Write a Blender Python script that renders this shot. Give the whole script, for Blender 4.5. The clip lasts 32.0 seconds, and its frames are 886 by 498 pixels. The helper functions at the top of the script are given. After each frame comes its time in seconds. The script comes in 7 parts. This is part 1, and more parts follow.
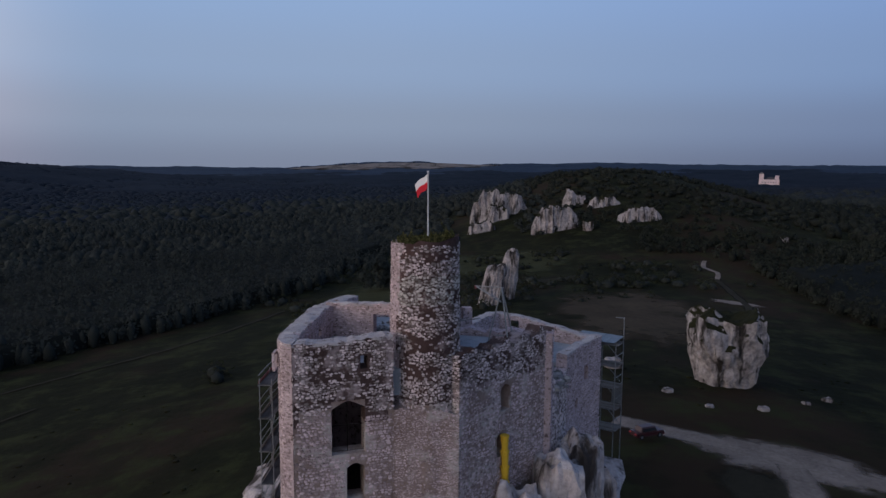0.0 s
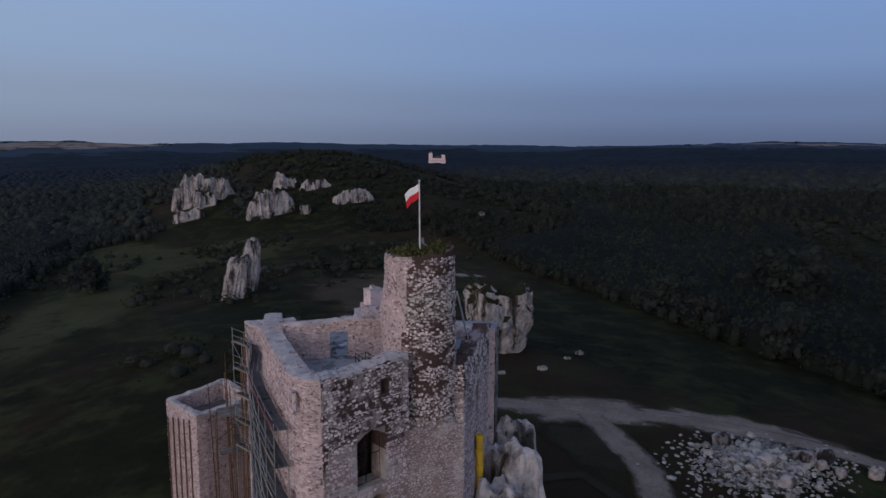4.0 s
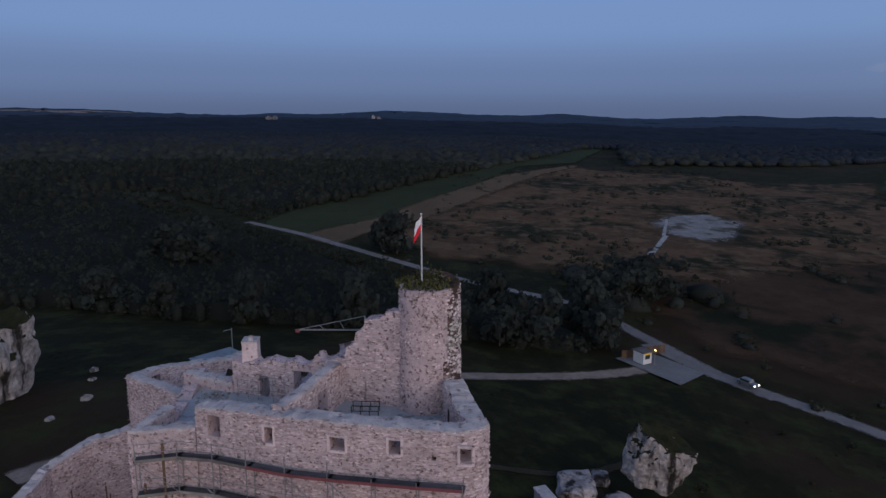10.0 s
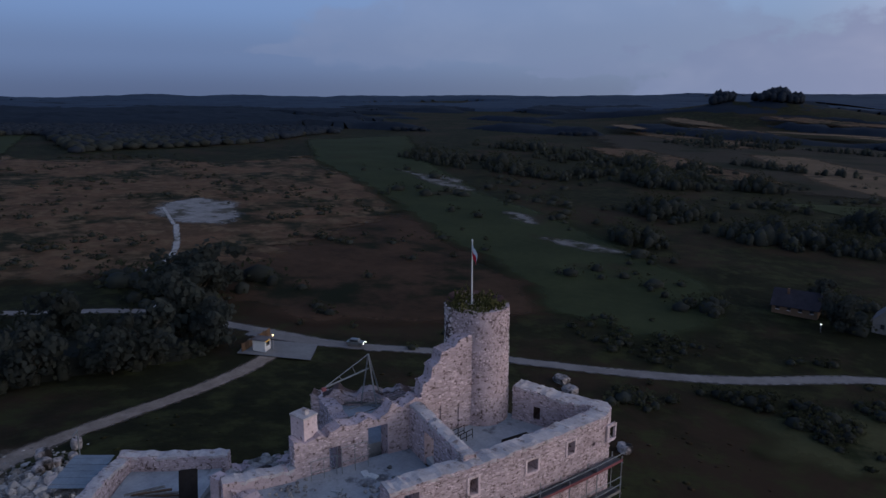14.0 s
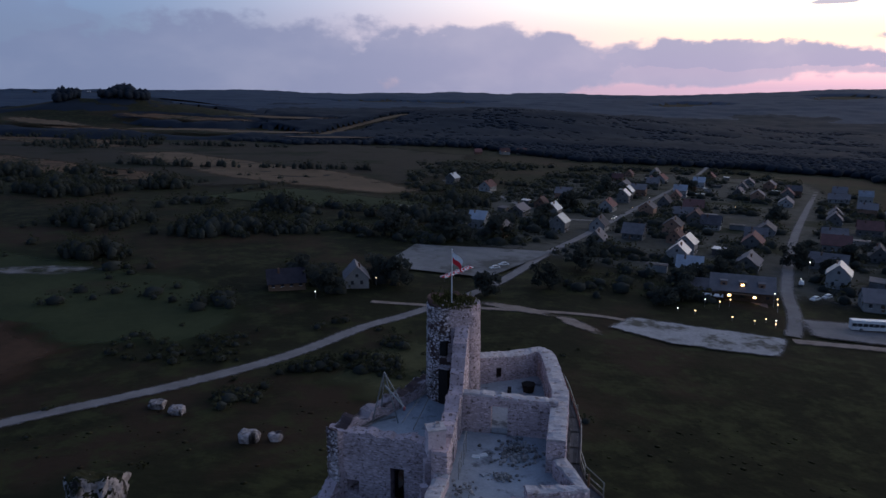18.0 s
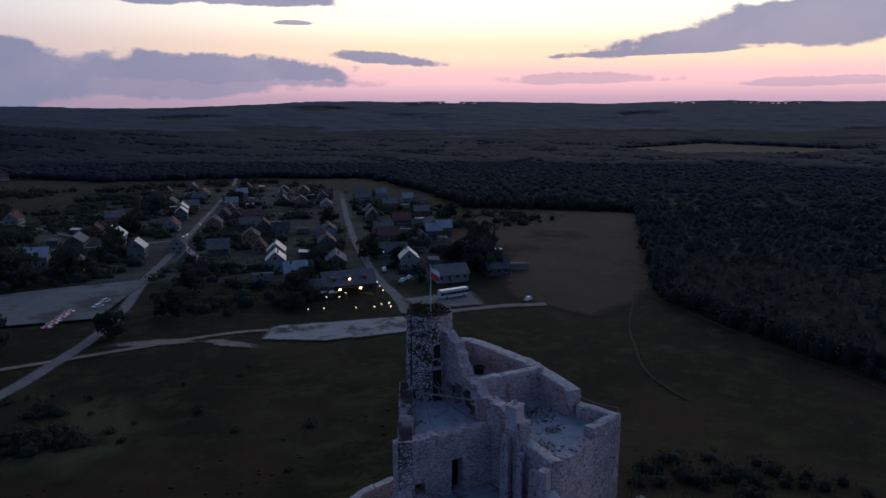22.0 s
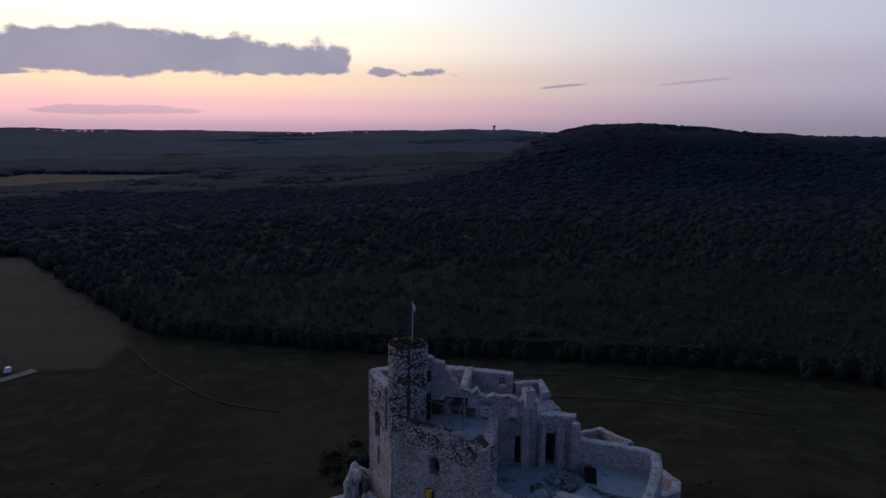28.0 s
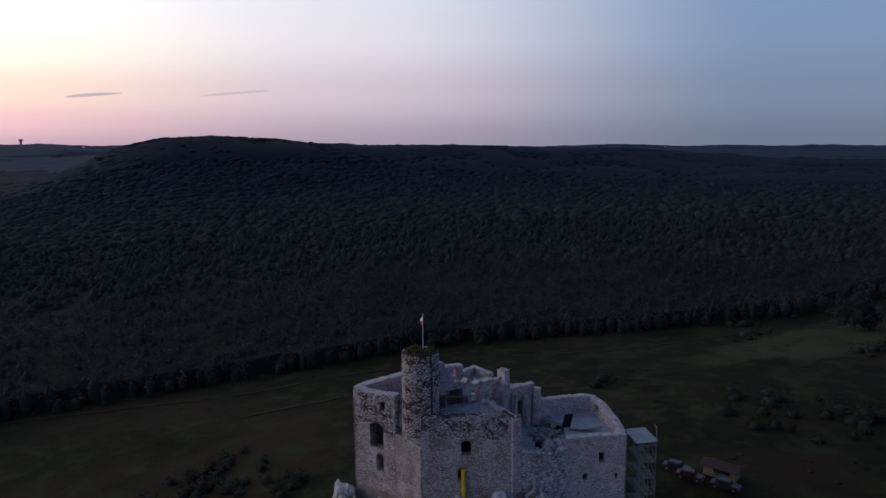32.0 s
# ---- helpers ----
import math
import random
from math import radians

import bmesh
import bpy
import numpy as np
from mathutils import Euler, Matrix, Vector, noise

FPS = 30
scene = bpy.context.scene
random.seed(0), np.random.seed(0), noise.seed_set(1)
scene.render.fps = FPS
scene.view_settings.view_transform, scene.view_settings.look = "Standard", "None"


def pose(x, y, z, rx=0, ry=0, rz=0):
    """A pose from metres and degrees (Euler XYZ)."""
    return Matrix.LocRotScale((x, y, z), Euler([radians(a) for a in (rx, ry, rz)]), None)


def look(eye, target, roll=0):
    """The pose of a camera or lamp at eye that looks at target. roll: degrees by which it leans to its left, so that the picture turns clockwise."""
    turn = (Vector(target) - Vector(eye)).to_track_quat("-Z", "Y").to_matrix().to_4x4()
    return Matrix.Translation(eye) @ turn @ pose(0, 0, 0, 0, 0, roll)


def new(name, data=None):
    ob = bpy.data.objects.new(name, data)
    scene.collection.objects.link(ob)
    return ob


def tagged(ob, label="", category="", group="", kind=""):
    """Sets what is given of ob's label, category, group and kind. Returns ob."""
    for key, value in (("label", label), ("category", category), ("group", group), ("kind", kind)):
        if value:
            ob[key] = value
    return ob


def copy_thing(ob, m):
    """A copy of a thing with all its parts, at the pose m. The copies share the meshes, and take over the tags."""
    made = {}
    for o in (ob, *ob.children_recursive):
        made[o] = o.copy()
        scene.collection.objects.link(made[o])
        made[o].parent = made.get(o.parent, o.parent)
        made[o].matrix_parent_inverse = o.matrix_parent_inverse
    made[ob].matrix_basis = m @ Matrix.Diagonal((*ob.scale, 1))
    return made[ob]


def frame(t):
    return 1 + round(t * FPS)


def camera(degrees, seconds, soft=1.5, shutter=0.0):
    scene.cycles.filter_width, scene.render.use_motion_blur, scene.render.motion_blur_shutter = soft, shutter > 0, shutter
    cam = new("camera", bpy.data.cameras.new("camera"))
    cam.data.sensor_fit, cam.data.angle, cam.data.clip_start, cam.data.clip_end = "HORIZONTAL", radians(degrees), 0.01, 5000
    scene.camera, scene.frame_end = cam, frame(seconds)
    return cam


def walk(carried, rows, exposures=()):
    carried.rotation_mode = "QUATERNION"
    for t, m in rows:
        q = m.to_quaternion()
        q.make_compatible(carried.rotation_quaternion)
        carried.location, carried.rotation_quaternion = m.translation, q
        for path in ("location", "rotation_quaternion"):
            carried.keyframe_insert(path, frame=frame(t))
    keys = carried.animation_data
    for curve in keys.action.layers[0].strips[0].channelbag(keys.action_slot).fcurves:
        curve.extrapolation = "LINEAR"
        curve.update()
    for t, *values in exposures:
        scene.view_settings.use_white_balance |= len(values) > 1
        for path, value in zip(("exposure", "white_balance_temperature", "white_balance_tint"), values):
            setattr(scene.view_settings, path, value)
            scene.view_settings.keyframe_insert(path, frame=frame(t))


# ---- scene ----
cam = camera(65.5, 32.0, soft=1.5, shutter=0.2)
ROWS = [
    (0, 0.258, 0.342, 50.819, 0.01, -6.83, -0.33),
    (0.5, -1.711, 0.650, 51.004, -2.79, -6.97, -0.27),
    (1, -3.696, 0.973, 51.198, -5.58, -7.15, -0.24),
    (1.5, -5.773, 1.373, 51.409, -8.61, -7.32, -0.26),
    (2, -7.917, 1.876, 51.610, -11.68, -7.49, -0.32),
    (2.5, -10.186, 2.508, 51.810, -14.65, -7.67, -0.36),
    (3, -12.470, 3.286, 51.980, -18.30, -7.90, -0.30),
    (3.5, -14.875, 4.304, 52.205, -22.29, -8.15, -0.27),
    (5.5, -24.822, 9.760, 53.150, -38.84, -9.00, 0.08),
    (6, -27.209, 11.606, 53.411, -43.12, -9.18, 0.15),
    (6.5, -29.531, 13.839, 53.672, -47.77, -9.39, 0.15),
    (7, -31.700, 16.301, 53.931, -52.48, -9.56, 0.13),
    (7.5, -33.764, 19.049, 54.164, -57.33, -9.77, 0.00),
    (8, -35.594, 22.042, 54.440, -62.28, -9.92, 0.00),
    (8.5, -37.237, 25.351, 54.801, -67.53, -10.14, 0.05),
    (9, -38.669, 28.867, 55.220, -72.97, -10.37, 0.03),
    (9.5, -39.868, 32.596, 55.738, -78.61, -10.65, -0.13),
    (10, -40.779, 36.486, 56.253, -83.63, -10.96, -0.16),
    (10.5, -41.322, 40.629, 56.829, -87.95, -11.19, -0.29),
    (11, -41.408, 44.878, 57.344, -92.27, -11.22, -0.34),
    (11.5, -41.023, 49.314, 57.806, -97.21, -11.32, -0.39),
    (12, -40.142, 53.720, 58.216, -102.84, -11.44, -0.29),
    (12.5, -38.753, 58.186, 58.536, -109.24, -11.63, -0.19),
    (13, -36.969, 62.505, 58.822, -115.87, -11.95, -0.09),
    (13.5, -34.592, 66.725, 59.064, -122.93, -12.35, -0.16),
    (15.5, -21.882, 81.692, 60.893, -149.83, -13.09, 0.61),
    (16, -17.887, 85.030, 61.332, -156.42, -13.06, 0.55),
    (16.5, -13.369, 87.874, 61.585, -162.99, -13.11, 0.37),
    (17, -8.560, 90.177, 61.815, -169.30, -13.09, 0.06),
    (17.5, -3.737, 91.929, 62.046, -175.46, -13.07, -0.08),
    (18, 0.986, 93.133, 62.293, -181.05, -12.99, -0.05),
    (18.5, 5.682, 93.851, 62.565, -186.60, -12.89, -0.02),
    (19, 10.340, 94.080, 62.863, -191.87, -12.78, -0.02),
    (19.5, 15.111, 93.849, 63.100, -197.17, -12.67, -0.01),
    (20, 19.790, 93.229, 63.340, -202.17, -12.56, 0.06),
    (20.5, 24.430, 92.219, 63.701, -207.27, -12.45, 0.13),
    (21, 28.865, 90.866, 64.039, -211.97, -12.32, 0.23),
    (21.5, 33.043, 89.151, 64.279, -216.55, -12.20, 0.26),
    (22, 37.008, 87.016, 64.454, -221.16, -12.06, 0.14),
    (22.5, 40.735, 84.491, 64.580, -225.63, -11.91, -0.01),
    (23, 44.239, 81.570, 64.676, -230.21, -11.77, -0.14),
    (23.5, 47.468, 78.308, 64.777, -234.73, -11.54, -0.15),
    (24, 50.401, 74.746, 64.887, -239.26, -11.32, -0.03),
    (24.5, 53.042, 70.897, 65.002, -243.64, -11.13, 0.18),
    (25, 55.407, 66.736, 65.114, -248.40, -10.89, 0.17),
    (25.5, 57.436, 62.383, 65.267, -252.98, -10.70, -0.01),
    (27.5, 63.818, 44.547, 66.496, -270.35, -9.96, -0.80),
    (28, 64.869, 39.848, 66.855, -274.53, -9.60, -0.63),
    (28.5, 65.424, 34.856, 67.211, -278.84, -9.31, -0.39),
    (29, 65.554, 29.609, 67.585, -283.25, -9.05, -0.12),
    (29.5, 65.262, 24.154, 67.961, -287.69, -8.92, 0.21),
    (30, 64.538, 18.526, 68.312, -292.20, -8.95, 0.48),
    (30.5, 63.389, 12.776, 68.639, -296.71, -8.94, 0.71),
    (31, 61.875, 6.952, 68.928, -301.41, -8.93, 0.77),
    (31.5, 60.092, 1.096, 69.192, -306.02, -8.85, 0.73),
    (32, 58.185, -4.796, 69.454, -310.52, -8.70, 0.54),
]
walk(cam, [(t, pose(x, y, z, 90 + pitch, roll, yaw)) for t, x, y, z, yaw, pitch, roll in ROWS], exposures=[(0.0, 0.0, 6450, 12), (6.0, 0.0, 6300, 12), (10.0, 0.0, 6100, 12), (13.0, 0.0, 6050, 12), (16.0, -0.04, 6050, 12), (18.0, -0.06, 5900, 12), (20.0, -0.2, 5750, 11), (21.5, -0.54, 5600, 10), (24.0, -0.76, 5550, 10), (28.0, -0.72, 5700, 10), (30.0, -0.56, 5950, 10), (32.0, -0.28, 6150, 11)])

# ---- sky: the glow after sunset in the south-west, blue dusk elsewhere, cloud banks ----
world = bpy.data.worlds.new("dusk")
scene.world = world
world.use_nodes = True


class Net:
    """Short hand for node arithmetic."""

    def __init__(self, tree):
        self.tree = tree

    def put(self, kind, **inputs):
        node = self.tree.nodes.new(kind)
        for key, value in inputs.items():
            self.link(node.inputs[key.replace("_", " ")], value)
        return node

    def link(self, socket, value):
        if isinstance(value, bpy.types.NodeSocket):
            self.tree.links.new(value, socket)
        else:
            socket.default_value = value

    def math(self, op, a, b=0.0, c=0.0, clamp=False):
        node = self.tree.nodes.new("ShaderNodeMath")
        node.operation, node.use_clamp = op, clamp
        for socket, value in zip(node.inputs, (a, b, c)):
            self.link(socket, value)
        return node.outputs[0]

    def step(self, value, low, high, out_low=0.0, out_high=1.0):
        node = self.tree.nodes.new("ShaderNodeMapRange")
        node.interpolation_type = "SMOOTHSTEP"
        for key, v in zip((0, 1, 2, 3, 4), (value, low, high, out_low, out_high)):
            self.link(node.inputs[key], v)
        return node.outputs[0]

    def ramp(self, value, stops, mode="EASE"):
        node = self.tree.nodes.new("ShaderNodeValToRGB")
        node.color_ramp.interpolation = mode
        els = node.color_ramp.elements
        while len(els) < len(stops):
            els.new(0.5)
        for el, (at, colour) in zip(els, stops):
            el.position, el.color = at, (*colour, 1)
        self.link(node.inputs[0], value)
        return node.outputs[0]

    def mix(self, fac, a, b, mode="MIX"):
        node = self.tree.nodes.new("ShaderNodeMix")
        node.data_type, node.blend_type = "RGBA", mode
        self.link(node.inputs[0], fac)
        for socket, value in ((node.inputs[6], a), (node.inputs[7], b)):
            self.link(socket, (*value, 1) if isinstance(value, tuple) and len(value) == 3 else value)
        return node.outputs[2]

    def noise(self, vector, scale, detail=3.0, rough=0.55):
        node = self.tree.nodes.new("ShaderNodeTexNoise")
        node.inputs["Scale"].default_value, node.inputs["Detail"].default_value, node.inputs["Roughness"].default_value = scale, detail, rough
        if vector is not None:
            self.link(node.inputs["Vector"], vector)
        return node.outputs[0]


def sky():
    net = Net(world.node_tree)
    world.node_tree.nodes.clear()
    way = net.put("ShaderNodeTexCoord").outputs["Generated"]
    xyz = net.put("ShaderNodeSeparateXYZ", Vector=way).outputs
    el = net.math("MULTIPLY", net.math("ARCSINE", xyz[2]), 57.2958)
    az = net.math("MULTIPLY", net.math("ARCTAN2", xyz[0], xyz[1]), 57.2958)
    az = net.math("ADD", az, net.math("MULTIPLY", net.math("LESS_THAN", az, 0.0), 360.0))
    # degrees from the brightest part of the sunset
    side = net.math("ABSOLUTE", net.math("WRAP", net.math("SUBTRACT", az, 238.0), 180.0, -180.0))
    wide_side = net.math("ABSOLUTE", net.math("WRAP", net.math("SUBTRACT", az, 258.0), 180.0, -180.0))
    lilac_side = net.math("ABSOLUTE", net.math("WRAP", net.math("SUBTRACT", az, 245.0), 180.0, -180.0))
    high = net.math("DIVIDE", net.math("ADD", el, 2.0), 62.0, clamp=True)
    blue = net.ramp(high, [(0.0, (0.095, 0.125, 0.205)), (0.032, (0.105, 0.14, 0.235)), (0.081, (0.145, 0.205, 0.345)), (0.145, (0.185, 0.285, 0.49)), (0.258, (0.20, 0.325, 0.60)), (0.5, (0.12, 0.20, 0.385)), (1.0, (0.06, 0.105, 0.23))])
    pale = net.ramp(high, [(0.0, (0.18, 0.22, 0.30)), (0.032, (0.20, 0.24, 0.33)), (0.09, (0.25, 0.315, 0.43)), (0.16, (0.27, 0.37, 0.54)), (0.26, (0.27, 0.40, 0.63)), (0.5, (0.165, 0.245, 0.42)), (1.0, (0.062, 0.107, 0.23))])
    lilac = net.ramp(high, [(0.0, (0.44, 0.36, 0.44)), (0.032, (0.50, 0.40, 0.48)), (0.10, (0.82, 0.68, 0.74)), (0.17, (0.98, 0.92, 0.96)), (0.26, (0.95, 0.99, 1.08)), (0.5, (0.5, 0.58, 0.75)), (1.0, (0.13, 0.22, 0.43))])
    fire = net.ramp(high, [(0.0, (0.75, 0.42, 0.52)), (0.032, (1.0, 0.60, 0.68)), (0.06, (1.7, 0.92, 0.84)), (0.095, (1.95, 1.30, 0.78)), (0.14, (2.3, 1.85, 1.25)), (0.2, (2.15, 2.0, 1.65)), (0.3, (1.9, 1.9, 1.85)), (0.5, (0.95, 1.0, 1.1)), (1.0, (0.16, 0.25, 0.46))])
    colour = net.mix(net.step(wide_side, 152.0, 92.0), blue, pale)
    colour = net.mix(net.step(lilac_side, 91.0, 56.0), colour, lilac)
    colour = net.mix(net.step(side, 68.0, 13.0), colour, fire)
    # clouds: flat-based banks, each an ellipse in bearing and height with a lumpy outline
    flatten = net.tree.nodes.new("ShaderNodeMapping")
    flatten.inputs["Scale"].default_value = (1.0, 1.0, 1.9)
    net.link(flatten.inputs["Vector"], way)
    flat = flatten.outputs[0]
    puff = net.math("SUBTRACT", net.noise(flat, 12.0, 5.0, 0.55), 0.5)
    tatter = net.math("SUBTRACT", net.noise(way, 40.0, 4.0, 0.6), 0.5)
    broad = net.math("SUBTRACT", net.noise(flat, 5.0, 4.0, 0.55), 0.5)
    coarse = net.math("ADD", puff, net.math("MULTIPLY", tatter, 0.28))
    cover = None
    for a, e, wide, tall, torn, strong, tilt in ((164.0, 0.6, 24.0, 5.6, 1.1, 1.0, 0.0), (186.0, 1.2, 14.0, 4.2, 1.1, 1.0, 0.0), (196.0, 1.3, 16.0, 2.8, 1.1, 0.9, 0.0), (138.0, 4.2, 22.0, 5.0, 0.7, 0.55, 0.0), (203.0, 2.2, 14.0, 1.6, 1.8, 1.0, -0.02), (190.0, 1.5, 30.0, 1.5, 0.9, 0.85, 0.0), (217.0, 3.2, 5.0, 0.8, 1.6, 1.0, -0.08), (203.0, 7.6, 10.0, 1.1, 1.6, 1.0, 0.0), (209.5, 6.0, 1.8, 0.28, 1.0, 0.9, 0.0),
                                                 (242.0, 4.3, 11.0, 1.5, 1.5, 1.0, 0.06), (250.0, 4.9, 14.0, 2.7, 1.2, 1.0, 0.045), (259.0, 5.0, 9.0, 2.5, 1.5, 1.0, 0.0), (238.0, 3.7, 9.0, 0.5, 1.2, 1.0, 0.02), (271.0, 4.7, 4.2, 0.5, 3.4, 0.9, 0.0), (284.0, 3.7, 2.6, 0.2, 1.4, 0.7, 0.09), (294.0, 4.0, 3.0, 0.14, 0.6, 0.4, 0.09),
                                                 (232.0, 1.7, 8.0, 0.7, 1.6, 0.45, 0.0), (250.0, 1.3, 7.0, 0.5, 1.4, 0.45, 0.0), (142.0, 5.2, 18.0, 1.4, 1.8, 0.55, 0.0), (128.0, 3.2, 16.0, 0.8, 1.6, 0.4, 0.0), (150.0, 1.9, 16.0, 1.5, 1.6, 0.7, 0.0)):
        lean = net.math("SUBTRACT", az, a)
        du = net.math("POWER", net.math("DIVIDE", lean, wide), 2.0)
        mid = net.math("ADD", net.math("MULTIPLY", lean, tilt), net.math("ADD", e, net.math("MULTIPLY", broad, 0.9 * tall)))
        below = net.math("MULTIPLY", net.math("LESS_THAN", el, mid), 1.1)
        rise = net.math("MULTIPLY", net.math("SUBTRACT", el, mid), net.math("ADD", below, 1.0))
        dv = net.math("POWER", net.math("DIVIDE", rise, tall), 2.0)
        v = net.math("MULTIPLY", net.math("SUBTRACT", 1.0, net.math("ADD", du, dv)), 0.4 if torn > 3 else 1.0)
        v = net.step(net.math("ADD", v, net.math("MULTIPLY", coarse, torn * 1.9)), 0.05, 0.45, 0.0, strong)
        cover = v if cover is None else net.math("MAXIMUM", cover, v)
    body = net.mix(net.step(side, 100.0, 22.0), (0.20, 0.245, 0.37), (0.46, 0.42, 0.55))
    body = net.mix(net.math("MULTIPLY", net.step(broad, -0.08, 0.16), 0.5), body, net.mix(net.step(side, 100.0, 22.0), (0.27, 0.31, 0.43), (0.66, 0.56, 0.64)))
    colour = net.mix(net.math("MULTIPLY", cover, 0.93), colour, body)
    # the ground side of the world, below the horizon
    colour = net.mix(net.step(el, -3.0, -1.0), (0.02, 0.022, 0.028), colour)
    bg = net.put("ShaderNodeBackground", Color=colour, Strength=1.0)
    out = net.put("ShaderNodeOutputWorld", Surface=bg.outputs[0])


sky()
glow = new("afterglow", bpy.data.lights.new("afterglow", "SUN"))
glow.data.energy, glow.data.angle, glow.data.color = 0.46, radians(40), (1.0, 0.74, 0.70)
glow.matrix_world = look((0, 0, 0), (0.83, 0.52, -0.22))
tagged(glow, kind="structure")


# ---- materials ----
def material(name, low, high, scale=1.0, rough=0.9, bump=0.3, fine=8.0, island=0.0, single=0.0, metal=0.0, third=None, third_scale=0.2, third_amount=0.5, dist=0.05, frayed=0.0, fourth=None):
    """A surface with two scales of variation; island and single vary pieces of one mesh and whole objects."""
    m = bpy.data.materials.new(name)
    m.use_nodes = True
    net = Net(m.node_tree)
    bsdf = m.node_tree.nodes["Principled BSDF"]
    where = net.put("ShaderNodeNewGeometry").outputs["Position"]
    coarse = net.noise(where, scale, 4.0, 0.6)
    grain = net.noise(where, scale * fine, 5.0, 0.65)
    value = net.math("ADD", net.math("MULTIPLY", coarse, 0.6), net.math("MULTIPLY", grain, 0.4))
    if island:
        value = net.math("ADD", value, net.math("MULTIPLY", net.math("SUBTRACT", net.put("ShaderNodeNewGeometry").outputs["Random Per Island"], 0.5), island))
    if single:
        value = net.math("ADD", value, net.math("MULTIPLY", net.math("SUBTRACT", net.put("ShaderNodeObjectInfo").outputs["Random"], 0.5), single))
    colour = net.ramp(value, [(0.28, low), (0.72, high)], "LINEAR")
    if third:
        mask = net.step(net.noise(where, third_scale, 6.0, 0.65), 0.62 - 0.25 * third_amount, 0.74 - 0.25 * third_amount)
        colour = net.mix(mask, colour, third)
    if fourth:
        colour = net.mix(net.step(net.noise(where, scale * 3.6, 7.0, 0.7), 0.46, 0.66), colour, fourth)
    net.link(bsdf.inputs["Base Color"], colour)
    if frayed:
        # grass growing in from the edges
        worn = net.put("ShaderNodeAttribute")
        worn.attribute_name = "worn"
        growth = net.math("ADD", net.math("MULTIPLY", net.noise(where, frayed, 5.0, 0.65), 1.1), -0.1)
        net.link(bsdf.inputs["Alpha"], net.step(net.math("SUBTRACT", 1.16, net.math("ADD", worn.outputs["Fac"], growth)), -0.3, 0.3))
    bsdf.inputs["Roughness"].default_value, bsdf.inputs["Metallic"].default_value = rough, metal
    if rough > 0.7:
        bsdf.inputs["Specular IOR Level"].default_value = 0.05
    if bump:
        b = net.put("ShaderNodeBump", Height=grain, Strength=bump, Distance=dist)
        net.link(bsdf.inputs["Normal"], b.outputs[0])
    return m


def foliage(name, low, high, scale, fine, island):
    """Leaves: as much light passes through a leaf as comes back from it."""
    m = bpy.data.materials.new(name)
    m.use_nodes = True
    net = Net(m.node_tree)
    where = net.put("ShaderNodeNewGeometry").outputs["Position"]
    value = net.math("ADD", net.math("MULTIPLY", net.noise(where, scale, 4.0, 0.6), 0.65), net.math("MULTIPLY", net.noise(where, scale * fine, 4.0, 0.6), 0.35))
    value = net.math("ADD", value, net.math("MULTIPLY", net.math("SUBTRACT", net.put("ShaderNodeNewGeometry").outputs["Random Per Island"], 0.5), island))
    colour = net.ramp(value, [(0.28, low), (0.72, high)], "LINEAR")
    m.node_tree.nodes.remove(m.node_tree.nodes["Principled BSDF"])
    back = net.put("ShaderNodeBsdfDiffuse", Color=colour)
    pass_on = net.put("ShaderNodeBsdfTranslucent", Color=colour)
    both = net.tree.nodes.new("ShaderNodeMixShader")
    both.inputs[0].default_value = 0.5
    net.link(both.inputs[1], back.outputs[0])
    net.link(both.inputs[2], pass_on.outputs[0])
    net.link(m.node_tree.nodes["Material Output"].inputs["Surface"], both.outputs[0])
    return m


def streaked(name, low, high, stain):
    """Weathered limestone: pale faces with dark upright streaks and fissures."""
    m = bpy.data.materials.new(name)
    m.use_nodes = True
    net = Net(m.node_tree)
    bsdf = m.node_tree.nodes["Principled BSDF"]
    where = net.put("ShaderNodeNewGeometry").outputs["Position"]
    stretch = net.tree.nodes.new("ShaderNodeMapping")
    stretch.inputs["Scale"].default_value = (1.0, 1.0, 0.22)
    net.link(stretch.inputs["Vector"], where)
    upright = stretch.outputs[0]
    grain = net.noise(where, 1.6, 6.0, 0.65)
    value = net.math("ADD", net.math("MULTIPLY", net.noise(where, 0.28, 5.0, 0.6), 0.5), net.math("MULTIPLY", grain, 0.5))
    colour = net.ramp(value, [(0.32, low), (0.62, high)], "LINEAR")
    colour = net.mix(net.step(net.noise(upright, 0.42, 6.0, 0.62), 0.47, 0.62), colour, stain)
    colour = net.mix(net.step(net.noise(upright, 1.3, 5.0, 0.6), 0.60, 0.70), colour, stain)
    net.link(bsdf.inputs["Base Color"], colour)
    bsdf.inputs["Roughness"].default_value = 0.95
    bsdf.inputs["Specular IOR Level"].default_value = 0.05
    net.link(bsdf.inputs["Normal"], net.put("ShaderNodeBump", Height=grain, Strength=0.8, Distance=0.35).outputs[0])
    return m


def lamp_material(name, colour, power):
    m = bpy.data.materials.new(name)
    m.use_nodes = True
    bsdf = m.node_tree.nodes["Principled BSDF"]
    bsdf.inputs["Emission Color"].default_value, bsdf.inputs["Emission Strength"].default_value = (*colour, 1), power
    bsdf.inputs["Base Color"].default_value = (*colour, 1)
    return m


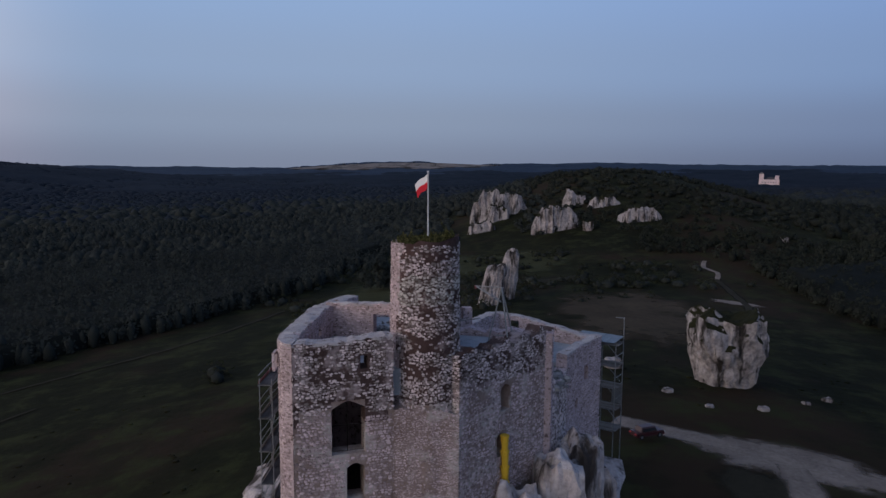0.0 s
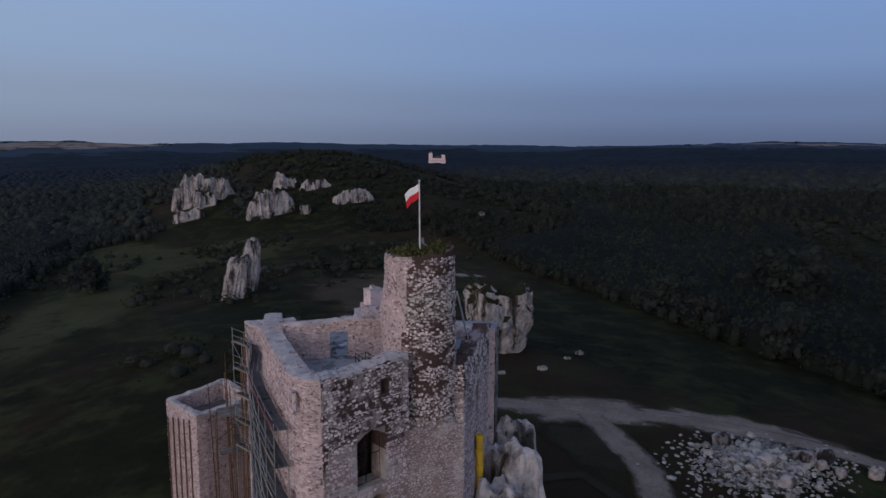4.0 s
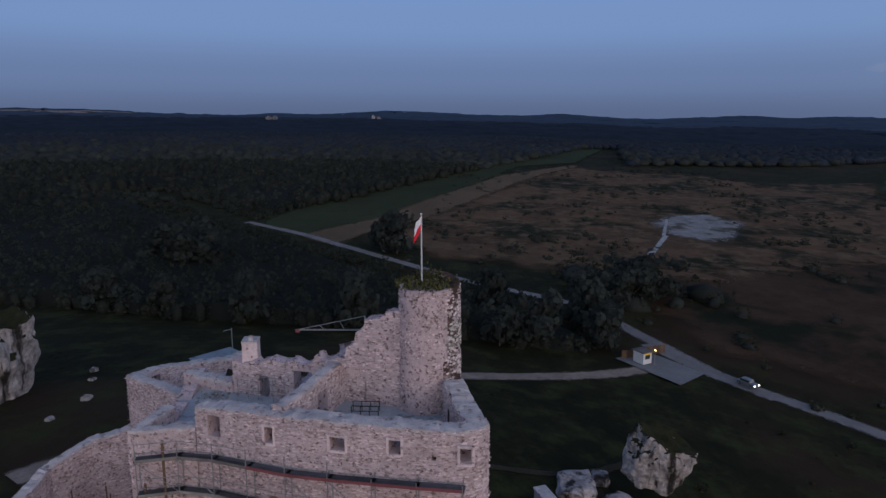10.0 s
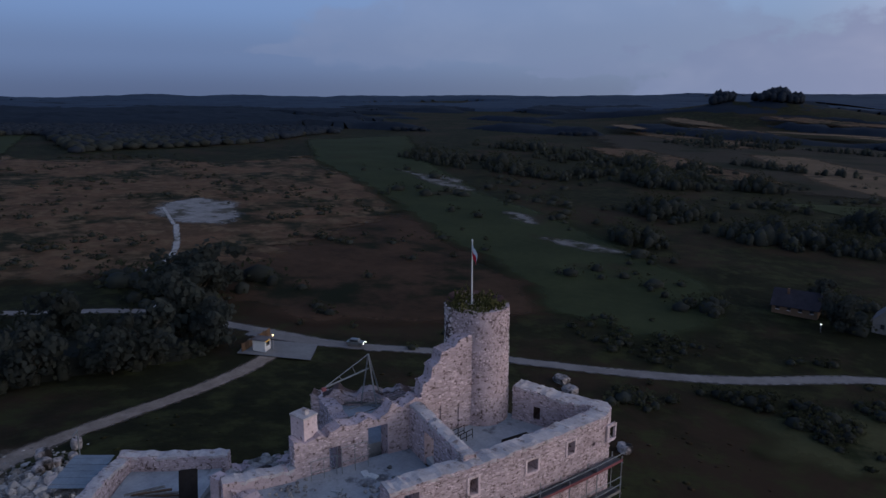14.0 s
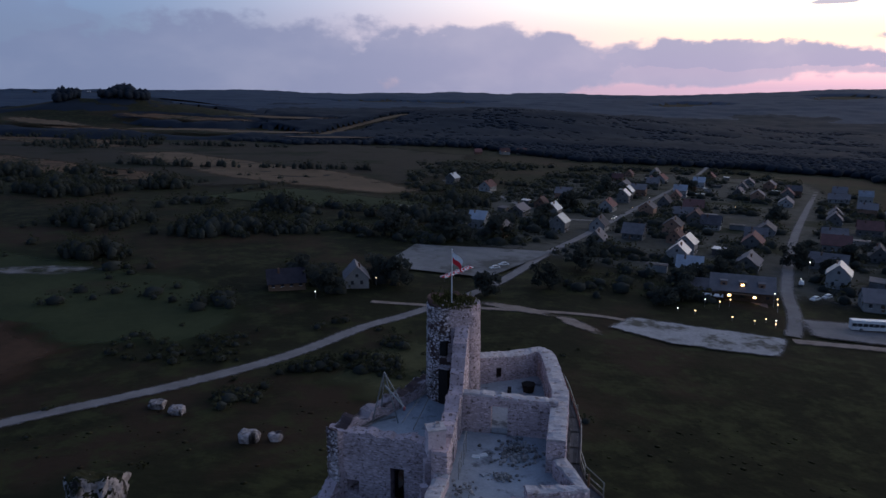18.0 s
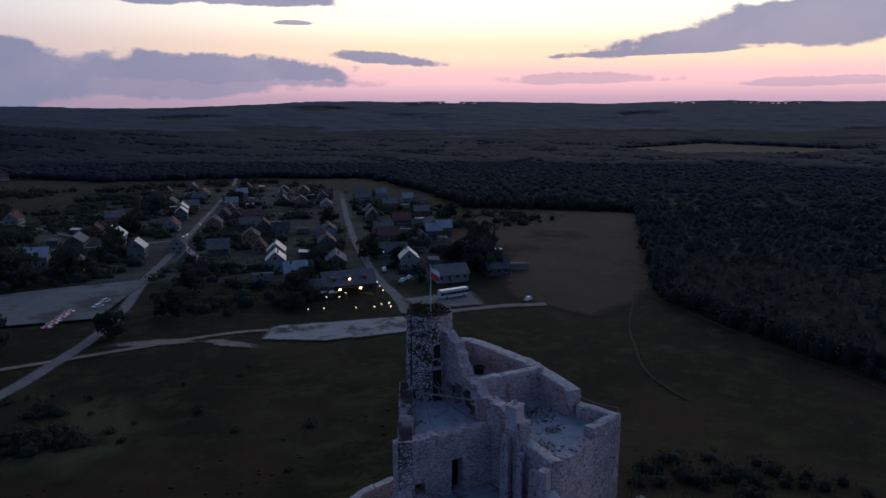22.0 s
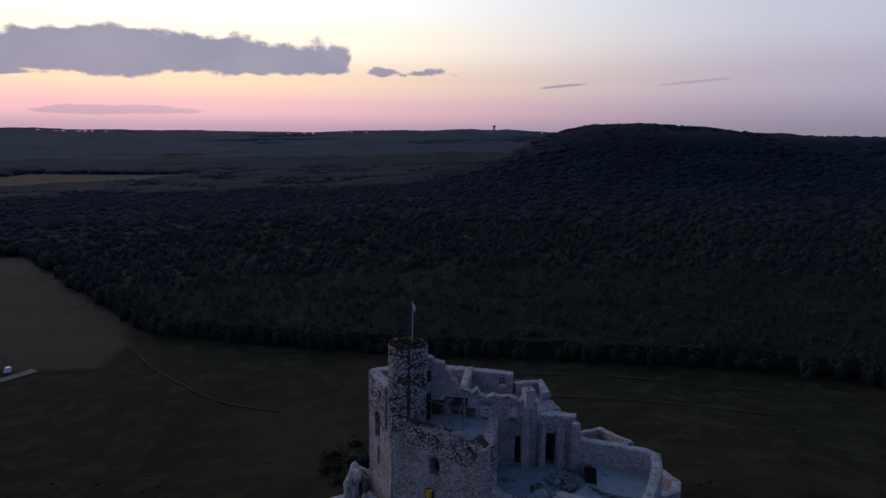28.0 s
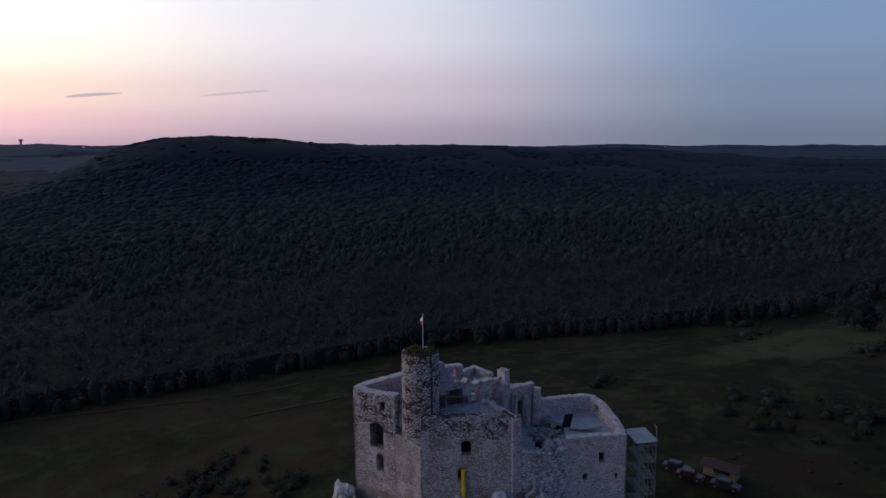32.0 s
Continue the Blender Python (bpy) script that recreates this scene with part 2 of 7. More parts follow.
MORTAR = material("lime_mortar_rubble", (0.27, 0.21, 0.215), (0.585, 0.468, 0.485), 0.9, 0.95, 0.6, 7.0, third=(0.10, 0.07, 0.062), third_scale=3.4, third_amount=0.36)
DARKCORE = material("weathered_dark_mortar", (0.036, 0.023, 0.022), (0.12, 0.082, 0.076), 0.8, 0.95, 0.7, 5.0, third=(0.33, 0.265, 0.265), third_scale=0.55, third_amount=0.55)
TOWERCORE = material("dark_tower_mortar", (0.034, 0.020, 0.019), (0.115, 0.074, 0.068), 0.8, 0.95, 0.7, 5.0, third=(0.27, 0.21, 0.205), third_scale=1.1, third_amount=0.3)
REDDISH = material("reddish_stained_mortar", (0.15, 0.10, 0.085), (0.36, 0.29, 0.26), 0.7, 0.95, 0.6, 6.0, third=(0.42, 0.38, 0.36), third_scale=0.45, third_amount=0.5)
STONE = material("white_limestone_rubble", (0.19, 0.16, 0.152), (0.70, 0.605, 0.605), 0.7, 0.9, 0.5, 9.0, island=0.55, third=(0.09, 0.07, 0.06), third_scale=0.9, third_amount=0.25)
PALE = material("restored_limestone_facing", (0.23, 0.18, 0.175), (0.645, 0.522, 0.535), 0.6, 0.92, 0.5, 9.0, island=0.42, third=(0.13, 0.09, 0.08), third_scale=2.8, third_amount=0.22)
CAP = material("pale_mortar_capping", (0.28, 0.25, 0.25), (0.54, 0.49, 0.485), 1.2, 0.9, 0.6, 6.0, third=(0.2, 0.16, 0.15), third_scale=1.6, third_amount=0.3)
FLOOR = material("dusty_concrete_deck", (0.22, 0.23, 0.25), (0.40, 0.41, 0.43), 0.8, 0.9, 0.3, 7.0, third=(0.13, 0.13, 0.14), third_scale=0.6, third_amount=0.3)
ROCK = material("limestone_crag", (0.05, 0.044, 0.042), (0.46, 0.41, 0.395), 0.22, 0.95, 0.9, 7.0, third=(0.028, 0.027, 0.02), third_scale=0.16, third_amount=0.6, dist=0.4)
CLIFF = streaked("streaked_limestone", (0.075, 0.066, 0.064), (0.44, 0.395, 0.39), (0.026, 0.023, 0.021))
TURF = material("dark_turf_on_rock", (0.008, 0.0095, 0.005), (0.032, 0.031, 0.016), 0.5, 0.95, 0.5, 7.0)
WHITECLIFF = streaked("white_fissured_crag", (0.20, 0.175, 0.17), (0.60, 0.54, 0.535), (0.06, 0.05, 0.046))
RUBBLE = material("broken_limestone", (0.09, 0.084, 0.08), (0.36, 0.34, 0.33), 0.8, 0.95, 0.6, 6.0, island=0.4)
DARK = material("dark_interior", (0.015, 0.013, 0.012), (0.035, 0.03, 0.028), 1.0, 0.95, 0.1)
WOOD = material("grey_weathered_planks", (0.10, 0.09, 0.085), (0.24, 0.225, 0.21), 1.5, 0.85, 0.3, 9.0, single=0.3)
DECK = material("dark_grey_planks", (0.045, 0.045, 0.05), (0.12, 0.118, 0.125), 1.5, 0.85, 0.3, 9.0, single=0.3)
BROWNWOOD = material("brown_timber_poles", (0.07, 0.045, 0.03), (0.16, 0.105, 0.07), 1.5, 0.85, 0.3, 9.0, single=0.3)
REDBOARD = material("red_painted_toe_board", (0.12, 0.034, 0.042), (0.20, 0.058, 0.066), 1.5, 0.7, 0.2, 9.0, single=0.2)
STEEL = material("galvanised_tube", (0.16, 0.165, 0.17), (0.32, 0.33, 0.34), 3.0, 0.5, 0.05, 6.0, metal=0.6)
SHEET = material("grey_corrugated_sheet", (0.12, 0.135, 0.155), (0.24, 0.265, 0.29), 1.2, 0.45, 0.1, 6.0, metal=0.4)
YELLOW = material("yellow_plastic_chute", (0.55, 0.33, 0.02), (0.75, 0.48, 0.04), 1.5, 0.45, 0.05)
RED = material("red_flag_cloth", (0.50, 0.02, 0.03), (0.68, 0.04, 0.06), 3.0, 0.8, 0.05)
WHITE = material("white_flag_cloth", (0.66, 0.66, 0.66), (0.82, 0.82, 0.82), 3.0, 0.8, 0.05)
WEED = material("tower_weeds", (0.03, 0.036, 0.012), (0.11, 0.10, 0.04), 2.0, 0.9, 0.0, 6.0, island=0.6)
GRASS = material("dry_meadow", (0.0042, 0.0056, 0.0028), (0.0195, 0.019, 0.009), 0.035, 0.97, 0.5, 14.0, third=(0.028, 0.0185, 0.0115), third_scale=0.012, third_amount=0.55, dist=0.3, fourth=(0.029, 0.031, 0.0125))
PATH = material("pale_gravel_track", (0.105, 0.083, 0.070), (0.29, 0.237, 0.20), 0.3, 0.95, 0.3, 8.0, frayed=0.6)
DIRT = material("bare_trodden_earth", (0.019, 0.0165, 0.011), (0.044, 0.038, 0.026), 0.2, 0.95, 0.3, 8.0, frayed=0.4)
WORN = material("worn_brown_grass", (0.030, 0.023, 0.015), (0.085, 0.063, 0.042), 0.08, 0.96, 0.3, 9.0, third=(0.016, 0.018, 0.008), third_scale=0.06, third_amount=0.4, frayed=0.12)
PALEGRASS = material("dry_pale_grass", (0.022, 0.024, 0.011), (0.064, 0.063, 0.031), 0.09, 0.96, 0.3, 9.0, third=(0.013, 0.017, 0.007), third_scale=0.07, third_amount=0.4, frayed=0.09)
VILLAGEGREEN = material("village_yards", (0.020, 0.021, 0.014), (0.085, 0.082, 0.074), 0.05, 0.96, 0.3, 6.0, third=(0.014, 0.018, 0.009), third_scale=0.03, third_amount=0.45, frayed=0.3)
ASPHALT = material("grey_asphalt", (0.105, 0.098, 0.098), (0.20, 0.188, 0.186), 0.2, 0.9, 0.15, 9.0, frayed=0.8)
PAVING = material("pale_parking_slabs", (0.10, 0.10, 0.105), (0.19, 0.188, 0.19), 0.12, 0.9, 0.15, 9.0, third=(0.075, 0.075, 0.07), third_scale=0.05, third_amount=0.4)
GRAVEL = material("white_limestone_gravel", (0.17, 0.165, 0.165), (0.36, 0.35, 0.35), 0.15, 0.95, 0.4, 8.0, third=(0.08, 0.075, 0.062), third_scale=0.08, third_amount=0.4, frayed=0.25)
CHALK = material("thin_chalky_turf", (0.075, 0.072, 0.068), (0.20, 0.192, 0.188), 0.12, 0.95, 0.3, 8.0, third=(0.030, 0.032, 0.018), third_scale=0.10, third_amount=0.6, frayed=0.16)
CHALKPIT = material("white_quarry_floor", (0.10, 0.097, 0.097), (0.27, 0.262, 0.262), 0.15, 0.95, 0.4, 8.0, third=(0.06, 0.055, 0.045), third_scale=0.07, third_amount=0.5, frayed=0.2)
FALLOW = material("fallow_land", (0.016, 0.0145, 0.010), (0.046, 0.037, 0.027), 0.012, 0.97, 0.3, 12.0, third=(0.013, 0.015, 0.008), third_scale=0.012, third_amount=0.5, frayed=0.04)
TAN = material("stubble_field", (0.060, 0.042, 0.026), (0.142, 0.099, 0.063), 0.03, 0.97, 0.3, 12.0, frayed=0.06)
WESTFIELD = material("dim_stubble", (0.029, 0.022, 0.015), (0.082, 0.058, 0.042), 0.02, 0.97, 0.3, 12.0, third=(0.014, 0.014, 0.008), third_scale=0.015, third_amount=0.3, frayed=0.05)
GREENFIELD = material("green_crop_field", (0.015, 0.0205, 0.0092), (0.038, 0.0455, 0.021), 0.03, 0.97, 0.3, 12.0, third=(0.03, 0.024, 0.014), third_scale=0.02, third_amount=0.2, frayed=0.05)
HEATH = material("brown_heath", (0.025, 0.018, 0.011), (0.132, 0.077, 0.046), 0.03, 0.97, 0.4, 10.0, third=(0.013, 0.015, 0.0075), third_scale=0.02, third_amount=0.62, frayed=0.04, fourth=(0.112, 0.076, 0.046))
SCRUB = material("rough_herbs", (0.007, 0.0085, 0.0042), (0.040, 0.040, 0.018), 0.08, 0.95, 0.0, 12.0, island=0.5)
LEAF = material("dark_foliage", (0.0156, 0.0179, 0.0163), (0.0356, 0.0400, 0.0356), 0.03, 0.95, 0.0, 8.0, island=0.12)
# Eastern copy of LEAF, darkened: shade put into the colour.
SHADELEAF = material("shade_darkened_foliage", (0.0090, 0.0104, 0.0088), (0.0244, 0.0269, 0.0219), 0.03, 0.95, 0.0, 8.0, island=0.12)
DEEPSHADE = material("crown_gap_shade", (0.0069, 0.0079, 0.0069), (0.0156, 0.0173, 0.0144), 0.03, 0.95, 0.0, 8.0)
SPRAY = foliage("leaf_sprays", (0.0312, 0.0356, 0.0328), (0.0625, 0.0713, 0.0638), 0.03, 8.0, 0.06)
# Eastern copy of SPRAY, likewise darkened to carry shade.
SHADESPRAY = foliage("shade_darkened_sprays", (0.0238, 0.0269, 0.0206), (0.0587, 0.0650, 0.0475), 0.03, 8.0, 0.06)
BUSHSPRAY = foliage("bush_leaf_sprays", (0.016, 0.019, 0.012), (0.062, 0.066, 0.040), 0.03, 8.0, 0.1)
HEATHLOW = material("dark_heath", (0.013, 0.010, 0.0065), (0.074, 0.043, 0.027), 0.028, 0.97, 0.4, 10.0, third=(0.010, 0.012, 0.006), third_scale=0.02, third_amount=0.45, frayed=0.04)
# Paler than near stubble: distance haze is put into this colour.
PALEFIELD = material("hazed_stubble_field", (0.11, 0.088, 0.075), (0.30, 0.25, 0.22), 0.02, 0.97, 0.2, 12.0, third=(0.05, 0.05, 0.04), third_scale=0.012, third_amount=0.4, frayed=0.03)
# Distance haze is put into these bluish colours; CANOPY also holds crown shade.
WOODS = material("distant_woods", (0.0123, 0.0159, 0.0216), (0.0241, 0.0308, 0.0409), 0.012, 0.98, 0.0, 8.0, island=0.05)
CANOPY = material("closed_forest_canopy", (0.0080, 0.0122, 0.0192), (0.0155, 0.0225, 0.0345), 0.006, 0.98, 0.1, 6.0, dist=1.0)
FARWOODS = material("hazed_distant_woods", (0.021, 0.033, 0.054), (0.036, 0.053, 0.082), 0.003, 0.98, 0.1, 5.0, dist=2.0)
BARK = material("bark", (0.05, 0.04, 0.03), (0.12, 0.10, 0.08), 2.0, 0.95, 0.4)
PLASTER = material("pale_house_plaster", (0.0946, 0.0929, 0.0920), (0.2494, 0.2434, 0.2408), 0.2, 0.9, 0.1, 8.0, single=0.7)
BRICKRED = material("warm_house_plaster", (0.10, 0.06, 0.045), (0.24, 0.15, 0.11), 0.2, 0.9, 0.1, 8.0, single=0.5)
ROOF = material("dark_tile_roof", (0.065, 0.06, 0.066), (0.175, 0.158, 0.16), 0.3, 0.8, 0.3, 12.0, single=0.5)
ROOFRED = material("red_tile_roof", (0.075, 0.045, 0.043), (0.17, 0.088, 0.080), 0.3, 0.8, 0.3, 12.0, single=0.5)
ROOFDIM = material("dim_slate_roof", (0.022, 0.020, 0.026), (0.052, 0.047, 0.056), 0.3, 0.8, 0.3, 12.0)
ROOFPALE = material("pale_metal_roof", (0.15, 0.16, 0.18), (0.32, 0.34, 0.38), 0.3, 0.45, 0.1, 12.0, single=0.3)
PANE = material("dark_window_glass", (0.02, 0.022, 0.026), (0.035, 0.038, 0.045), 1.0, 0.1, 0.0)
CARPAINT = material("car_paint", (0.10, 0.11, 0.12), (0.45, 0.46, 0.48), 0.05, 0.3, 0.0, 4.0, single=0.8)
WHITEPAINT = material("white_paint", (0.46, 0.47, 0.48), (0.60, 0.61, 0.62), 0.6, 0.4, 0.0)
TYRE = material("tyre_rubber", (0.02, 0.02, 0.02), (0.035, 0.035, 0.035), 3.0, 0.8, 0.0)
WARMLAMP = lamp_material("warm_lamp_glass", (1.0, 0.58, 0.22), 9.0)
WHITELAMP = lamp_material("white_lamp_glass", (1.0, 0.9, 0.72), 6.0)
REDSTRIPE = material("red_canvas", (0.40, 0.05, 0.06), (0.55, 0.09, 0.09), 1.0, 0.8, 0.05)


# ---- building helpers ----
def thing(name, at, label, category, group="", kind=""):
    ob = new(name)
    ob.empty_display_size = 0.2
    ob.matrix_world = Matrix.Translation(at)
    bpy.context.view_layer.update()
    return tagged(ob, label, category, group, kind)


def under(ob, parent):
    """Hang ob, built in world places, under parent."""
    ob.parent = parent
    if parent.type == "EMPTY":
        ob.matrix_parent_inverse = Matrix.Translation(parent.location).inverted()
    return ob


def sheet(name, verts, faces, mats, parent=None, label="", index=None, smooth=False, kind=""):
    me = bpy.data.meshes.new(name)
    me.from_pydata([tuple(v) for v in verts], [], [tuple(f) for f in faces])
    for m in mats if isinstance(mats, (list, tuple)) else [mats]:
        me.materials.append(m)
    if index is not None:
        me.polygons.foreach_set("material_index", index)
    if smooth:
        me.polygons.foreach_set("use_smooth", [True] * len(me.polygons))
    me.update()
    ob = new(name, me)
    if parent is not None:
        under(ob, parent)
    if label:
        ob["label"] = label
    if kind:
        ob["kind"] = kind
    return ob


def part(name, bm, mat, parent, label="", smooth=False):
    me = bpy.data.meshes.new(name)
    bm.to_mesh(me)
    bm.free()
    for m in mat if isinstance(mat, (list, tuple)) else [mat]:
        me.materials.append(m)
    if smooth:
        me.polygons.foreach_set("use_smooth", [True] * len(me.polygons))
    ob = new(name, me)
    if parent is not None:
        under(ob, parent)
    if label:
        ob["label"] = label
    return ob


def add_box(bm, at, size, rz=0.0, taper=1.0, rx=0.0, ry=0.0):
    """A box on its base centre, slightly bevelled by taper."""
    got = bmesh.ops.create_cube(bm, size=1.0)["verts"]
    for v in got:
        k = taper if v.co.z > 0 else 1.0
        v.co = Vector((v.co.x * size[0] * k, v.co.y * size[1] * k, (v.co.z + 0.5) * size[2]))
    bmesh.ops.transform(bm, matrix=pose(*at, rx, ry, rz), verts=got)
    return got


def add_tube(bm, a, b, r0, r1=None, seg=6):
    a, b = Vector(a), Vector(b)
    d = b - a
    got = bmesh.ops.create_cone(bm, cap_ends=True, segments=seg, radius1=r0, radius2=r0 if r1 is None else r1, depth=d.length)["verts"]
    m = Matrix.Translation((a + b) / 2) @ d.to_track_quat("Z", "Y").to_matrix().to_4x4()
    bmesh.ops.transform(bm, matrix=m, verts=got)
    return got


def tube(name, a, b, r, mat, parent, label="", r1=None, seg=6):
    bm = bmesh.new()
    add_tube(bm, a, b, r, r1, seg)
    return part(name, bm, mat, parent, label)


def box(name, at, size, mat, parent, rz=0.0, label="", taper=1.0, rx=0.0, ry=0.0, bevel=0.0):
    bm = bmesh.new()
    add_box(bm, at, size, rz, taper, rx, ry)
    if bevel:
        bmesh.ops.bevel(bm, geom=list(bm.edges), offset=bevel, segments=1, affect="EDGES")
    return part(name, bm, mat, parent, label)


def smooth_step(a, b, x):
    t = min(1.0, max(0.0, (x - a) / (b - a)))
    return t * t * (3 - 2 * t)


# ---- the lie of the land ----
def ground_z(x, y):
    z = -2 + 25 * math.tanh(0.03 * x / 25) + 25 * math.tanh(0.02 * y / 25)
    z += 16 * math.exp(-((x - 15) / 90) ** 2 - ((y - 75) / (75 if y < 75 else 140)) ** 2)
    z += 38 * math.exp(-((x - 115) / 105) ** 2 - ((y - 480) / 165) ** 2)
    r, a = math.hypot(x - 10, y - 70), math.atan2(y - 70, x - 10)
    z += 62 * smooth_step(1100, 4300, r) * (0.84 + 0.07 * math.sin(5 * a + 1) + 0.05 * math.sin(11 * a))
    z += 26 * smooth_step(2600, 4200, r) * noise.noise((4.2 * math.cos(a), 4.2 * math.sin(a), r * 0.0006)) + 12 * smooth_step(2600, 4200, r) * noise.noise((13 * math.cos(a), 13 * math.sin(a), 3.0))
    z += 48 * smooth_step(1100, 4300, r) * ((10 - x) * 0.7 + (70 - y) * 0.71) / max(r, 1)
    # the wooded ridge in the west, steep at its southern end
    u, v = (x + 1150) * 0.295 + (y - 420) * 0.955, (x + 1150) * 0.955 - (y - 420) * 0.295
    along = math.exp(-(u / 190) ** 2) if u < 0 else 1 - 0.26 * smooth_step(60, 360, u) - 0.2 * smooth_step(360, 900, u)
    z += 93 * along * math.exp(-(max(0, u - 850) / 420) ** 2 - (v / (300 if v > 0 else 420)) ** 2)
    z += 33 * math.exp(-((x + 200) / 480) ** 2 - ((y - 3100) / 420) ** 2) + 22 * math.exp(-((x - 2380) / 500) ** 2 - ((y - 1800) / 420) ** 2)
    z += 46 * math.exp(-((x - 640) / 260) ** 2 - ((y + 1330) / 200) ** 2) + 5 * math.exp(-((x - 611) / 42) ** 4 - ((y + 1326) / 60) ** 4) + 4 * math.exp(-((x - 702) / 24) ** 4 - ((y + 1284) / 40) ** 4)
    z += 42 * math.exp(-((x + 170) / 420) ** 2 - ((y + 1350) / 260) ** 2)
    # long hills on the eastern skyline, and a dip in the south
    far, b = smooth_step(3000, 4300, r), math.degrees(math.atan2(x - 10, y - 70)) % 360
    for at, wide, high in ((70.0, 2.0, 16), (80.0, 4.5, 13), (93.5, 2.6, 24), (94.0, 8.0, 14), (112.0, 8.0, 12)):
        z += far * high * math.exp(-((b - at) / wide) ** 2)
    z -= 34 * smooth_step(1600, 4300, r) * math.exp(-((b - 170) / 22) ** 2)
    z -= 30 * math.exp(-((x - 677) / 450) ** 2 - ((y - 1436) / 500) ** 2)
    return z


def ground_fine(x, y):
    r = math.hypot(x - 10, y - 70)
    rough = 0.15 * noise.noise((x * 0.07, y * 0.07, 3)) + 0.9 * noise.noise((x * 0.018, y * 0.018, 8))
    return ground_z(x, y) + rough * smooth_step(3000, 400, r) * 0.6


def build_ground():
    """One sheet out to the horizon, in rings that widen."""
    rings = [0.0]
    r, d = 0.0, 3.0
    while r < 4700:
        r += d
        d = max(3.0, r * 0.026)
        rings.append(r)
    n = 300
    verts, faces = [(10, 70, ground_fine(10, 70))], []
    for r in rings[1:]:
        for k in range(n):
            a = 2 * math.pi * k / n
            x, y = 10 + r * math.cos(a), 70 + r * math.sin(a)
            verts.append((x, y, ground_fine(x, y)))
    faces += [(0, 1 + k, 1 + (k + 1) % n) for k in range(n)]
    for i in range(len(rings) - 2):
        o = 1 + i * n
        faces += [(o + k, o + n + k, o + n + (k + 1) % n, o + (k + 1) % n) for k in range(n)]
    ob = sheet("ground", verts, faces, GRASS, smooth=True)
    tagged(ob, "dry meadow grass rolling out to the horizon", "ground", kind="structure")


build_ground()


# ---- the castle ruin on its crag ----
rnd = random.Random(7)


class Line:
    """A polyline in plan with heights, by length along it; inward is to its left when side is 1."""

    def __init__(self, pts, side=1):
        self.p = [Vector(p[:2]) for p in pts]
        self.top = [p[2] for p in pts]
        self.side = side
        self.s = [0.0]
        for a, b in zip(self.p, self.p[1:]):
            self.s.append(self.s[-1] + (b - a).length)
        self.n = []
        for i in range(len(self.p)):
            d = Vector((0, 0))
            if i:
                d += (self.p[i] - self.p[i - 1]).normalized()
            if i < len(self.p) - 1:
                d += (self.p[i + 1] - self.p[i]).normalized()
            d.normalize()
            self.n.append(Vector((-d.y, d.x)) * side)

    def seat(self, s):
        s = min(max(s, 0.0), self.s[-1])
        for i in range(len(self.s) - 1):
            if s <= self.s[i + 1] + 1e-9:
                return i, (s - self.s[i]) / max(self.s[i + 1] - self.s[i], 1e-9)
        return len(self.s) - 2, 1.0

    def at(self, s, depth=0.0):
        i, f = self.seat(s)
        q = self.p[i].lerp(self.p[i + 1], f) + self.n[i].lerp(self.n[i + 1], f) * depth
        return q

    def height(self, s):
        i, f = self.seat(s)
        return self.top[i] * (1 - f) + self.top[i + 1] * f


def stone_block(verts, faces, centre, right, up, out, w, h, deep, rg):
    """A rough facing stone: back edge set in the wall, front face smaller and skewed."""
    o, n = len(verts), rg.choice((5, 6, 6, 7))
    turn = rg.uniform(0, 6.28)
    ring = []
    for k in range(n):
        a = turn + 6.283 * (k + rg.uniform(-0.25, 0.25)) / n
        c, s = math.cos(a), math.sin(a)
        f = 0.5 * rg.uniform(0.85, 1.12) / max(abs(c), abs(s)) ** 0.6
        ring.append((c * f * w, s * f * h))
    for k, grow in ((-0.03, 1.0), (deep, rg.uniform(0.55, 0.8))):
        for x, z in ring:
            v = centre + right * (x * grow) + up * (z * grow) + out * (k * rg.uniform(0.7, 1.2) if k > 0 else k)
            verts.append((v.x, v.y, v.z))
    faces += [tuple(range(o + n, o + 2 * n))] + [(o + k, o + (k + 1) % n, o + n + (k + 1) % n, o + n + k) for k in range(n)]


def face_stones(line, depth, outward, z0, top, holes, verts, faces, rg, keep, size, deep, patchy=False, course=0.66):
    z = z0
    while z < max(line.top) + 0.3:
        h = rg.uniform(0.7, 1.3) * size * course
        s = rg.uniform(0, size)
        while s < line.s[-1]:
            w = rg.uniform(0.5, 1.6) * size
            m = s + w / 2
            dz = rg.uniform(-0.3, 0.3) * h
            if m > line.s[-1]:
                break
            if z + h < top(m) + 0.04 and rg.random() < (keep * 0.55 if patchy and noise.noise((m * 0.75, z * 0.9, z0)) > 0.13 else keep) and not any(a - 0.1 < m < b + 0.1 and za - 0.12 < z + h / 2 < zb + 0.12 for a, b, za, zb in holes):
                q = line.at(m, depth)
                i, f = line.seat(m)
                n2 = line.n[i].lerp(line.n[i + 1], f).normalized() * (-1 if outward else 1)
                out = Vector((n2.x, n2.y, 0))
                right = Vector((0, 0, 1)).cross(out)
                stone_block(verts, faces, Vector((q.x, q.y, z + h / 2 + dz)), right, Vector((0, 0, 1)), out, w * 1.06, h * rg.uniform(0.85, 1.3), deep * rg.uniform(0.5, 1.3), rg)
            s += w
        z += h


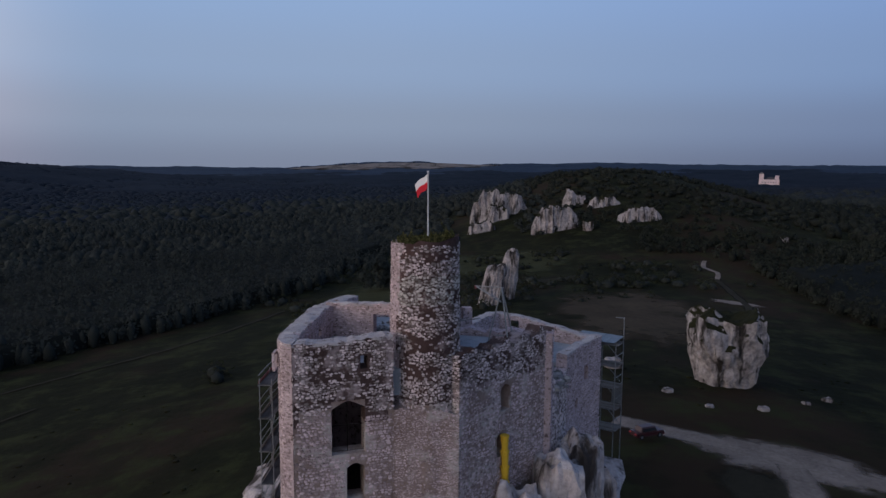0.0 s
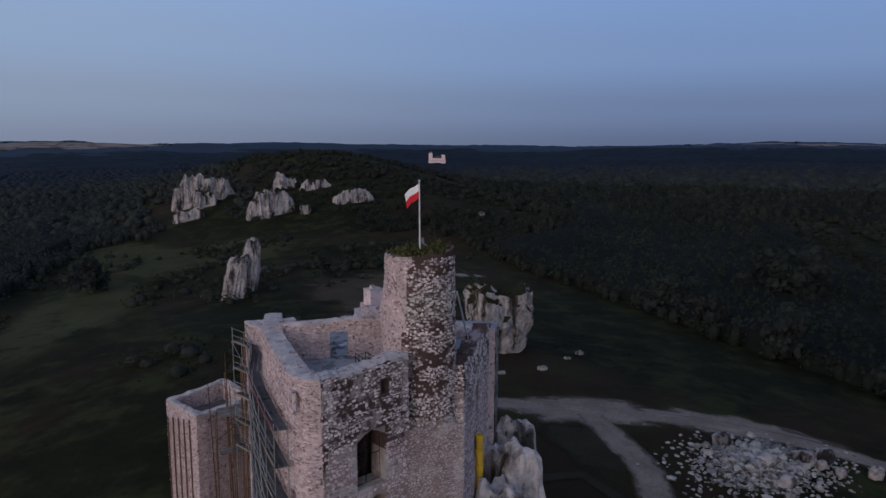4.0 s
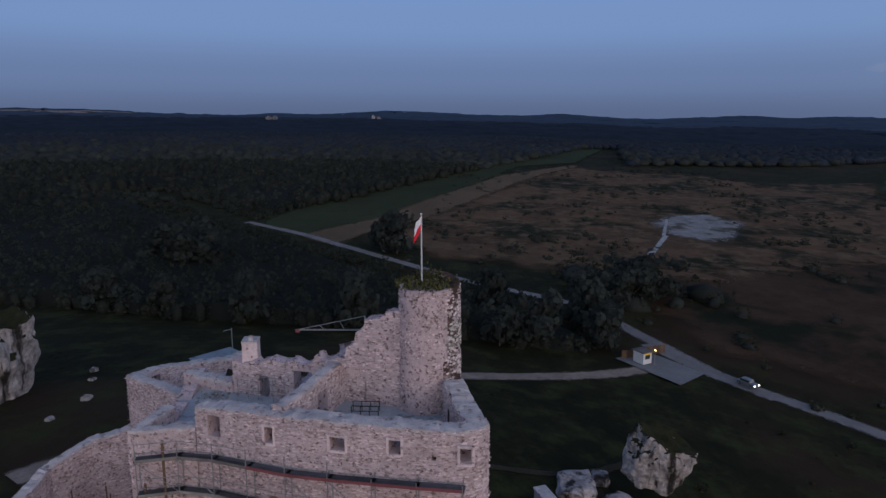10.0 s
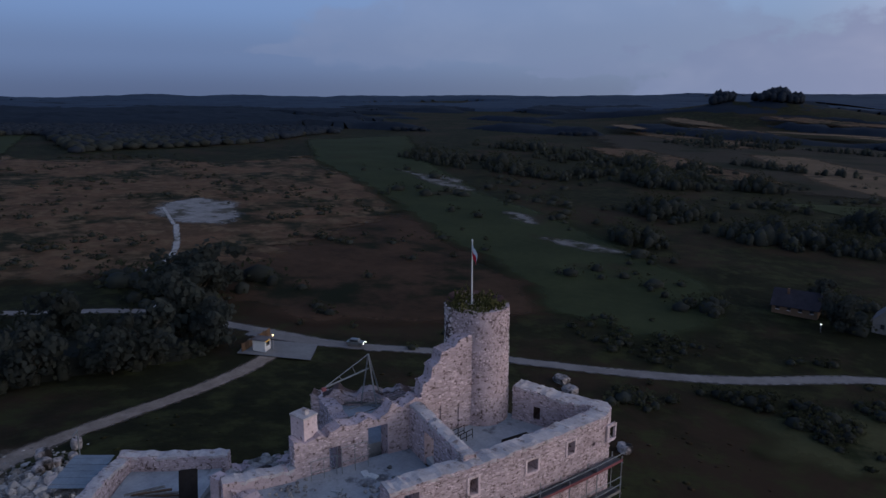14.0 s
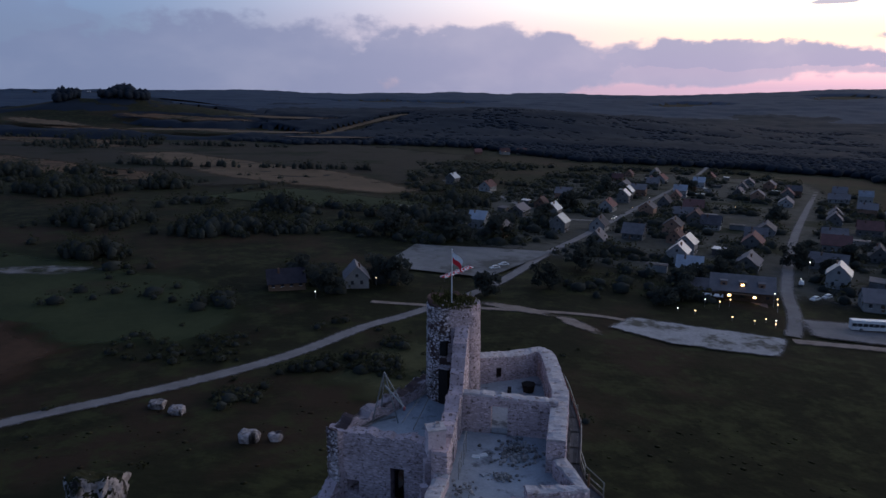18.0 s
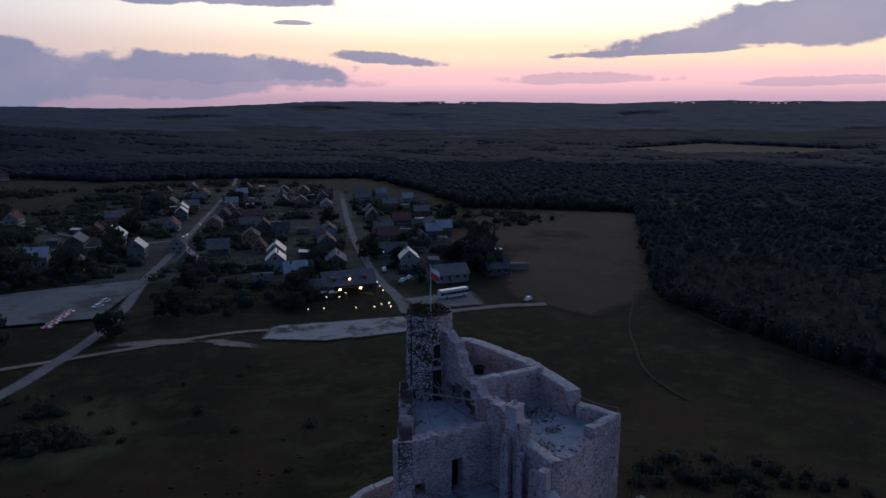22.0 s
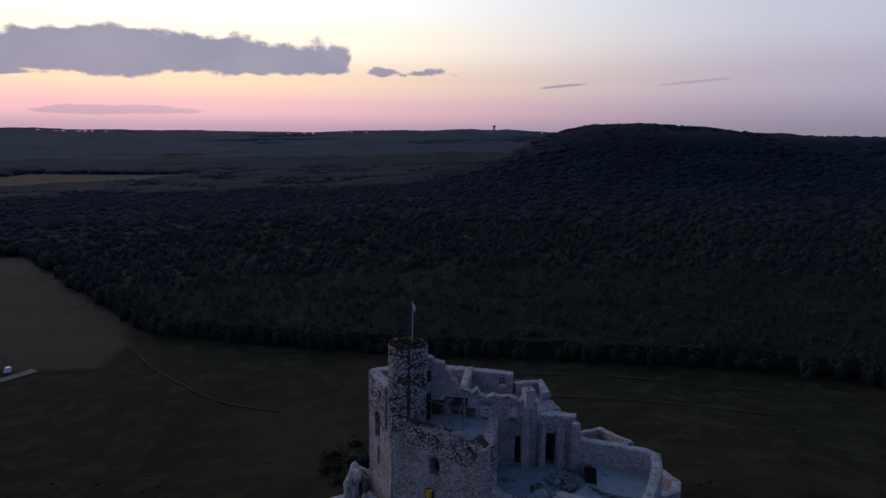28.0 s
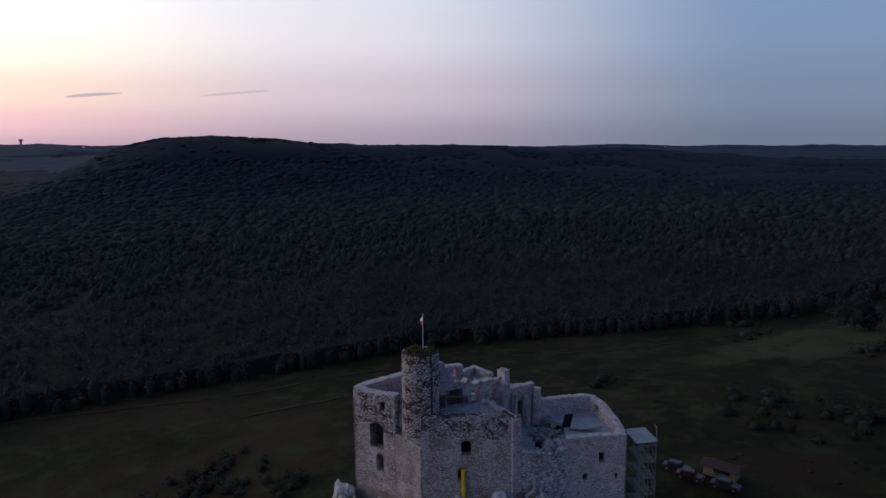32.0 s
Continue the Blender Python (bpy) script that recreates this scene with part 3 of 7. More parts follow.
def wall(name, pts, z0, thick, parent, holes=(), side=1, core=None, facing=None, keep=0.9, size=0.36, deep=0.06, stones_from=29.0, cap=True, ragged=0.06, inner=True, label="", inner_from=None, split=None, arches=(), miter=None):
    # dressed walls are laid in flat courses, the weathered ones in knobbly rubble
    course = 0.66 if core is DARKCORE or facing is STONE else 0.40
    if course < 0.5:
        deep *= 0.6
    line = Line(pts, side)
    if miter:
        line.n[0] = Vector(miter)
    L = line.s[-1]
    size, deep, keep = size * 0.69, deep * 0.7, min(0.94, keep * 1.4)
    cuts = sorted({round(v, 3) for v in [*line.s, *(L * k / max(1, int(L / 0.3)) for k in range(max(1, int(L / 0.3)) + 1)), *(a for h in holes for a in h[:2])]})
    seed = rnd.random() * 100

    def top(s):
        block = math.floor(s / 0.42)
        return line.height(s) + ragged * 1.4 * noise.noise((s * 0.9, seed, 0)) + ragged * 1.5 * noise.noise((block * 0.73 + 0.31, seed, 5)) + 0.04 * noise.noise((s * 5.1, seed, 3))

    levels = sorted({z0, *(h for o in holes for h in o[2:4]), *(z0 + k for k in range(1, int(max(line.top) - z0) + 2))})
    verts, faces, index = [], [], {}

    def vert(i, z, inside):
        s = cuts[i]
        z = min(z, top(s))
        key = (i, round(z, 3), inside)
        if key not in index:
            q = line.at(s, thick if inside else 0.0)
            index[key] = len(verts)
            verts.append((q.x, q.y, z))
        return index[key]

    def quad(*ids):
        ids = [v for k, v in enumerate(ids) if v != ids[k - 1]]
        if len(set(ids)) > 2:
            faces.append(ids)

    for i in range(len(cuts) - 1):
        m = (cuts[i] + cuts[i + 1]) / 2
        mine = [h for h in holes if h[0] < m < h[1]]
        for za, zb in zip(levels, levels[1:]):
            if any(h[2] < (za + zb) / 2 < h[3] for h in mine):
                continue
            for inside in (0, 1):
                quad(vert(i, za, inside), vert(i + 1, za, inside), vert(i + 1, zb, inside), vert(i, zb, inside))
        for h in mine:
            for z in h[2:4]:
                quad(vert(i, z, 0), vert(i + 1, z, 0), vert(i + 1, z, 1), vert(i, z, 1))
        quad(vert(i, 99, 0), vert(i + 1, 99, 0), vert(i + 1, 99, 1), vert(i, 99, 1))
    for h in holes:
        for s in h[:2]:
            i = min(range(len(cuts)), key=lambda k: abs(cuts[k] - s))
            for za, zb in zip(levels, levels[1:]):
                if h[2] < (za + zb) / 2 < h[3]:
                    quad(vert(i, za, 0), vert(i, za, 1), vert(i, zb, 1), vert(i, zb, 0))
    for i in (0, len(cuts) - 1):
        for za, zb in zip(levels, levels[1:]):
            quad(vert(i, za, 0), vert(i, za, 1), vert(i, zb, 1), vert(i, zb, 0))
    keyed, index = index, [0] * len(faces)
    if split:
        for k, f in enumerate(faces):
            x, y, z = (sum(verts[v][c] for v in f) / len(f) for c in range(3))
            index[k] = 1 if z < split + 1.6 * noise.noise((x * 0.5, y * 0.5, z * 0.3)) else 0
    within = {v for (_, _, inside_face), v in keyed.items() if inside_face}
    for k, f in enumerate(faces):
        if core is DARKCORE and all(v in within for v in f):
            index[k] = 2
    ob = sheet(name, verts, faces, [core or MORTAR, REDDISH, MORTAR], parent, label, index=index)
    rg = random.Random(name + str(pts[0]))
    sv, sf = [], []
    if keep > 0:
        if split:
            low = []
            face_stones(line, 0.0, True, max(stones_from, z0), lambda s: split + 1.1 * noise.noise((s * 0.6, seed, 2)), holes, low, lf := [], rg, 0.95, size * 1.15, 0.035)
            sheet("lower_stonework", low, lf, PALE, ob, "small pale flush-pointed rubble", kind="stuff")
        face_stones(line, 0.0, True, split or max(stones_from, z0), top, holes, sv, sf, rg, keep, size, deep, split is not None, course)
        if inner:
            iv, jf = [], []
            face_stones(line, thick, False, inner_from or max(stones_from, z0), top, holes, iv, jf, rg, keep * 0.8, size, deep * 0.6, course=0.42)
            sheet("inner_stonework", iv, jf, PALE, ob, "pale rubble of the inner face", kind="stuff")
        for s, flip in ((0.0, side < 0), (L, side > 0)):
            a, b = line.at(s, 0.0), line.at(s, thick)
            a, b = (a, b) if flip else (b, a)
            end = Line([(a.x, a.y, line.height(s)), (b.x, b.y, line.height(s))])
            face_stones(end, 0.0, True, max(stones_from, z0), lambda m: line.height(s), (), sv, sf, rg, keep, size, deep, course=course)
        sheet("stonework", sv, sf, facing or PALE, ob, "rough limestone rubble facing", kind="stuff")
    for k in arches:
        a, b, za, zb = holes[k]
        for s0, s1 in ((a, a + 0.48 * (b - a)), (b, b - 0.48 * (b - a))):
            tri = [(s0, zb), (s1, zb), (s0 + 0.5 * (s1 - s0), zb - 0.1 * (b - a)), (s0, zb - 0.24 * (b - a))]
            pv = []
            for depth in (0.02, thick - 0.02):
                for s, z in tri:
                    q = line.at(s, depth)
                    pv.append((q.x, q.y, z))
            sheet("arch_spandrel", pv, [(0, 1, 2, 3), (7, 6, 5, 4), (0, 1, 5, 4), (1, 2, 6, 5), (2, 3, 7, 6), (3, 0, 4, 7)], REDDISH if split else core or MORTAR, ob)
    if cap:
        cv, cf = [], []
        n = max(2, int(L / 0.22))
        for k in range(n + 1):
            s = L * k / n
            z = top(s)
            for depth, dz in ((-0.02, -0.12), (0.03, 0.03), (0.3 * thick, 0.07), (0.7 * thick, 0.06), (thick - 0.03, 0.02), (thick + 0.02, -0.12)):
                q = line.at(s, depth + 0.09 * noise.noise((s * 2.3, depth, seed)))
                cv.append((q.x, q.y, z + dz + 0.09 * noise.noise((s * 2.7, depth * 3, seed + 9))))
        for k in range(n):
            for j in range(5):
                a = 6 * k + j
                cf.append((a, a + 1, a + 7, a + 6))
        cf += [tuple(range(6)), tuple(range(6 * n, 6 * n + 6))]
        sheet("capping", cv, cf, CAP, ob, "pale rough mortar capping")
    return ob


castle = thing("castle_ruin", (0, 48, 14), "ruined white limestone castle with a round tower, under repair", "castle")

wall("south_wall", [(-8.1, 37.72, 40.9), (-6, 38.4, 40.85), (-2.6, 39.5, 41.0)], 22, 1.25, castle,
     holes=[(2.15, 4.1, 34.2, 37.4), (3.0, 4.05, 31.4, 33.6), (3.85, 4.3, 39.2, 40.0)], arches=(0, 1), miter=(0.13, 0.99), core=DARKCORE, facing=STONE, keep=0.8, size=0.29, deep=0.07, inner_from=37.3, split=36.6, label="front wall of dark-jointed white rubble")
wall("lower_front", [(-2.6, 39.5, 36.6), (1.3, 40.1, 36.3)], 22, 1.2, castle, core=REDDISH, facing=PALE, keep=0.75, size=0.27, deep=0.04, cap=False, ragged=0.25)
wall("west_wall", [(-8.14, 37.71, 40.9), (-8.75, 38.1, 40.9), (-9.2, 38.95, 40.9), (-9.35, 40, 40.9), (-9.2, 43, 40.95), (-8.95, 47.3, 41.0), (-8.3, 50.2, 40.9), (-7.5, 53.7, 40.7)], 22, 1.2, castle, side=-1,
     holes=[(1.24, 1.84, 39.3, 40.1), (3.04, 3.29, 39.35, 39.6), (4.84, 5.44, 39.55, 40.3), (7.74, 8.54, 39.5, 40.2), (11.74, 12.24, 39.4, 40.3), (15.04, 15.84, 39.2, 40.4), (4.34, 5.74, 35.0, 36.2), (8.44, 9.74, 34.9, 36.0), (1.74, 2.44, 33.0, 34.6), (11.34, 12.14, 35.4, 36.4), (6.94, 7.54, 32.0, 33.6)],
     miter=(0.13, 0.99), keep=0.6, size=0.34, inner_from=37.3, label="long curved wall of pale pinkish rubble with small square windows")
wall("corner_wall", [(-7.6, 53.7, 39.5), (-8.3, 57.2, 39.45), (-4.6, 57.3, 39.35)], 22, 0.95, castle, side=-1, keep=0.45, size=0.42, inner_from=37.2, label="smooth repaired corner wall with a low parapet")
wall("north_edge", [(-4.6, 57.3, 38.7), (-1.5, 57.9, 38.5), (1.7, 58.4, 38.9)], 22, 0.9, castle, side=-1, keep=0.5, size=0.4, cap=False, ragged=0.25, inner=False)
wall("east_edge", [(1.7, 58.4, 39.1), (0.75, 54.6, 39.1)], 22, 0.9, castle, side=-1, holes=[(1.7, 2.9, 34.0, 37.3)], keep=0.5, size=0.42, inner=False, ragged=0.12)
wall("spine_wall", [(1.0, 54.6, 40.4), (0.55, 52.4, 40.6), (0.2, 50.2, 41.0), (-0.05, 48.6, 41.2), (-0.3, 47.5, 41.4), (-0.38, 46.75, 41.7), (-0.42, 46.6, 42.3), (-0.5, 46.1, 42.5), (-0.54, 45.95, 43.3), (-0.62, 45.55, 43.6), (-0.64, 45.4, 44.3), (-0.9, 43.6, 44.7), (-1.0, 42.7, 44.8)], 22, 1.0, castle, side=-1,
     holes=[(0.9, 2.1, 34.0, 36.9), (4.4, 5.7, 37.5, 40.4), (2.0, 2.7, 38.0, 39.8), (6.1, 6.9, 38.6, 39.6), (6.9, 9.3, 38.6, 40.7), (9.3, 10.6, 38.6, 40.3)], keep=0.8, size=0.38, deep=0.08, cap=False, ragged=0.3, label="broken spine wall stepping up to the tower")
wall("niche_back", [(-0.73, 49.0, 41.0), (-1.02, 47.4, 41.0), (-1.58, 43.6, 41.0)], 37.3, 0.24, castle, side=-1, keep=0.7, size=0.38, stones_from=37.4, cap=False, inner_from=37.4)
# Dark sheet over the back wall: the recess's shade put in as colour.
wall("niche_lining", [(-0.66, 49.0, 40.9), (-0.95, 47.4, 40.9), (-1.5, 43.6, 40.9)], 37.3, 0.06, castle, side=-1, keep=0, cap=False, core=DARKCORE, label="dark sheet painting the shade at the back of the recess")
wall("partition_wall", [(-8.0, 48.5, 41.15), (-1.3, 47.0, 41.3)], 30, 0.75, castle, side=1, holes=[(3.5, 4.7, 38.4, 40.5)], keep=0.55, size=0.36, stones_from=37.3, label="partition wall with a doorway")
wall("terrace_wall", [(1.3, 40.2, 39.7), (3.0, 42.3, 39.5), (5.4, 45.4, 39.5), (8.3, 48.9, 39.3)], 22, 1.1, castle,
     holes=[(4.5, 5.6, 34.9, 36.7), (4.1, 5.0, 31.9, 33.5)], arches=(0, 1), core=DARKCORE, facing=STONE, keep=0.7, size=0.3, deep=0.08, cap=False, ragged=0.3, inner_from=37.4, split=36.9, label="ragged outer wall of the terrace, white stones in dark mortar")
wall("terrace_end_wall", [(8.3, 48.9, 39.2), (0.4, 50.9, 38.95)], 22, 1.0, castle, holes=[(1.4, 2.3, 34.6, 35.5), (4.6, 5.6, 33.9, 36.8)], keep=0.8, size=0.38, ragged=0.15, cap=False, inner_from=37.4)
wall("courtyard_wall", [(8.3, 48.9, 35.6), (9.4, 51.6, 34.4), (10.3, 54.4, 34.8)], 20, 0.9, castle, facing=STONE, keep=0.75, size=0.42, deep=0.1, ragged=0.3, cap=False, stones_from=28)
wall("range_east_wall", [(10.3, 54.4, 35.8), (12.4, 57.6, 35.9), (14.4, 60.1, 36.0)], 20, 0.9, castle, holes=[(3.9, 4.6, 32.7, 33.9), (2.0, 2.6, 30.6, 31.4), (5.8, 6.5, 30.6, 31.3)], keep=0.5, size=0.4, inner_from=34.9, stones_from=27)
wall("range_north_wall", [(14.4, 60.1, 35.7), (12.7, 61.9, 36.0), (10.6, 63.3, 36.3), (7.8, 64.9, 36.8), (5.4, 65.6, 37.0)], 20, 0.9, castle, holes=[(8.2, 9.2, 35.2, 36.4)], keep=0.7, size=0.4, inner_from=34.9, stones_from=27)
wall("range_west_wall", [(5.4, 65.6, 37.0), (4.7, 64.8, 37.05), (3.3, 62.2, 37.1), (2.0, 59.6, 37.15), (1.6, 58.3, 37.3)], 20, 0.9, castle, holes=[(5.4, 6.1, 33.2, 34.9)], keep=0.85, size=0.34, deep=0.08, inner_from=34.9, stones_from=27, label="low curved range wall of knobbly brownish rubble")
wall("curtain_wall", [(-6.5, 68.2, 31.0), (-3.0, 69.6, 31.0), (1.0, 69.9, 31.6), (4.2, 68.4, 32.3), (6.0, 65.8, 32.8)], 16, 0.9, castle, side=-1, keep=0.7, size=0.4, stones_from=26, label="low curtain wall with a sloping top")

wall("outer_wall", [(1.5, 29.2, 21.6), (-1.5, 28.3, 22.0), (-5.5, 28.3, 22.0), (-9, 28.6, 22.0), (-12.2, 29.6, 22.0), (-15.2, 32.8, 22.0), (-16.4, 36, 22.0), (-16.6, 39, 21.6)], 6, 0.9, castle, side=-1, keep=0.7, size=0.42, stones_from=16, label="low curved outer wall below the tower")

gate_tower = [(-11.7, 60.8, 31.2), (-13.5, 65.9, 31.2), (-8.3, 68.3, 31.6), (-6.3, 63.3, 31.2)]
wall("gate_tower", gate_tower + [gate_tower[0]], 14, 0.8, castle, side=-1, holes=[(17.9, 19.0, 27.0, 29.6)], keep=0.45, size=0.4, stones_from=24, label="square gate tower with pale repaired walls")


def slab(name, pts, z, thick, mat, parent, label=""):
    n = len(pts)
    verts = [(x, y, z) for x, y in pts] + [(x, y, z - thick) for x, y in pts]
    faces = [tuple(range(n)), tuple(range(2 * n - 1, n - 1, -1))] + [(k, (k + 1) % n, n + (k + 1) % n, n + k) for k in range(n)]
    return sheet(name, verts, faces, mat, parent, label)


slab("hall_floor", [(-8.4, 38.6), (-2.0, 40.4), (-1.2, 47.1), (-7.6, 48.4), (-8.2, 46.8)], 38.8, 1.6, FLOOR, castle, "grey concrete floor of the hall")
box("door_sill", (-4.0, 47.75, 38.05), (1.18, 1.0, 0.77), FLOOR, castle, rz=-12.6, label="worn grey sill of the inner doorway")
slab("chamber_floor", [(-7.6, 48.2), (-1.1, 46.8), (-0.4, 52.4), (0.2, 54.5), (1.0, 58.2), (-4.6, 57.2), (-7.6, 56.6), (-6.8, 53.4)], 38.4, 1.2, FLOOR, castle, "dusty grey floor of the open chamber")
slab("terrace_floor", [(-0.2, 43.6), (1.5, 41.6), (7.2, 48.6), (0.6, 50.4), (0.0, 47.6)], 38.6, 1.4, FLOOR, castle, "pale floor of the terrace")
slab("courtyard_floor", [(0.6, 51.0), (8.0, 49.2), (9.4, 54.6), (11.0, 58.5), (6.0, 59.3), (2.0, 58.0)], 33.9, 0.5, FLOOR, castle, "pale floor of the courtyard")
slab("range_floor", [(2.6, 58.8), (6.0, 59.0), (10.0, 55.0), (13.4, 60.0), (10.2, 62.5), (5.8, 64.7), (4.0, 62.0)], 34.9, 0.4, FLOOR, castle, "pale concrete floor of the range")
slab("gate_floor", [(-11.3, 61.3), (-13.0, 65.6), (-8.5, 67.7), (-6.8, 63.6)], 29.9, 0.4, WOOD, castle, "dim boarded floor of the gate tower")


def build_tower():
    """The round tower, flattened where the spine wall joins it."""
    cx, cy, n = -0.8, 41.95, 40

    def radius(a, z):
        r = 2.12 + 0.05 * noise.noise((math.cos(a) * 2, math.sin(a) * 2, z * 0.5)) - 0.012 * (z - 40)
        inner = max(0.0, math.cos(a - radians(100)))
        return r * (1 - 0.22 * inner ** 4)

    zs = [24 + 0.75 * k for k in range(30)] + [46.35]
    verts, faces = [], []
    for z in zs:
        for k in range(n):
            a = 2 * math.pi * k / n
            r = radius(a, z)
            lift = 0.18 * noise.noise((math.cos(a) * 1.5, math.sin(a) * 1.5, 9)) + (0.25 if math.cos(a + 0.7) > 0.5 else 0) if z == zs[-1] else 0
            verts.append((cx + r * math.cos(a), cy + r * math.sin(a), z + lift))
    for j in range(len(zs) - 1):
        for k in range(n):
            faces.append((j * n + k, j * n + (k + 1) % n, (j + 1) * n + (k + 1) % n, (j + 1) * n + k))
    o = len(verts)
    for k in range(n):
        a = 2 * math.pi * k / n
        verts.append((cx + 1.3 * math.cos(a), cy + 1.3 * math.sin(a), 46.25 + 0.1 * noise.noise((a, 0, 0))))
    t = (len(zs) - 1) * n
    faces += [(t + k, t + (k + 1) % n, o + (k + 1) % n, o + k) for k in range(n)] + [tuple(range(o, o + n))]
    index = []
    for f in faces:
        x, y, z = (sum(verts[v][c] for v in f) / len(f) for c in range(3))
        inner_side = math.cos(math.atan2(y - cy, x - cx) - radians(150)) > 0.25 + 0.2 * noise.noise((x, y, z * 0.7))
        index.append(1 if inner_side else (2 if z < 36.4 else 0))
    ob = sheet("tower", verts, faces, [TOWERCORE, MORTAR, REDDISH], castle, "round tower of white stones in dark crumbling mortar", index=index)
    rg = random.Random(3)
    sv, sf, pv, pf = [], [], [], []
    free = []
    z = 30.0
    while z < 46.2:
        h = rg.uniform(0.09, 0.18)
        a = 0.0
        while a < 6.1:
            w = rg.uniform(0.11, 0.27)
            da = w / 2.1
            m = a + da / 2 + rg.uniform(-0.02, 0.02)
            gap = 0.3 if noise.noise((math.cos(m) * 1.2, math.sin(m) * 1.2, z * 1.1)) > 0.16 else 0.95
            if rg.random() < gap:
                out = Vector((math.cos(m), math.sin(m), 0))
                r = radius(m, z)
                c = Vector((cx, cy, z + h / 2 + rg.uniform(-0.5, 0.5) * h)) + out * r
                spec = (c, Vector((0, 0, 1)).cross(out), out, w * 1.05, h * 1.15, rg.uniform(0.03, 0.07))
                if math.cos(m - radians(150)) > 0.3 or z < 36.4:
                    if rg.random() < 0.75:
                        stone_block(pv, pf, spec[0], spec[1], Vector((0, 0, 1)), out, w * 0.85, h * 0.9, 0.04, rg)
                elif z > 42.6 and math.cos(m + 1.2) > 0.1 and len(free) < 300:
                    free.append(spec)
                else:
                    stone_block(sv, sf, spec[0], spec[1], Vector((0, 0, 1)), out, *spec[3:], rg)
            a += da
        z += h
    sheet("stonework", sv, sf, STONE, ob, "white limestone rubble in dark joints", kind="stuff")
    sheet("inner_stonework", pv, pf, PALE, ob, "pale pinkish flush rubble", kind="stuff")
    return ob, free


tower, tower_stones = build_tower()


# ---- fields, roads and tracks ----
def inside(x, y, poly):
    hit = False
    for (ax, ay), (bx, by) in zip(poly, poly[1:] + poly[:1]):
        if (ay > y) != (by > y) and x < (bx - ax) * (y - ay) / (by - ay) + ax:
            hit = not hit
    return hit


def wear(ob, values):
    """How far each point of a piece of ground is worn towards its edge."""
    ob.data.attributes.new("worn", "FLOAT", "POINT").data.foreach_set("value", values)


def settle_on(dz, x, y):
    """How far a thin layer lies over the land: close at hand almost flush."""
    r = math.hypot(x - 10, y - 70)
    return dz if dz > 1.2 else dz * 0.3 + 0.0007 * r


def patch(name, corners, mat, label, category, n=24, m=24, dz=0.3):
    """A four-cornered piece of ground lying on the land."""
    dz = settle_on(dz, *corners[0]) + 0.0016 * math.hypot(corners[0][0] - 10, corners[0][1] - 70)
    a, b, c, d = (Vector(p) for p in corners)
    verts, faces = [], []
    for i in range(n + 1):
        for j in range(m + 1):
            u, v = i / n, j / m
            q = a.lerp(b, u).lerp(d.lerp(c, u), v)
            wob = 0.012 * (b - a).length * noise.noise((q.x * 0.03, q.y * 0.03, 2)) * (1 if i in (0, n) or j in (0, m) else 0)
            verts.append((q.x + wob, q.y + wob, ground_fine(q.x, q.y) + dz))
    faces = [(i * (m + 1) + j, (i + 1) * (m + 1) + j, (i + 1) * (m + 1) + j + 1, i * (m + 1) + j + 1) for i in range(n) for j in range(m)]
    ob = sheet(name, verts, faces, mat, smooth=True)
    wear(ob, [max(abs(2 * i / n - 1), abs(2 * j / m - 1)) ** 3 for i in range(n + 1) for j in range(m + 1)])
    return tagged(ob, label, category, kind="structure")


def field(name, outline, mat, label, category, cell=8.0, fray=9.0, dz=0.4):
    """A piece of ground inside an outline, overgrown from its edges."""
    x0, x1 = min(p[0] for p in outline) - cell, max(p[0] for p in outline) + cell
    y0, y1 = min(p[1] for p in outline) - cell, max(p[1] for p in outline) + cell
    nx, ny = max(2, int((x1 - x0) / cell)), max(2, int((y1 - y0) / cell))
    verts, faces, worn = [], [], []
    for i in range(nx + 1):
        for j in range(ny + 1):
            x, y = x0 + (x1 - x0) * i / nx, y0 + (y1 - y0) * j / ny
            gap = 1e9
            for (ax, ay), (bx, by) in zip(outline, outline[1:] + outline[:1]):
                t = max(0.0, min(1.0, ((x - ax) * (bx - ax) + (y - ay) * (by - ay)) / ((bx - ax) ** 2 + (by - ay) ** 2)))
                gap = min(gap, math.hypot(x - ax - t * (bx - ax), y - ay - t * (by - ay)))
            worn.append(0.62 - (gap if inside(x, y, outline) else -gap) / fray * 0.6)
            r = math.hypot(x - 10, y - 70)
            verts.append((x, y, ground_fine(x, y) + 0.1 * dz + 0.0009 * r))
    for i in range(nx):
        for j in range(ny):
            f = (i * (ny + 1) + j, (i + 1) * (ny + 1) + j, (i + 1) * (ny + 1) + j + 1, i * (ny + 1) + j + 1)
            if min(worn[v] for v in f) < 1.5:
                faces.append(f)
    ob = sheet(name, verts, faces, mat, smooth=True)
    wear(ob, [max(0.0, w) for w in worn])
    return tagged(ob, label, category, kind="structure")


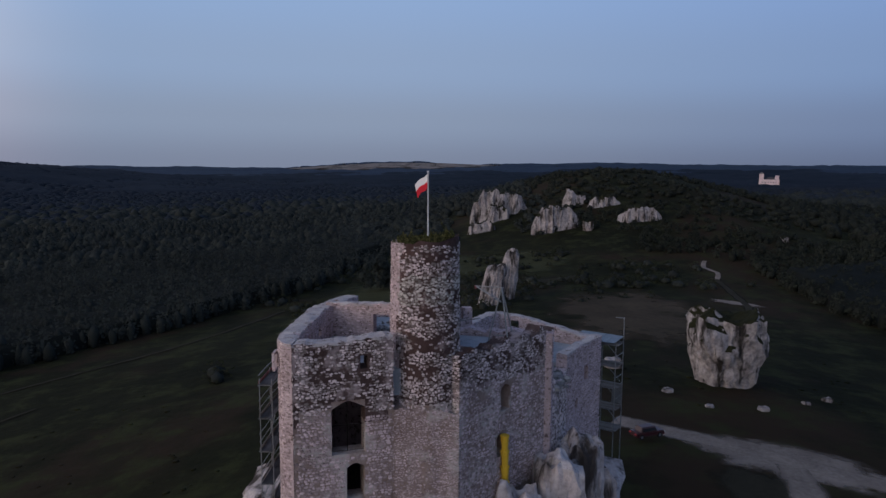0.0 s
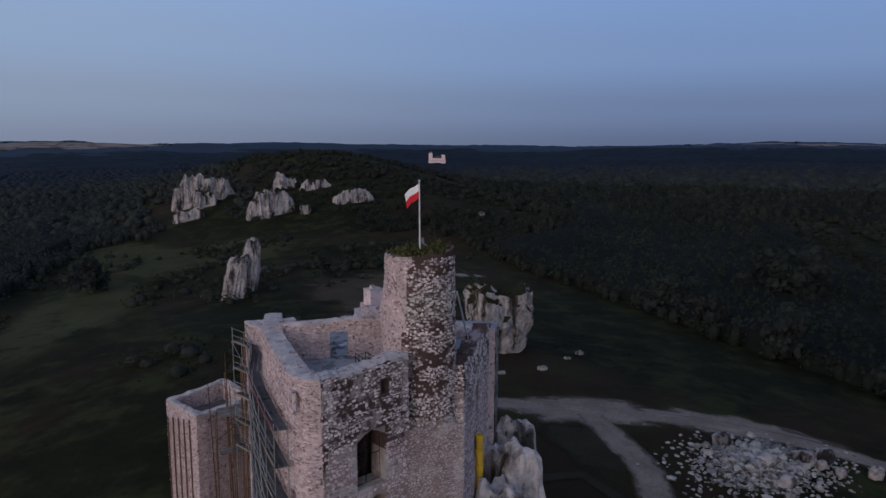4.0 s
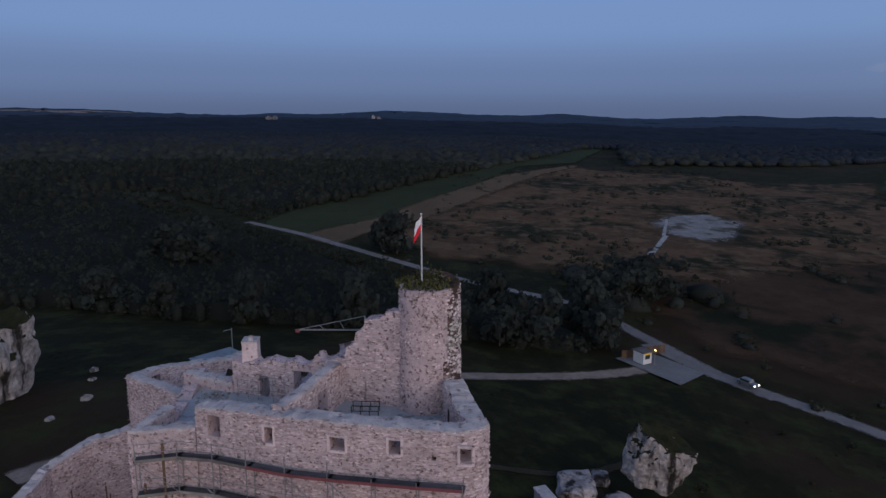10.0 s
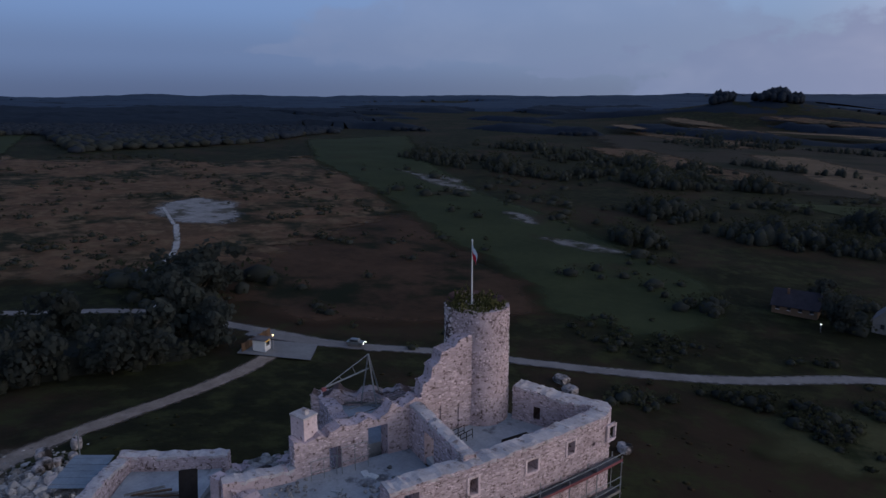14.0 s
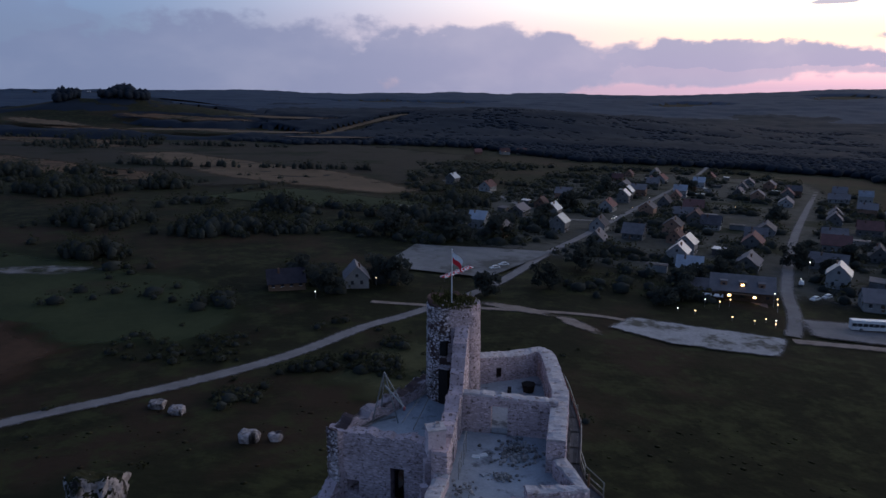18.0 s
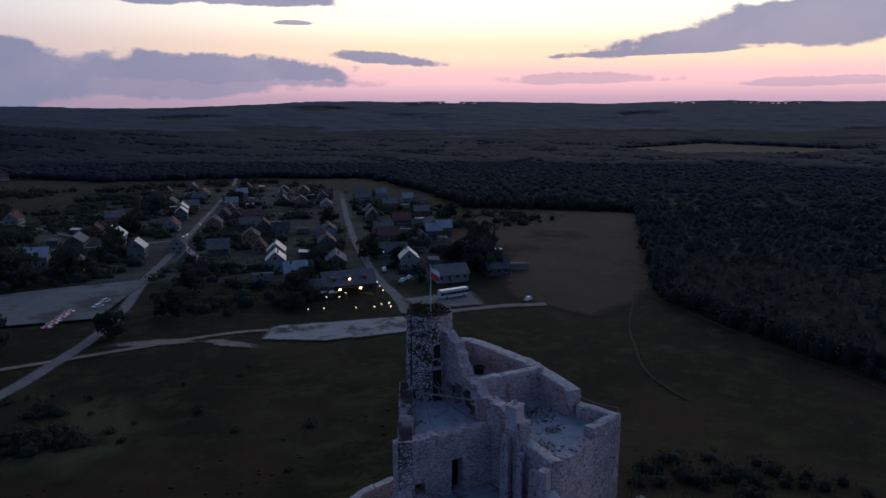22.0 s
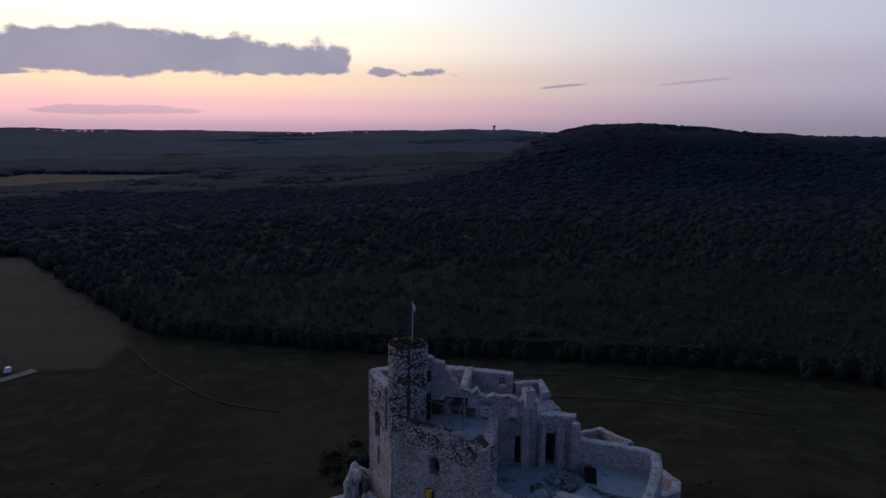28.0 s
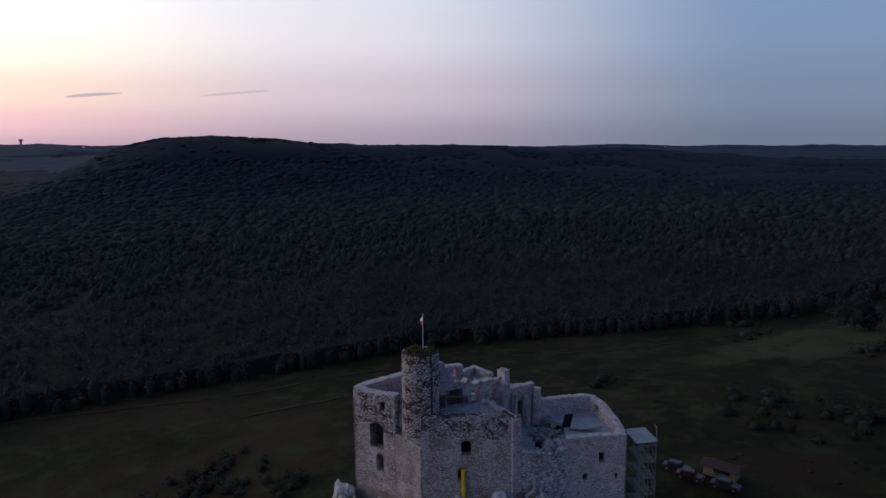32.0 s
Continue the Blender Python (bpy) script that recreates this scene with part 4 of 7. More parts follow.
def strip(name, pts, width, mat, label, category, dz=0.35, wander=0.12):
    """A road or track: a smooth line on the land with a slightly uneven edge."""
    rise = dz
    p = [Vector(q) for q in pts]
    fine = []
    for i in range(len(p) - 1):
        p0, p1, p2, p3 = p[max(i - 1, 0)], p[i], p[i + 1], p[min(i + 2, len(p) - 1)]
        k = max(2, int((p2 - p1).length / 3))
        for s in range(k):
            t = s / k
            fine.append(0.5 * ((2 * p1) + (p2 - p0) * t + (2 * p0 - 5 * p1 + 4 * p2 - p3) * t * t + (3 * p1 - p0 - 3 * p2 + p3) * t ** 3))
    fine.append(p[-1])
    verts, faces = [], []
    for i, q in enumerate(fine):
        d = (fine[min(i + 1, len(fine) - 1)] - fine[max(i - 1, 0)]).normalized()
        side = Vector((-d.y, d.x))
        for k, f in enumerate((-1, -0.5, 0, 0.5, 1)):
            w = width * 0.7 * f * (1 + wander * noise.noise((i * 0.35, f * 3, width)))
            r = q + side * w
            verts.append((r.x, r.y, ground_fine(r.x, r.y) + settle_on(rise, r.x, r.y) - (0.06 if abs(f) == 1 else 0)))
    for i in range(len(fine) - 1):
        faces += [(5 * i + k, 5 * i + k + 1, 5 * i + k + 6, 5 * i + k + 5) for k in range(4)]
    ob = sheet(name, verts, faces, mat, smooth=True)
    wear(ob, [1.0, 0.42, 0.0, 0.42, 1.0] * len(fine))
    return tagged(ob, label, category, kind="structure")


field("field", [(250, 150), (274, 153), (379, 126), (551, 92), (838, -30), (957, -57), (945, -92), (610, -14), (550, 38), (339, 84), (274, 102), (232, 124)], GREENFIELD, "narrow green crop field between the woods", "field", 9.0, 6.0)
field("field", [(230, 126), (274, 104), (339, 88), (480, 50), (590, -14), (566, -12), (470, 28), (378, 55), (287, 79), (252, 96), (217, 108)], TAN, "pale stubble field beside the road", "field", 5.0, 4.0, 0.5)
field("field", [(566, -12), (470, 26), (378, 53), (287, 77), (228, 96), (205, 62), (196, 20), (190, -30), (242, -128), (357, -174), (458, -202), (499, -220), (470, -137), (521, -102), (541, -23)], HEATH, "brown heath dotted with bushes", "field", 8.0, 12.0)
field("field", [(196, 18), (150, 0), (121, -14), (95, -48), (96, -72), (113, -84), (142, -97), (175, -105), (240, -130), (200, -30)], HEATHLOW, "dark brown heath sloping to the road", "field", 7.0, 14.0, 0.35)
field("field", [(672, -318), (695, -475), (439, -299), (257, -203), (186, -184), (118, -152), (82, -139), (59, -102), (62, -74), (96, -74), (113, -87), (142, -100), (175, -108), (242, -136), (357, -180), (458, -208)], GREENFIELD, "long green meadow strip", "field", 8.0, 10.0, 0.45)
field("field", [(180, -400), (420, -560), (620, -760), (520, -950), (150, -920), (-40, -760), (-60, -640), (20, -450)], FALLOW, "dim brown fallow land towards the hills", "field", 14.0, 40.0, 0.1)
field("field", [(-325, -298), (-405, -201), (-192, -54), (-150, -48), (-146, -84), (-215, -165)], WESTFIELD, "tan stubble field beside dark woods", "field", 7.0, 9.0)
field("field", [(330, -660), (287, -690), (139, -565), (79, -522), (7, -400), (40, -388), (168, -466), (252, -570)], TAN, "tan stubble strip among hedges", "field", 9.0, 14.0)
field("field", [(151, -345), (97, -330), (20, -308), (-4, -340), (99, -400)], GREENFIELD, "small green field beside the village", "field", 6.0, 8.0)
field("field", [(628, -870), (560, -1010), (342, -780), (400, -720)], HEATH, "dim brown field between hedges", "field", 12.0, 16.0)
field("field", [(420, -600), (300, -520), (190, -440), (230, -420), (340, -470), (470, -560)], HEATH, "dim brown heath beyond the meadow", "field", 9.0, 14.0)
CLEARING = [(-1183, -778), (-1448, -711), (-1446, -351), (-1250, -418), (-1108, -557)]


def blot(name, x, y, rx, ry, rz, mat, label, category, dz=0.6, n=72):
    """A patch of ground with a ragged outline."""
    dz = settle_on(dz, x, y)
    verts, faces = [(x, y, ground_fine(x, y) + dz)], []
    c, s = math.cos(radians(rz)), math.sin(radians(rz))
    for ring in (0.33, 0.66, 1.0):
        for k in range(n):
            a = 2 * math.pi * k / n
            f = ring * (1 + 0.28 * noise.noise((2.2 * math.cos(a), 2.2 * math.sin(a), x * 0.1)) + 0.14 * noise.noise((7 * math.cos(a), 7 * math.sin(a), y * 0.1)))
            u, v = rx * f * math.cos(a), ry * f * math.sin(a)
            px, py = x + u * c - v * s, y + u * s + v * c
            verts.append((px, py, ground_fine(px, py) + (dz if ring < 1 else dz - 0.05)))
    faces += [(0, 1 + k, 1 + (k + 1) % n) for k in range(n)]
    for r in range(2):
        o = 1 + r * n
        faces += [(o + k, o + n + k, o + n + (k + 1) % n, o + (k + 1) % n) for k in range(n)]
    ob = sheet(name, verts, faces, mat, smooth=True)
    wear(ob, [0.0] + [ring ** 1.5 for ring in (0.33, 0.66, 1.0) for _ in range(n)])
    return tagged(ob, label, category, kind="structure")


FAR_FIELDS = []


def far_field(x, y, rx, ry, rz, mat, label):
    FAR_FIELDS.append((x, y, rx, ry, math.cos(radians(rz)), math.sin(radians(rz))))
    blot("far_field", x, y, rx, ry, rz, mat, label, "field", 2.5 + 0.4 * len(FAR_FIELDS), 48)


rg = random.Random(77)
for bearing, away, wide in ((-8, 2780, 300), (-4.5, 2850, 380), (-1.5, 2720, 240), (1.5, 2880, 330), (-11, 2900, 260), (48, 2700, 240), (51, 2800, 330), (55, 2680, 220), (58, 2820, 300), (62, 2900, 230)):
    away += 40 if bearing < 40 else -20
    far_field(10 + away * math.sin(radians(bearing)), 70 + away * math.cos(radians(bearing)), wide * 0.5, rg.uniform(230, 310) if bearing < 40 else rg.uniform(110, 170), -bearing, PALEFIELD, "pale stubble field on a far slope")
field("quarry_floor", [(318, -42), (324, -60), (302, -70), (268, -56), (254, -46), (268, -30), (292, -28)], CHALKPIT, "white limestone quarry floor", "quarry", 3.0, 6.0, 0.9)
for outline in ([(378, -233), (350, -224), (318, -211), (288, -207), (276, -211), (300, -218), (345, -232)], [(212, -175), (196, -167), (184, -164), (188, -170), (205, -178)], [(160, -147), (148, -143), (132, -146), (120, -152), (132, -153), (150, -151)], [(342, -240), (322, -229), (306, -226), (318, -236)]):
    field("bare_ground", outline, CHALK, "pale bare chalky patch in the meadow", "ground", 2.5, 7.0, 1.5)
blot("bare_ground", 43, 80, 13, 6, -25, PATH, "pale trodden earth where the tracks meet", "ground", 0.3)
blot("bare_ground", -26, -113, 14, 3.6, -28, PATH, "pale bare earth beside the lane", "ground", 0.5)
blot("bare_ground", -42, -99, 11, 3.4, -60, PATH, "pale bare earth beside the lane", "ground", 0.5)
blot("bare_ground", 60, 70, 15, 5, -38, PATH, "pale trodden earth beside the track", "ground", 0.25)
blot("bare_ground", 36, 70, 7, 10, 10, DIRT, "trodden earth beside the castle", "ground", 0.2)
blot("bare_ground", 54, 60, 9, 5.5, 10, PATH, "pale stony earth under the heap", "ground", 0.25)
blot("grass_slope", -26, 222, 22, 62, -12, PALEGRASS, "dry pale grass on the slope", "grass", 0.12)
blot("grass_slope", -6, 300, 26, 60, 12, PALEGRASS, "dry pale grass below the outcrops", "grass", 0.12)
blot("grass_slope", 30, 285, 30, 30, 0, PALEGRASS, "dry pale grass below the outcrops", "grass", 0.14)
blot("grass_slope", 6, -62, 16, 26, -20, PALEGRASS, "light green grass on the southern slope", "grass", 0.12)
blot("bare_ground", 88, 203, 9, 3.5, -40, PATH, "worn earth on the slope", "ground", 0.25)
blot("bare_ground", 52, 182, 24, 50, -8, WORN, "bare brown slope under the rocks", "ground", 0.2)
blot("bare_ground", 40, 245, 22, 5, 20, DIRT, "worn earth strip below the rocks", "ground", 0.25)
patch("parking_lot", [(21, -167), (8, -211), (-53, -200), (-20, -151)], PAVING, "empty pale parking lot", "parking lot", 12, 12, 0.4)
field("stone_yard", [(-52, -97), (-61, -107), (-99, -89), (-90, -75), (-66, -84)], GRAVEL, "white gravel yard beside the road", "yard", 2.0, 2.0, 2.2)
patch("bus_stand", [(-112, -110), (-145, -104), (-132.5, -81.5), (-107, -91)], ASPHALT, "asphalt bus stand", "parking lot", 8, 8, 0.42)
patch("gate_yard", [(92, 4), (104, 15), (113, 8), (101, -3)], PAVING, "paved yard at the entrance", "yard", 8, 8, 0.4)
field("village_green", [(-20, -215), (-62, -190), (-100, -150), (-150, -125), (-205, -165), (-250, -260), (-300, -400), (-340, -520), (-250, -600), (-150, -560), (-60, -420), (-10, -300)], VILLAGEGREEN, "pale trodden yards and gardens between the houses", "ground", 5.0, 18.0, 0.3)
field("clearing", CLEARING, TAN, "tan clearing in the woods", "field", 18.0, 30.0, 2.5)

strip("path", [(24, 92), (40.9, 81.7), (46.2, 78), (55.5, 72.4), (68.5, 60.6), (77.5, 45), (83, 35), (91.4, 21), (98.7, 10.8), (104, 4)], 3.7, PATH, "pale gravel track below the castle", "path")
strip("path", [(42, 79), (40, 70.3), (38, 62.7), (33.7, 56), (31, 50)], 3.6, PATH, "pale footpath to the castle", "path", dz=0.4)
strip("path", [(22, 66), (30, 65), (31, 58.6), (40, 45), (44, 30), (52, 20)], 1.6, DIRT, "narrow worn footpath", "path", dz=0.38)
strip("path", [(103, 268), (99, 258), (101, 250), (97, 240)], 1.8, PATH, "pale steep bit of path at the wood edge", "path", dz=0.35)
strip("path", [(97, 241), (90, 200), (84, 185)], 2.4, DIRT, "faint earth path up to the rocks", "path", dz=0.3, wander=0.5)
strip("road", [(255, 158), (225.2, 115.5), (171.6, 53.6), (149.3, 20.9), (121, 4.4), (104.7, -4.2), (91, -14)], 4.0, ASPHALT, "grey asphalt road past the woods", "road", dz=0.45, wander=0.03)
strip("road", [(118, 6), (100, -6.3), (82, -25.5), (58.9, -44.4), (36.3, -67.9), (20, -92), (7, -106), (-22, -143), (-54, -206), (-104.5, -295), (-261, -580), (-330, -720)], 4.0, ASPHALT, "village road with pale verges", "road", dz=0.5, wander=0.03)
strip("road", [(-103, -92), (-114, -112), (-135.4, -158.5), (-196, -267), (-324.5, -477)], 4.2, ASPHALT, "grey village side road", "road", dz=0.5, wander=0.03)
strip("road", [(-101, -88), (-118, -84), (-135, -79), (-150, -70)], 4.0, PATH, "earth lane past the bus stand", "road", dz=0.47)
strip("road", [(20, -118), (-20, -112), (-55, -106), (-75, -84)], 2.6, PATH, "pale earth lane below the village", "road", dz=0.45)
strip("road", [(20, -330), (-50, -300), (-100, -290)], 4.0, ASPHALT, "grey village lane", "road", dz=0.5)
strip("road", [(-10, -480), (-40, -420), (-60, -330)], 4.0, ASPHALT, "grey village lane", "road", dz=0.5)
strip("path", [(174, -1010), (150, -1120), (116, -1195), (80, -1260), (48, -1316)], 26, TAN, "pale ride up a wooded hill", "path", dz=2.0)
for x, y, rx, ry, rz in ((520, -985, 130, 28, -20), (390, -1010, 110, 22, 10), (270, -990, 110, 26, 0), (150, -915, 80, 20, 8), (430, -1150, 140, 28, 5), (270, -1220, 110, 24, -6), (620, -1040, 110, 26, -25), (640, -880, 90, 26, -40), (520, -1420, 150, 26, -10)):
    far_field(x, y, rx, ry, rz, HEATH if rx > 120 else TAN, "dim brown field between dark woods")
strip("path", [(-192, -57), (-165, 0), (-159, 20), (-145, 46), (-127, 78), (-118, 108), (-100, 142), (-69, 175), (-50, 218)], 1.4, DIRT, "worn track along the edge of the woods", "path", dz=0.3, wander=0.5)
strip("path", [(-192, -60), (-152, -36), (-131, -20), (-114, -5), (-104, 12)], 1.1, DIRT, "faint track across the western meadow", "path", dz=0.32, wander=0.5)
strip("path", [(-108, 66), (-102, 84), (-93, 109), (-80, 132)], 1.0, DIRT, "faint track below the woods", "path", dz=0.32, wander=0.5)
strip("path", [(262, -27), (215, -10), (190, 8)], 2.2, GRAVEL, "white path from the quarry", "path", dz=0.8)
strip("path", [(305, -36), (262, -26)], 1.6, GRAVEL, "white path beside the quarry", "path", dz=0.9)

# ---- woods ----
OPEN = [(-25, 335), (-48, 255), (-80, 200), (-122, 148), (-138, 90), (-158, 25), (-190, -50), (-412, -205), (-330, -308), (-390, -420), (-440, -600), (-330, -680), (-180, -720), (-60, -880), (60, -900), (330, -800), (720, -620), (780, -400), (640, -230), (600, -60), (838, -85), (812, -36),
        (272, 152), (258, 158), (240, 150), (214, 124), (208, 112), (168, 58), (145, 25), (122, 9), (104, 22), (104, 60), (107, 118), (114, 150), (112, 200), (118, 262), (70, 300), (20, 345)]


def blob(seed, level, jag=1.0):
    """A lumpy crown of unit size on its base."""
    bm = bmesh.new()
    bmesh.ops.create_icosphere(bm, subdivisions=level, radius=1.0)
    for v in bm.verts:
        n = noise.noise(v.co * 1.7 + Vector((seed, 0, 0))) * 0.55 + noise.noise(v.co * 4.1 + Vector((0, seed, 0))) * 0.4
        v.co *= 1 + n * jag
        v.co.z = v.co.z * 0.5 + 0.5
    bm.verts.ensure_lookup_table()
    got = np.array([v.co for v in bm.verts]), np.array([[v.index for v in f.verts] for f in bm.faces])
    bm.free()
    return got


def scatter(name, spots, level, mat, label, category, kinds=7, jag=1.0, soft=True):
    """Many crowns in one mesh: spots are (x, y, z, width, height)."""
    shapes = [blob(3.7 * k + level, level, jag) for k in range(kinds)]
    rg = random.Random(name + label)
    vs, fs, o = [], [], 0
    for x, y, z, w, h in spots:
        v, f = shapes[rg.randrange(kinds)]
        a = rg.uniform(0, 6.28)
        c, s = math.cos(a), math.sin(a)
        q = np.stack([(v[:, 0] * c - v[:, 1] * s) * w / 2 + x, (v[:, 0] * s + v[:, 1] * c) * w / 2 + y, v[:, 2] * h + z], 1)
        vs.append(q)
        fs.append(f + o)
        o += len(v)
    vs, fs = np.concatenate(vs), np.concatenate(fs)
    me = bpy.data.meshes.new(name)
    me.vertices.add(len(vs))
    me.vertices.foreach_set("co", vs.ravel())
    me.loops.add(fs.size)
    me.loops.foreach_set("vertex_index", fs.ravel())
    me.polygons.add(len(fs))
    me.polygons.foreach_set("loop_start", np.arange(len(fs)) * 3)
    me.materials.append(mat)
    me.polygons.foreach_set("use_smooth", np.full(len(fs), soft))
    me.update(calc_edges=True)
    me.validate()
    return tagged(new(name, me), label, category, kind="stuff")


def sprays(name, spots, each, size, mat, label, category):
    """Crowns of loose leaf sprays in one mesh: spots are (x, y, z, width, height)."""
    rng = np.random.default_rng(5)
    p = np.repeat(np.array(spots), each, axis=0)
    n = len(p)
    a, u = rng.uniform(0, 6.283, n), rng.uniform(0, 1, n)
    rad = np.sin(np.pi * (0.12 + 0.85 * u)) ** 0.8 * rng.uniform(0.55, 1.05, n)
    c = np.stack([p[:, 0] + np.cos(a) * rad * p[:, 3] / 2, p[:, 1] + np.sin(a) * rad * p[:, 3] / 2, p[:, 2] + (0.08 + 0.92 * u) * p[:, 4]], 1)
    e = rng.normal(size=(n, 3))
    e /= np.linalg.norm(e, axis=1)[:, None]
    g = np.cross(e, rng.normal(size=(n, 3)))
    g /= np.linalg.norm(g, axis=1)[:, None]
    s = (size * rng.uniform(0.6, 1.4, n) * (0.5 + p[:, 3] / 12))[:, None]
    quad = np.stack([c - e * s, c + g * s * 0.8, c + e * s * 0.9, c - g * s], 1).reshape(-1, 3)
    me = bpy.data.meshes.new(name)
    me.vertices.add(len(quad))
    me.vertices.foreach_set("co", quad.ravel())
    me.loops.add(len(quad))
    me.loops.foreach_set("vertex_index", np.arange(len(quad)))
    me.polygons.add(n)
    me.polygons.foreach_set("loop_start", np.arange(n) * 4)
    me.materials.append(mat)
    me.update(calc_edges=True)
    return tagged(new(name, me), label, category, kind="stuff")


ROAD_EAST = [(330, 240), (260, 167), (225, 115.5), (171.6, 53.6), (149, 21), (121, 4.4), (104.7, -4)]


def near_road(x, y):
    best = 999.0
    for (ax, ay), (bx, by) in zip(ROAD_EAST, ROAD_EAST[1:]):
        t = max(0.0, min(1.0, ((x - ax) * (bx - ax) + (y - ay) * (by - ay)) / ((bx - ax) ** 2 + (by - ay) ** 2)))
        best = min(best, math.hypot(x - ax - t * (bx - ax), y - ay - t * (by - ay)))
    return best


def thinned(x, y, r):
    """The open country in the south-east, where woods stand only in belts."""
    bearing = math.degrees(math.atan2(x - 10, y - 70)) % 360
    for fx, fy, rx, ry, c, sn in FAR_FIELDS:
        u, v = (x - fx) * c + (y - fy) * sn, (y - fy) * c - (x - fx) * sn
        if (u / rx) ** 2 + (v / ry) ** 2 < 1.1:
            return True
    if abs(x - 174 - (y + 1010) * 0.41) < 26 and -1330 < y < -1000 or inside(x, y, CLEARING):
        return True
    if math.hypot(x - 640, y + 1310) < 130:
        return False
    return scattered(x, y, r) and belt(x, y) < 0.12


def scattered(x, y, r):
    """Whether a place lies in the south-eastern country of scattered belts."""
    bearing = math.degrees(math.atan2(x - 10, y - 70)) % 360 + 9 * noise.noise((x * 0.004, y * 0.004, 9)) + 5 * noise.noise((x * 0.015, y * 0.015, 19))
    return 520 < r < 2000 and 122 < bearing < 180 - 13 * smooth_step(700, 1000, r)


def belt(x, y):
    """How far into a belt of trees a place of the south-eastern country lies."""
    return noise.noise((x * 0.0035, y * 0.008, 21))


def build_woods():
    rg = random.Random(11)
    near, mid, far = [], [], []
    for step, low, high, into in ((4.4, 70, 300, near), (5.8, 300, 520, mid), (9.3, 520, 1010, far), (14.0, 1010, 1700, far)):
        n = int(high / step) + 1
        for i in range(-n, n):
            for j in range(-n, n):
                x, y = 10 + (i + rg.uniform(-0.45, 0.45)) * step, 70 + (j + rg.uniform(-0.45, 0.45)) * step
                r = math.hypot(x - 10, y - 70)
                if not low <= r < high or (r < 1150 and inside(x, y, OPEN)):
                    continue
                if thinned(x, y, r):
                    continue
                if r > 1010 and (x > 120 or y > 1500):
                    continue
                hill = math.exp(-((x - 100) / 110) ** 2 - ((y - 400) / 130) ** 2)
                if hill > 0.3 and (rg.random() < 0.3 or noise.noise((x * 0.02, y * 0.02, 3)) > 0.25):
                    continue
                tall = (rg.uniform(6, 12) + 4 * noise.noise((x * 0.01, y * 0.01, 4))) * (1 - 0.68 * min(1, hill * 1.6))
                if x > 95 and y < 260:
                    gap = near_road(x, y)
                    if gap < 5:
                        continue
                    tall *= 0.38 + 0.4 * smooth_step(14, 50, gap)
                wide = step * rg.uniform(0.8, 1.5) * (1 if tall > 4 else 0.7)
                if r > 520 and hill < 0.1:
                    even = smooth_step(480, 760, r)
                    tall, wide = tall * (1 - 0.6 * even) + 8.4 * 0.6 * even, wide * (1 + 0.25 * even)
                into.append((x, y, ground_z(x, y) - 0.5 - 0.1 * tall, wide, tall))
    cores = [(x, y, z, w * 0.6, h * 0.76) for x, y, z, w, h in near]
    for mat, east in ((LEAF, False), (SHADELEAF, True)):
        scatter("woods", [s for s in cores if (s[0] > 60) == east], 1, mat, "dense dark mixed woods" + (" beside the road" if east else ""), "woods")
    for mat, east in ((SPRAY, False), (SHADESPRAY, True)):
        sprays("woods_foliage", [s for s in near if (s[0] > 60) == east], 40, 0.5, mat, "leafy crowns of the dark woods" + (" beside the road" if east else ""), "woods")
    for mat, east in ((LEAF, False), (SHADELEAF, True)):
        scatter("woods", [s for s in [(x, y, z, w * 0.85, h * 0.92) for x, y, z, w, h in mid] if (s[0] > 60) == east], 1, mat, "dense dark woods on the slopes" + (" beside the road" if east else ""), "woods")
    for mat, east in ((SPRAY, False), (SHADESPRAY, True)):
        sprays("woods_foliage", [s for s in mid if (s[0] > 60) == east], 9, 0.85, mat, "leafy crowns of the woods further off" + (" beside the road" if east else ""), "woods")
    blend = [p for p in far if rg.random() < smooth_step(900, 480, math.hypot(p[0] - 10, p[1] - 70))]
    scatter("woods", blend, 1, LEAF, "dark woods between the near and far slopes", "woods")
    far = sorted(set(far) - set(blend))
    for cx, cy, rx, ry, count in ((611, -1326, 46, 50, 70), (702, -1284, 22, 34, 26)):
        for _ in range(count):
            a, f = rg.uniform(0, 6.28), rg.random() ** 0.5
            x, y, h = cx + rx * f * math.cos(a), cy + ry * f * math.sin(a), rg.uniform(18, 27) * (1.1 - 0.4 * f)
            far.append((x, y, ground_z(x, y) - 1, h * rg.uniform(0.6, 1.0), h))
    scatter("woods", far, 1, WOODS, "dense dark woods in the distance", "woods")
    # closed fill sheet added between the crowns; DEEPSHADE puts their shade in colour
    rings, r = [], 62.0
    while r < 1010:
        rings.append(r)
        r *= 1.016
    n = 420
    far_ring = sum(r < 560 for r in rings)
    verts, deep = [], []
    for r in rings:
        for k in range(n):
            a = 2 * math.pi * k / n
            x, y = 10 + r * math.cos(a), 70 + r * math.sin(a)
            hill = math.exp(-((x - 100) / 110) ** 2 - ((y - 400) / 130) ** 2)
            open_here = inside(x, y, OPEN) or thinned(x, y, r) or hill > 0.25 or (x > 95 and y < 260 and near_road(x, y) < 16)
            deep.append(not open_here)
            tall = 4.9 + 2.2 * noise.noise((x * 0.01, y * 0.01, 4)) + 0.9 * noise.noise((x * 0.09, y * 0.09, 6))
            if x > 95 and y < 260:
                tall *= 0.38 + 0.4 * smooth_step(14, 50, near_road(x, y))
            verts.append((x, y, ground_z(x, y), tall))
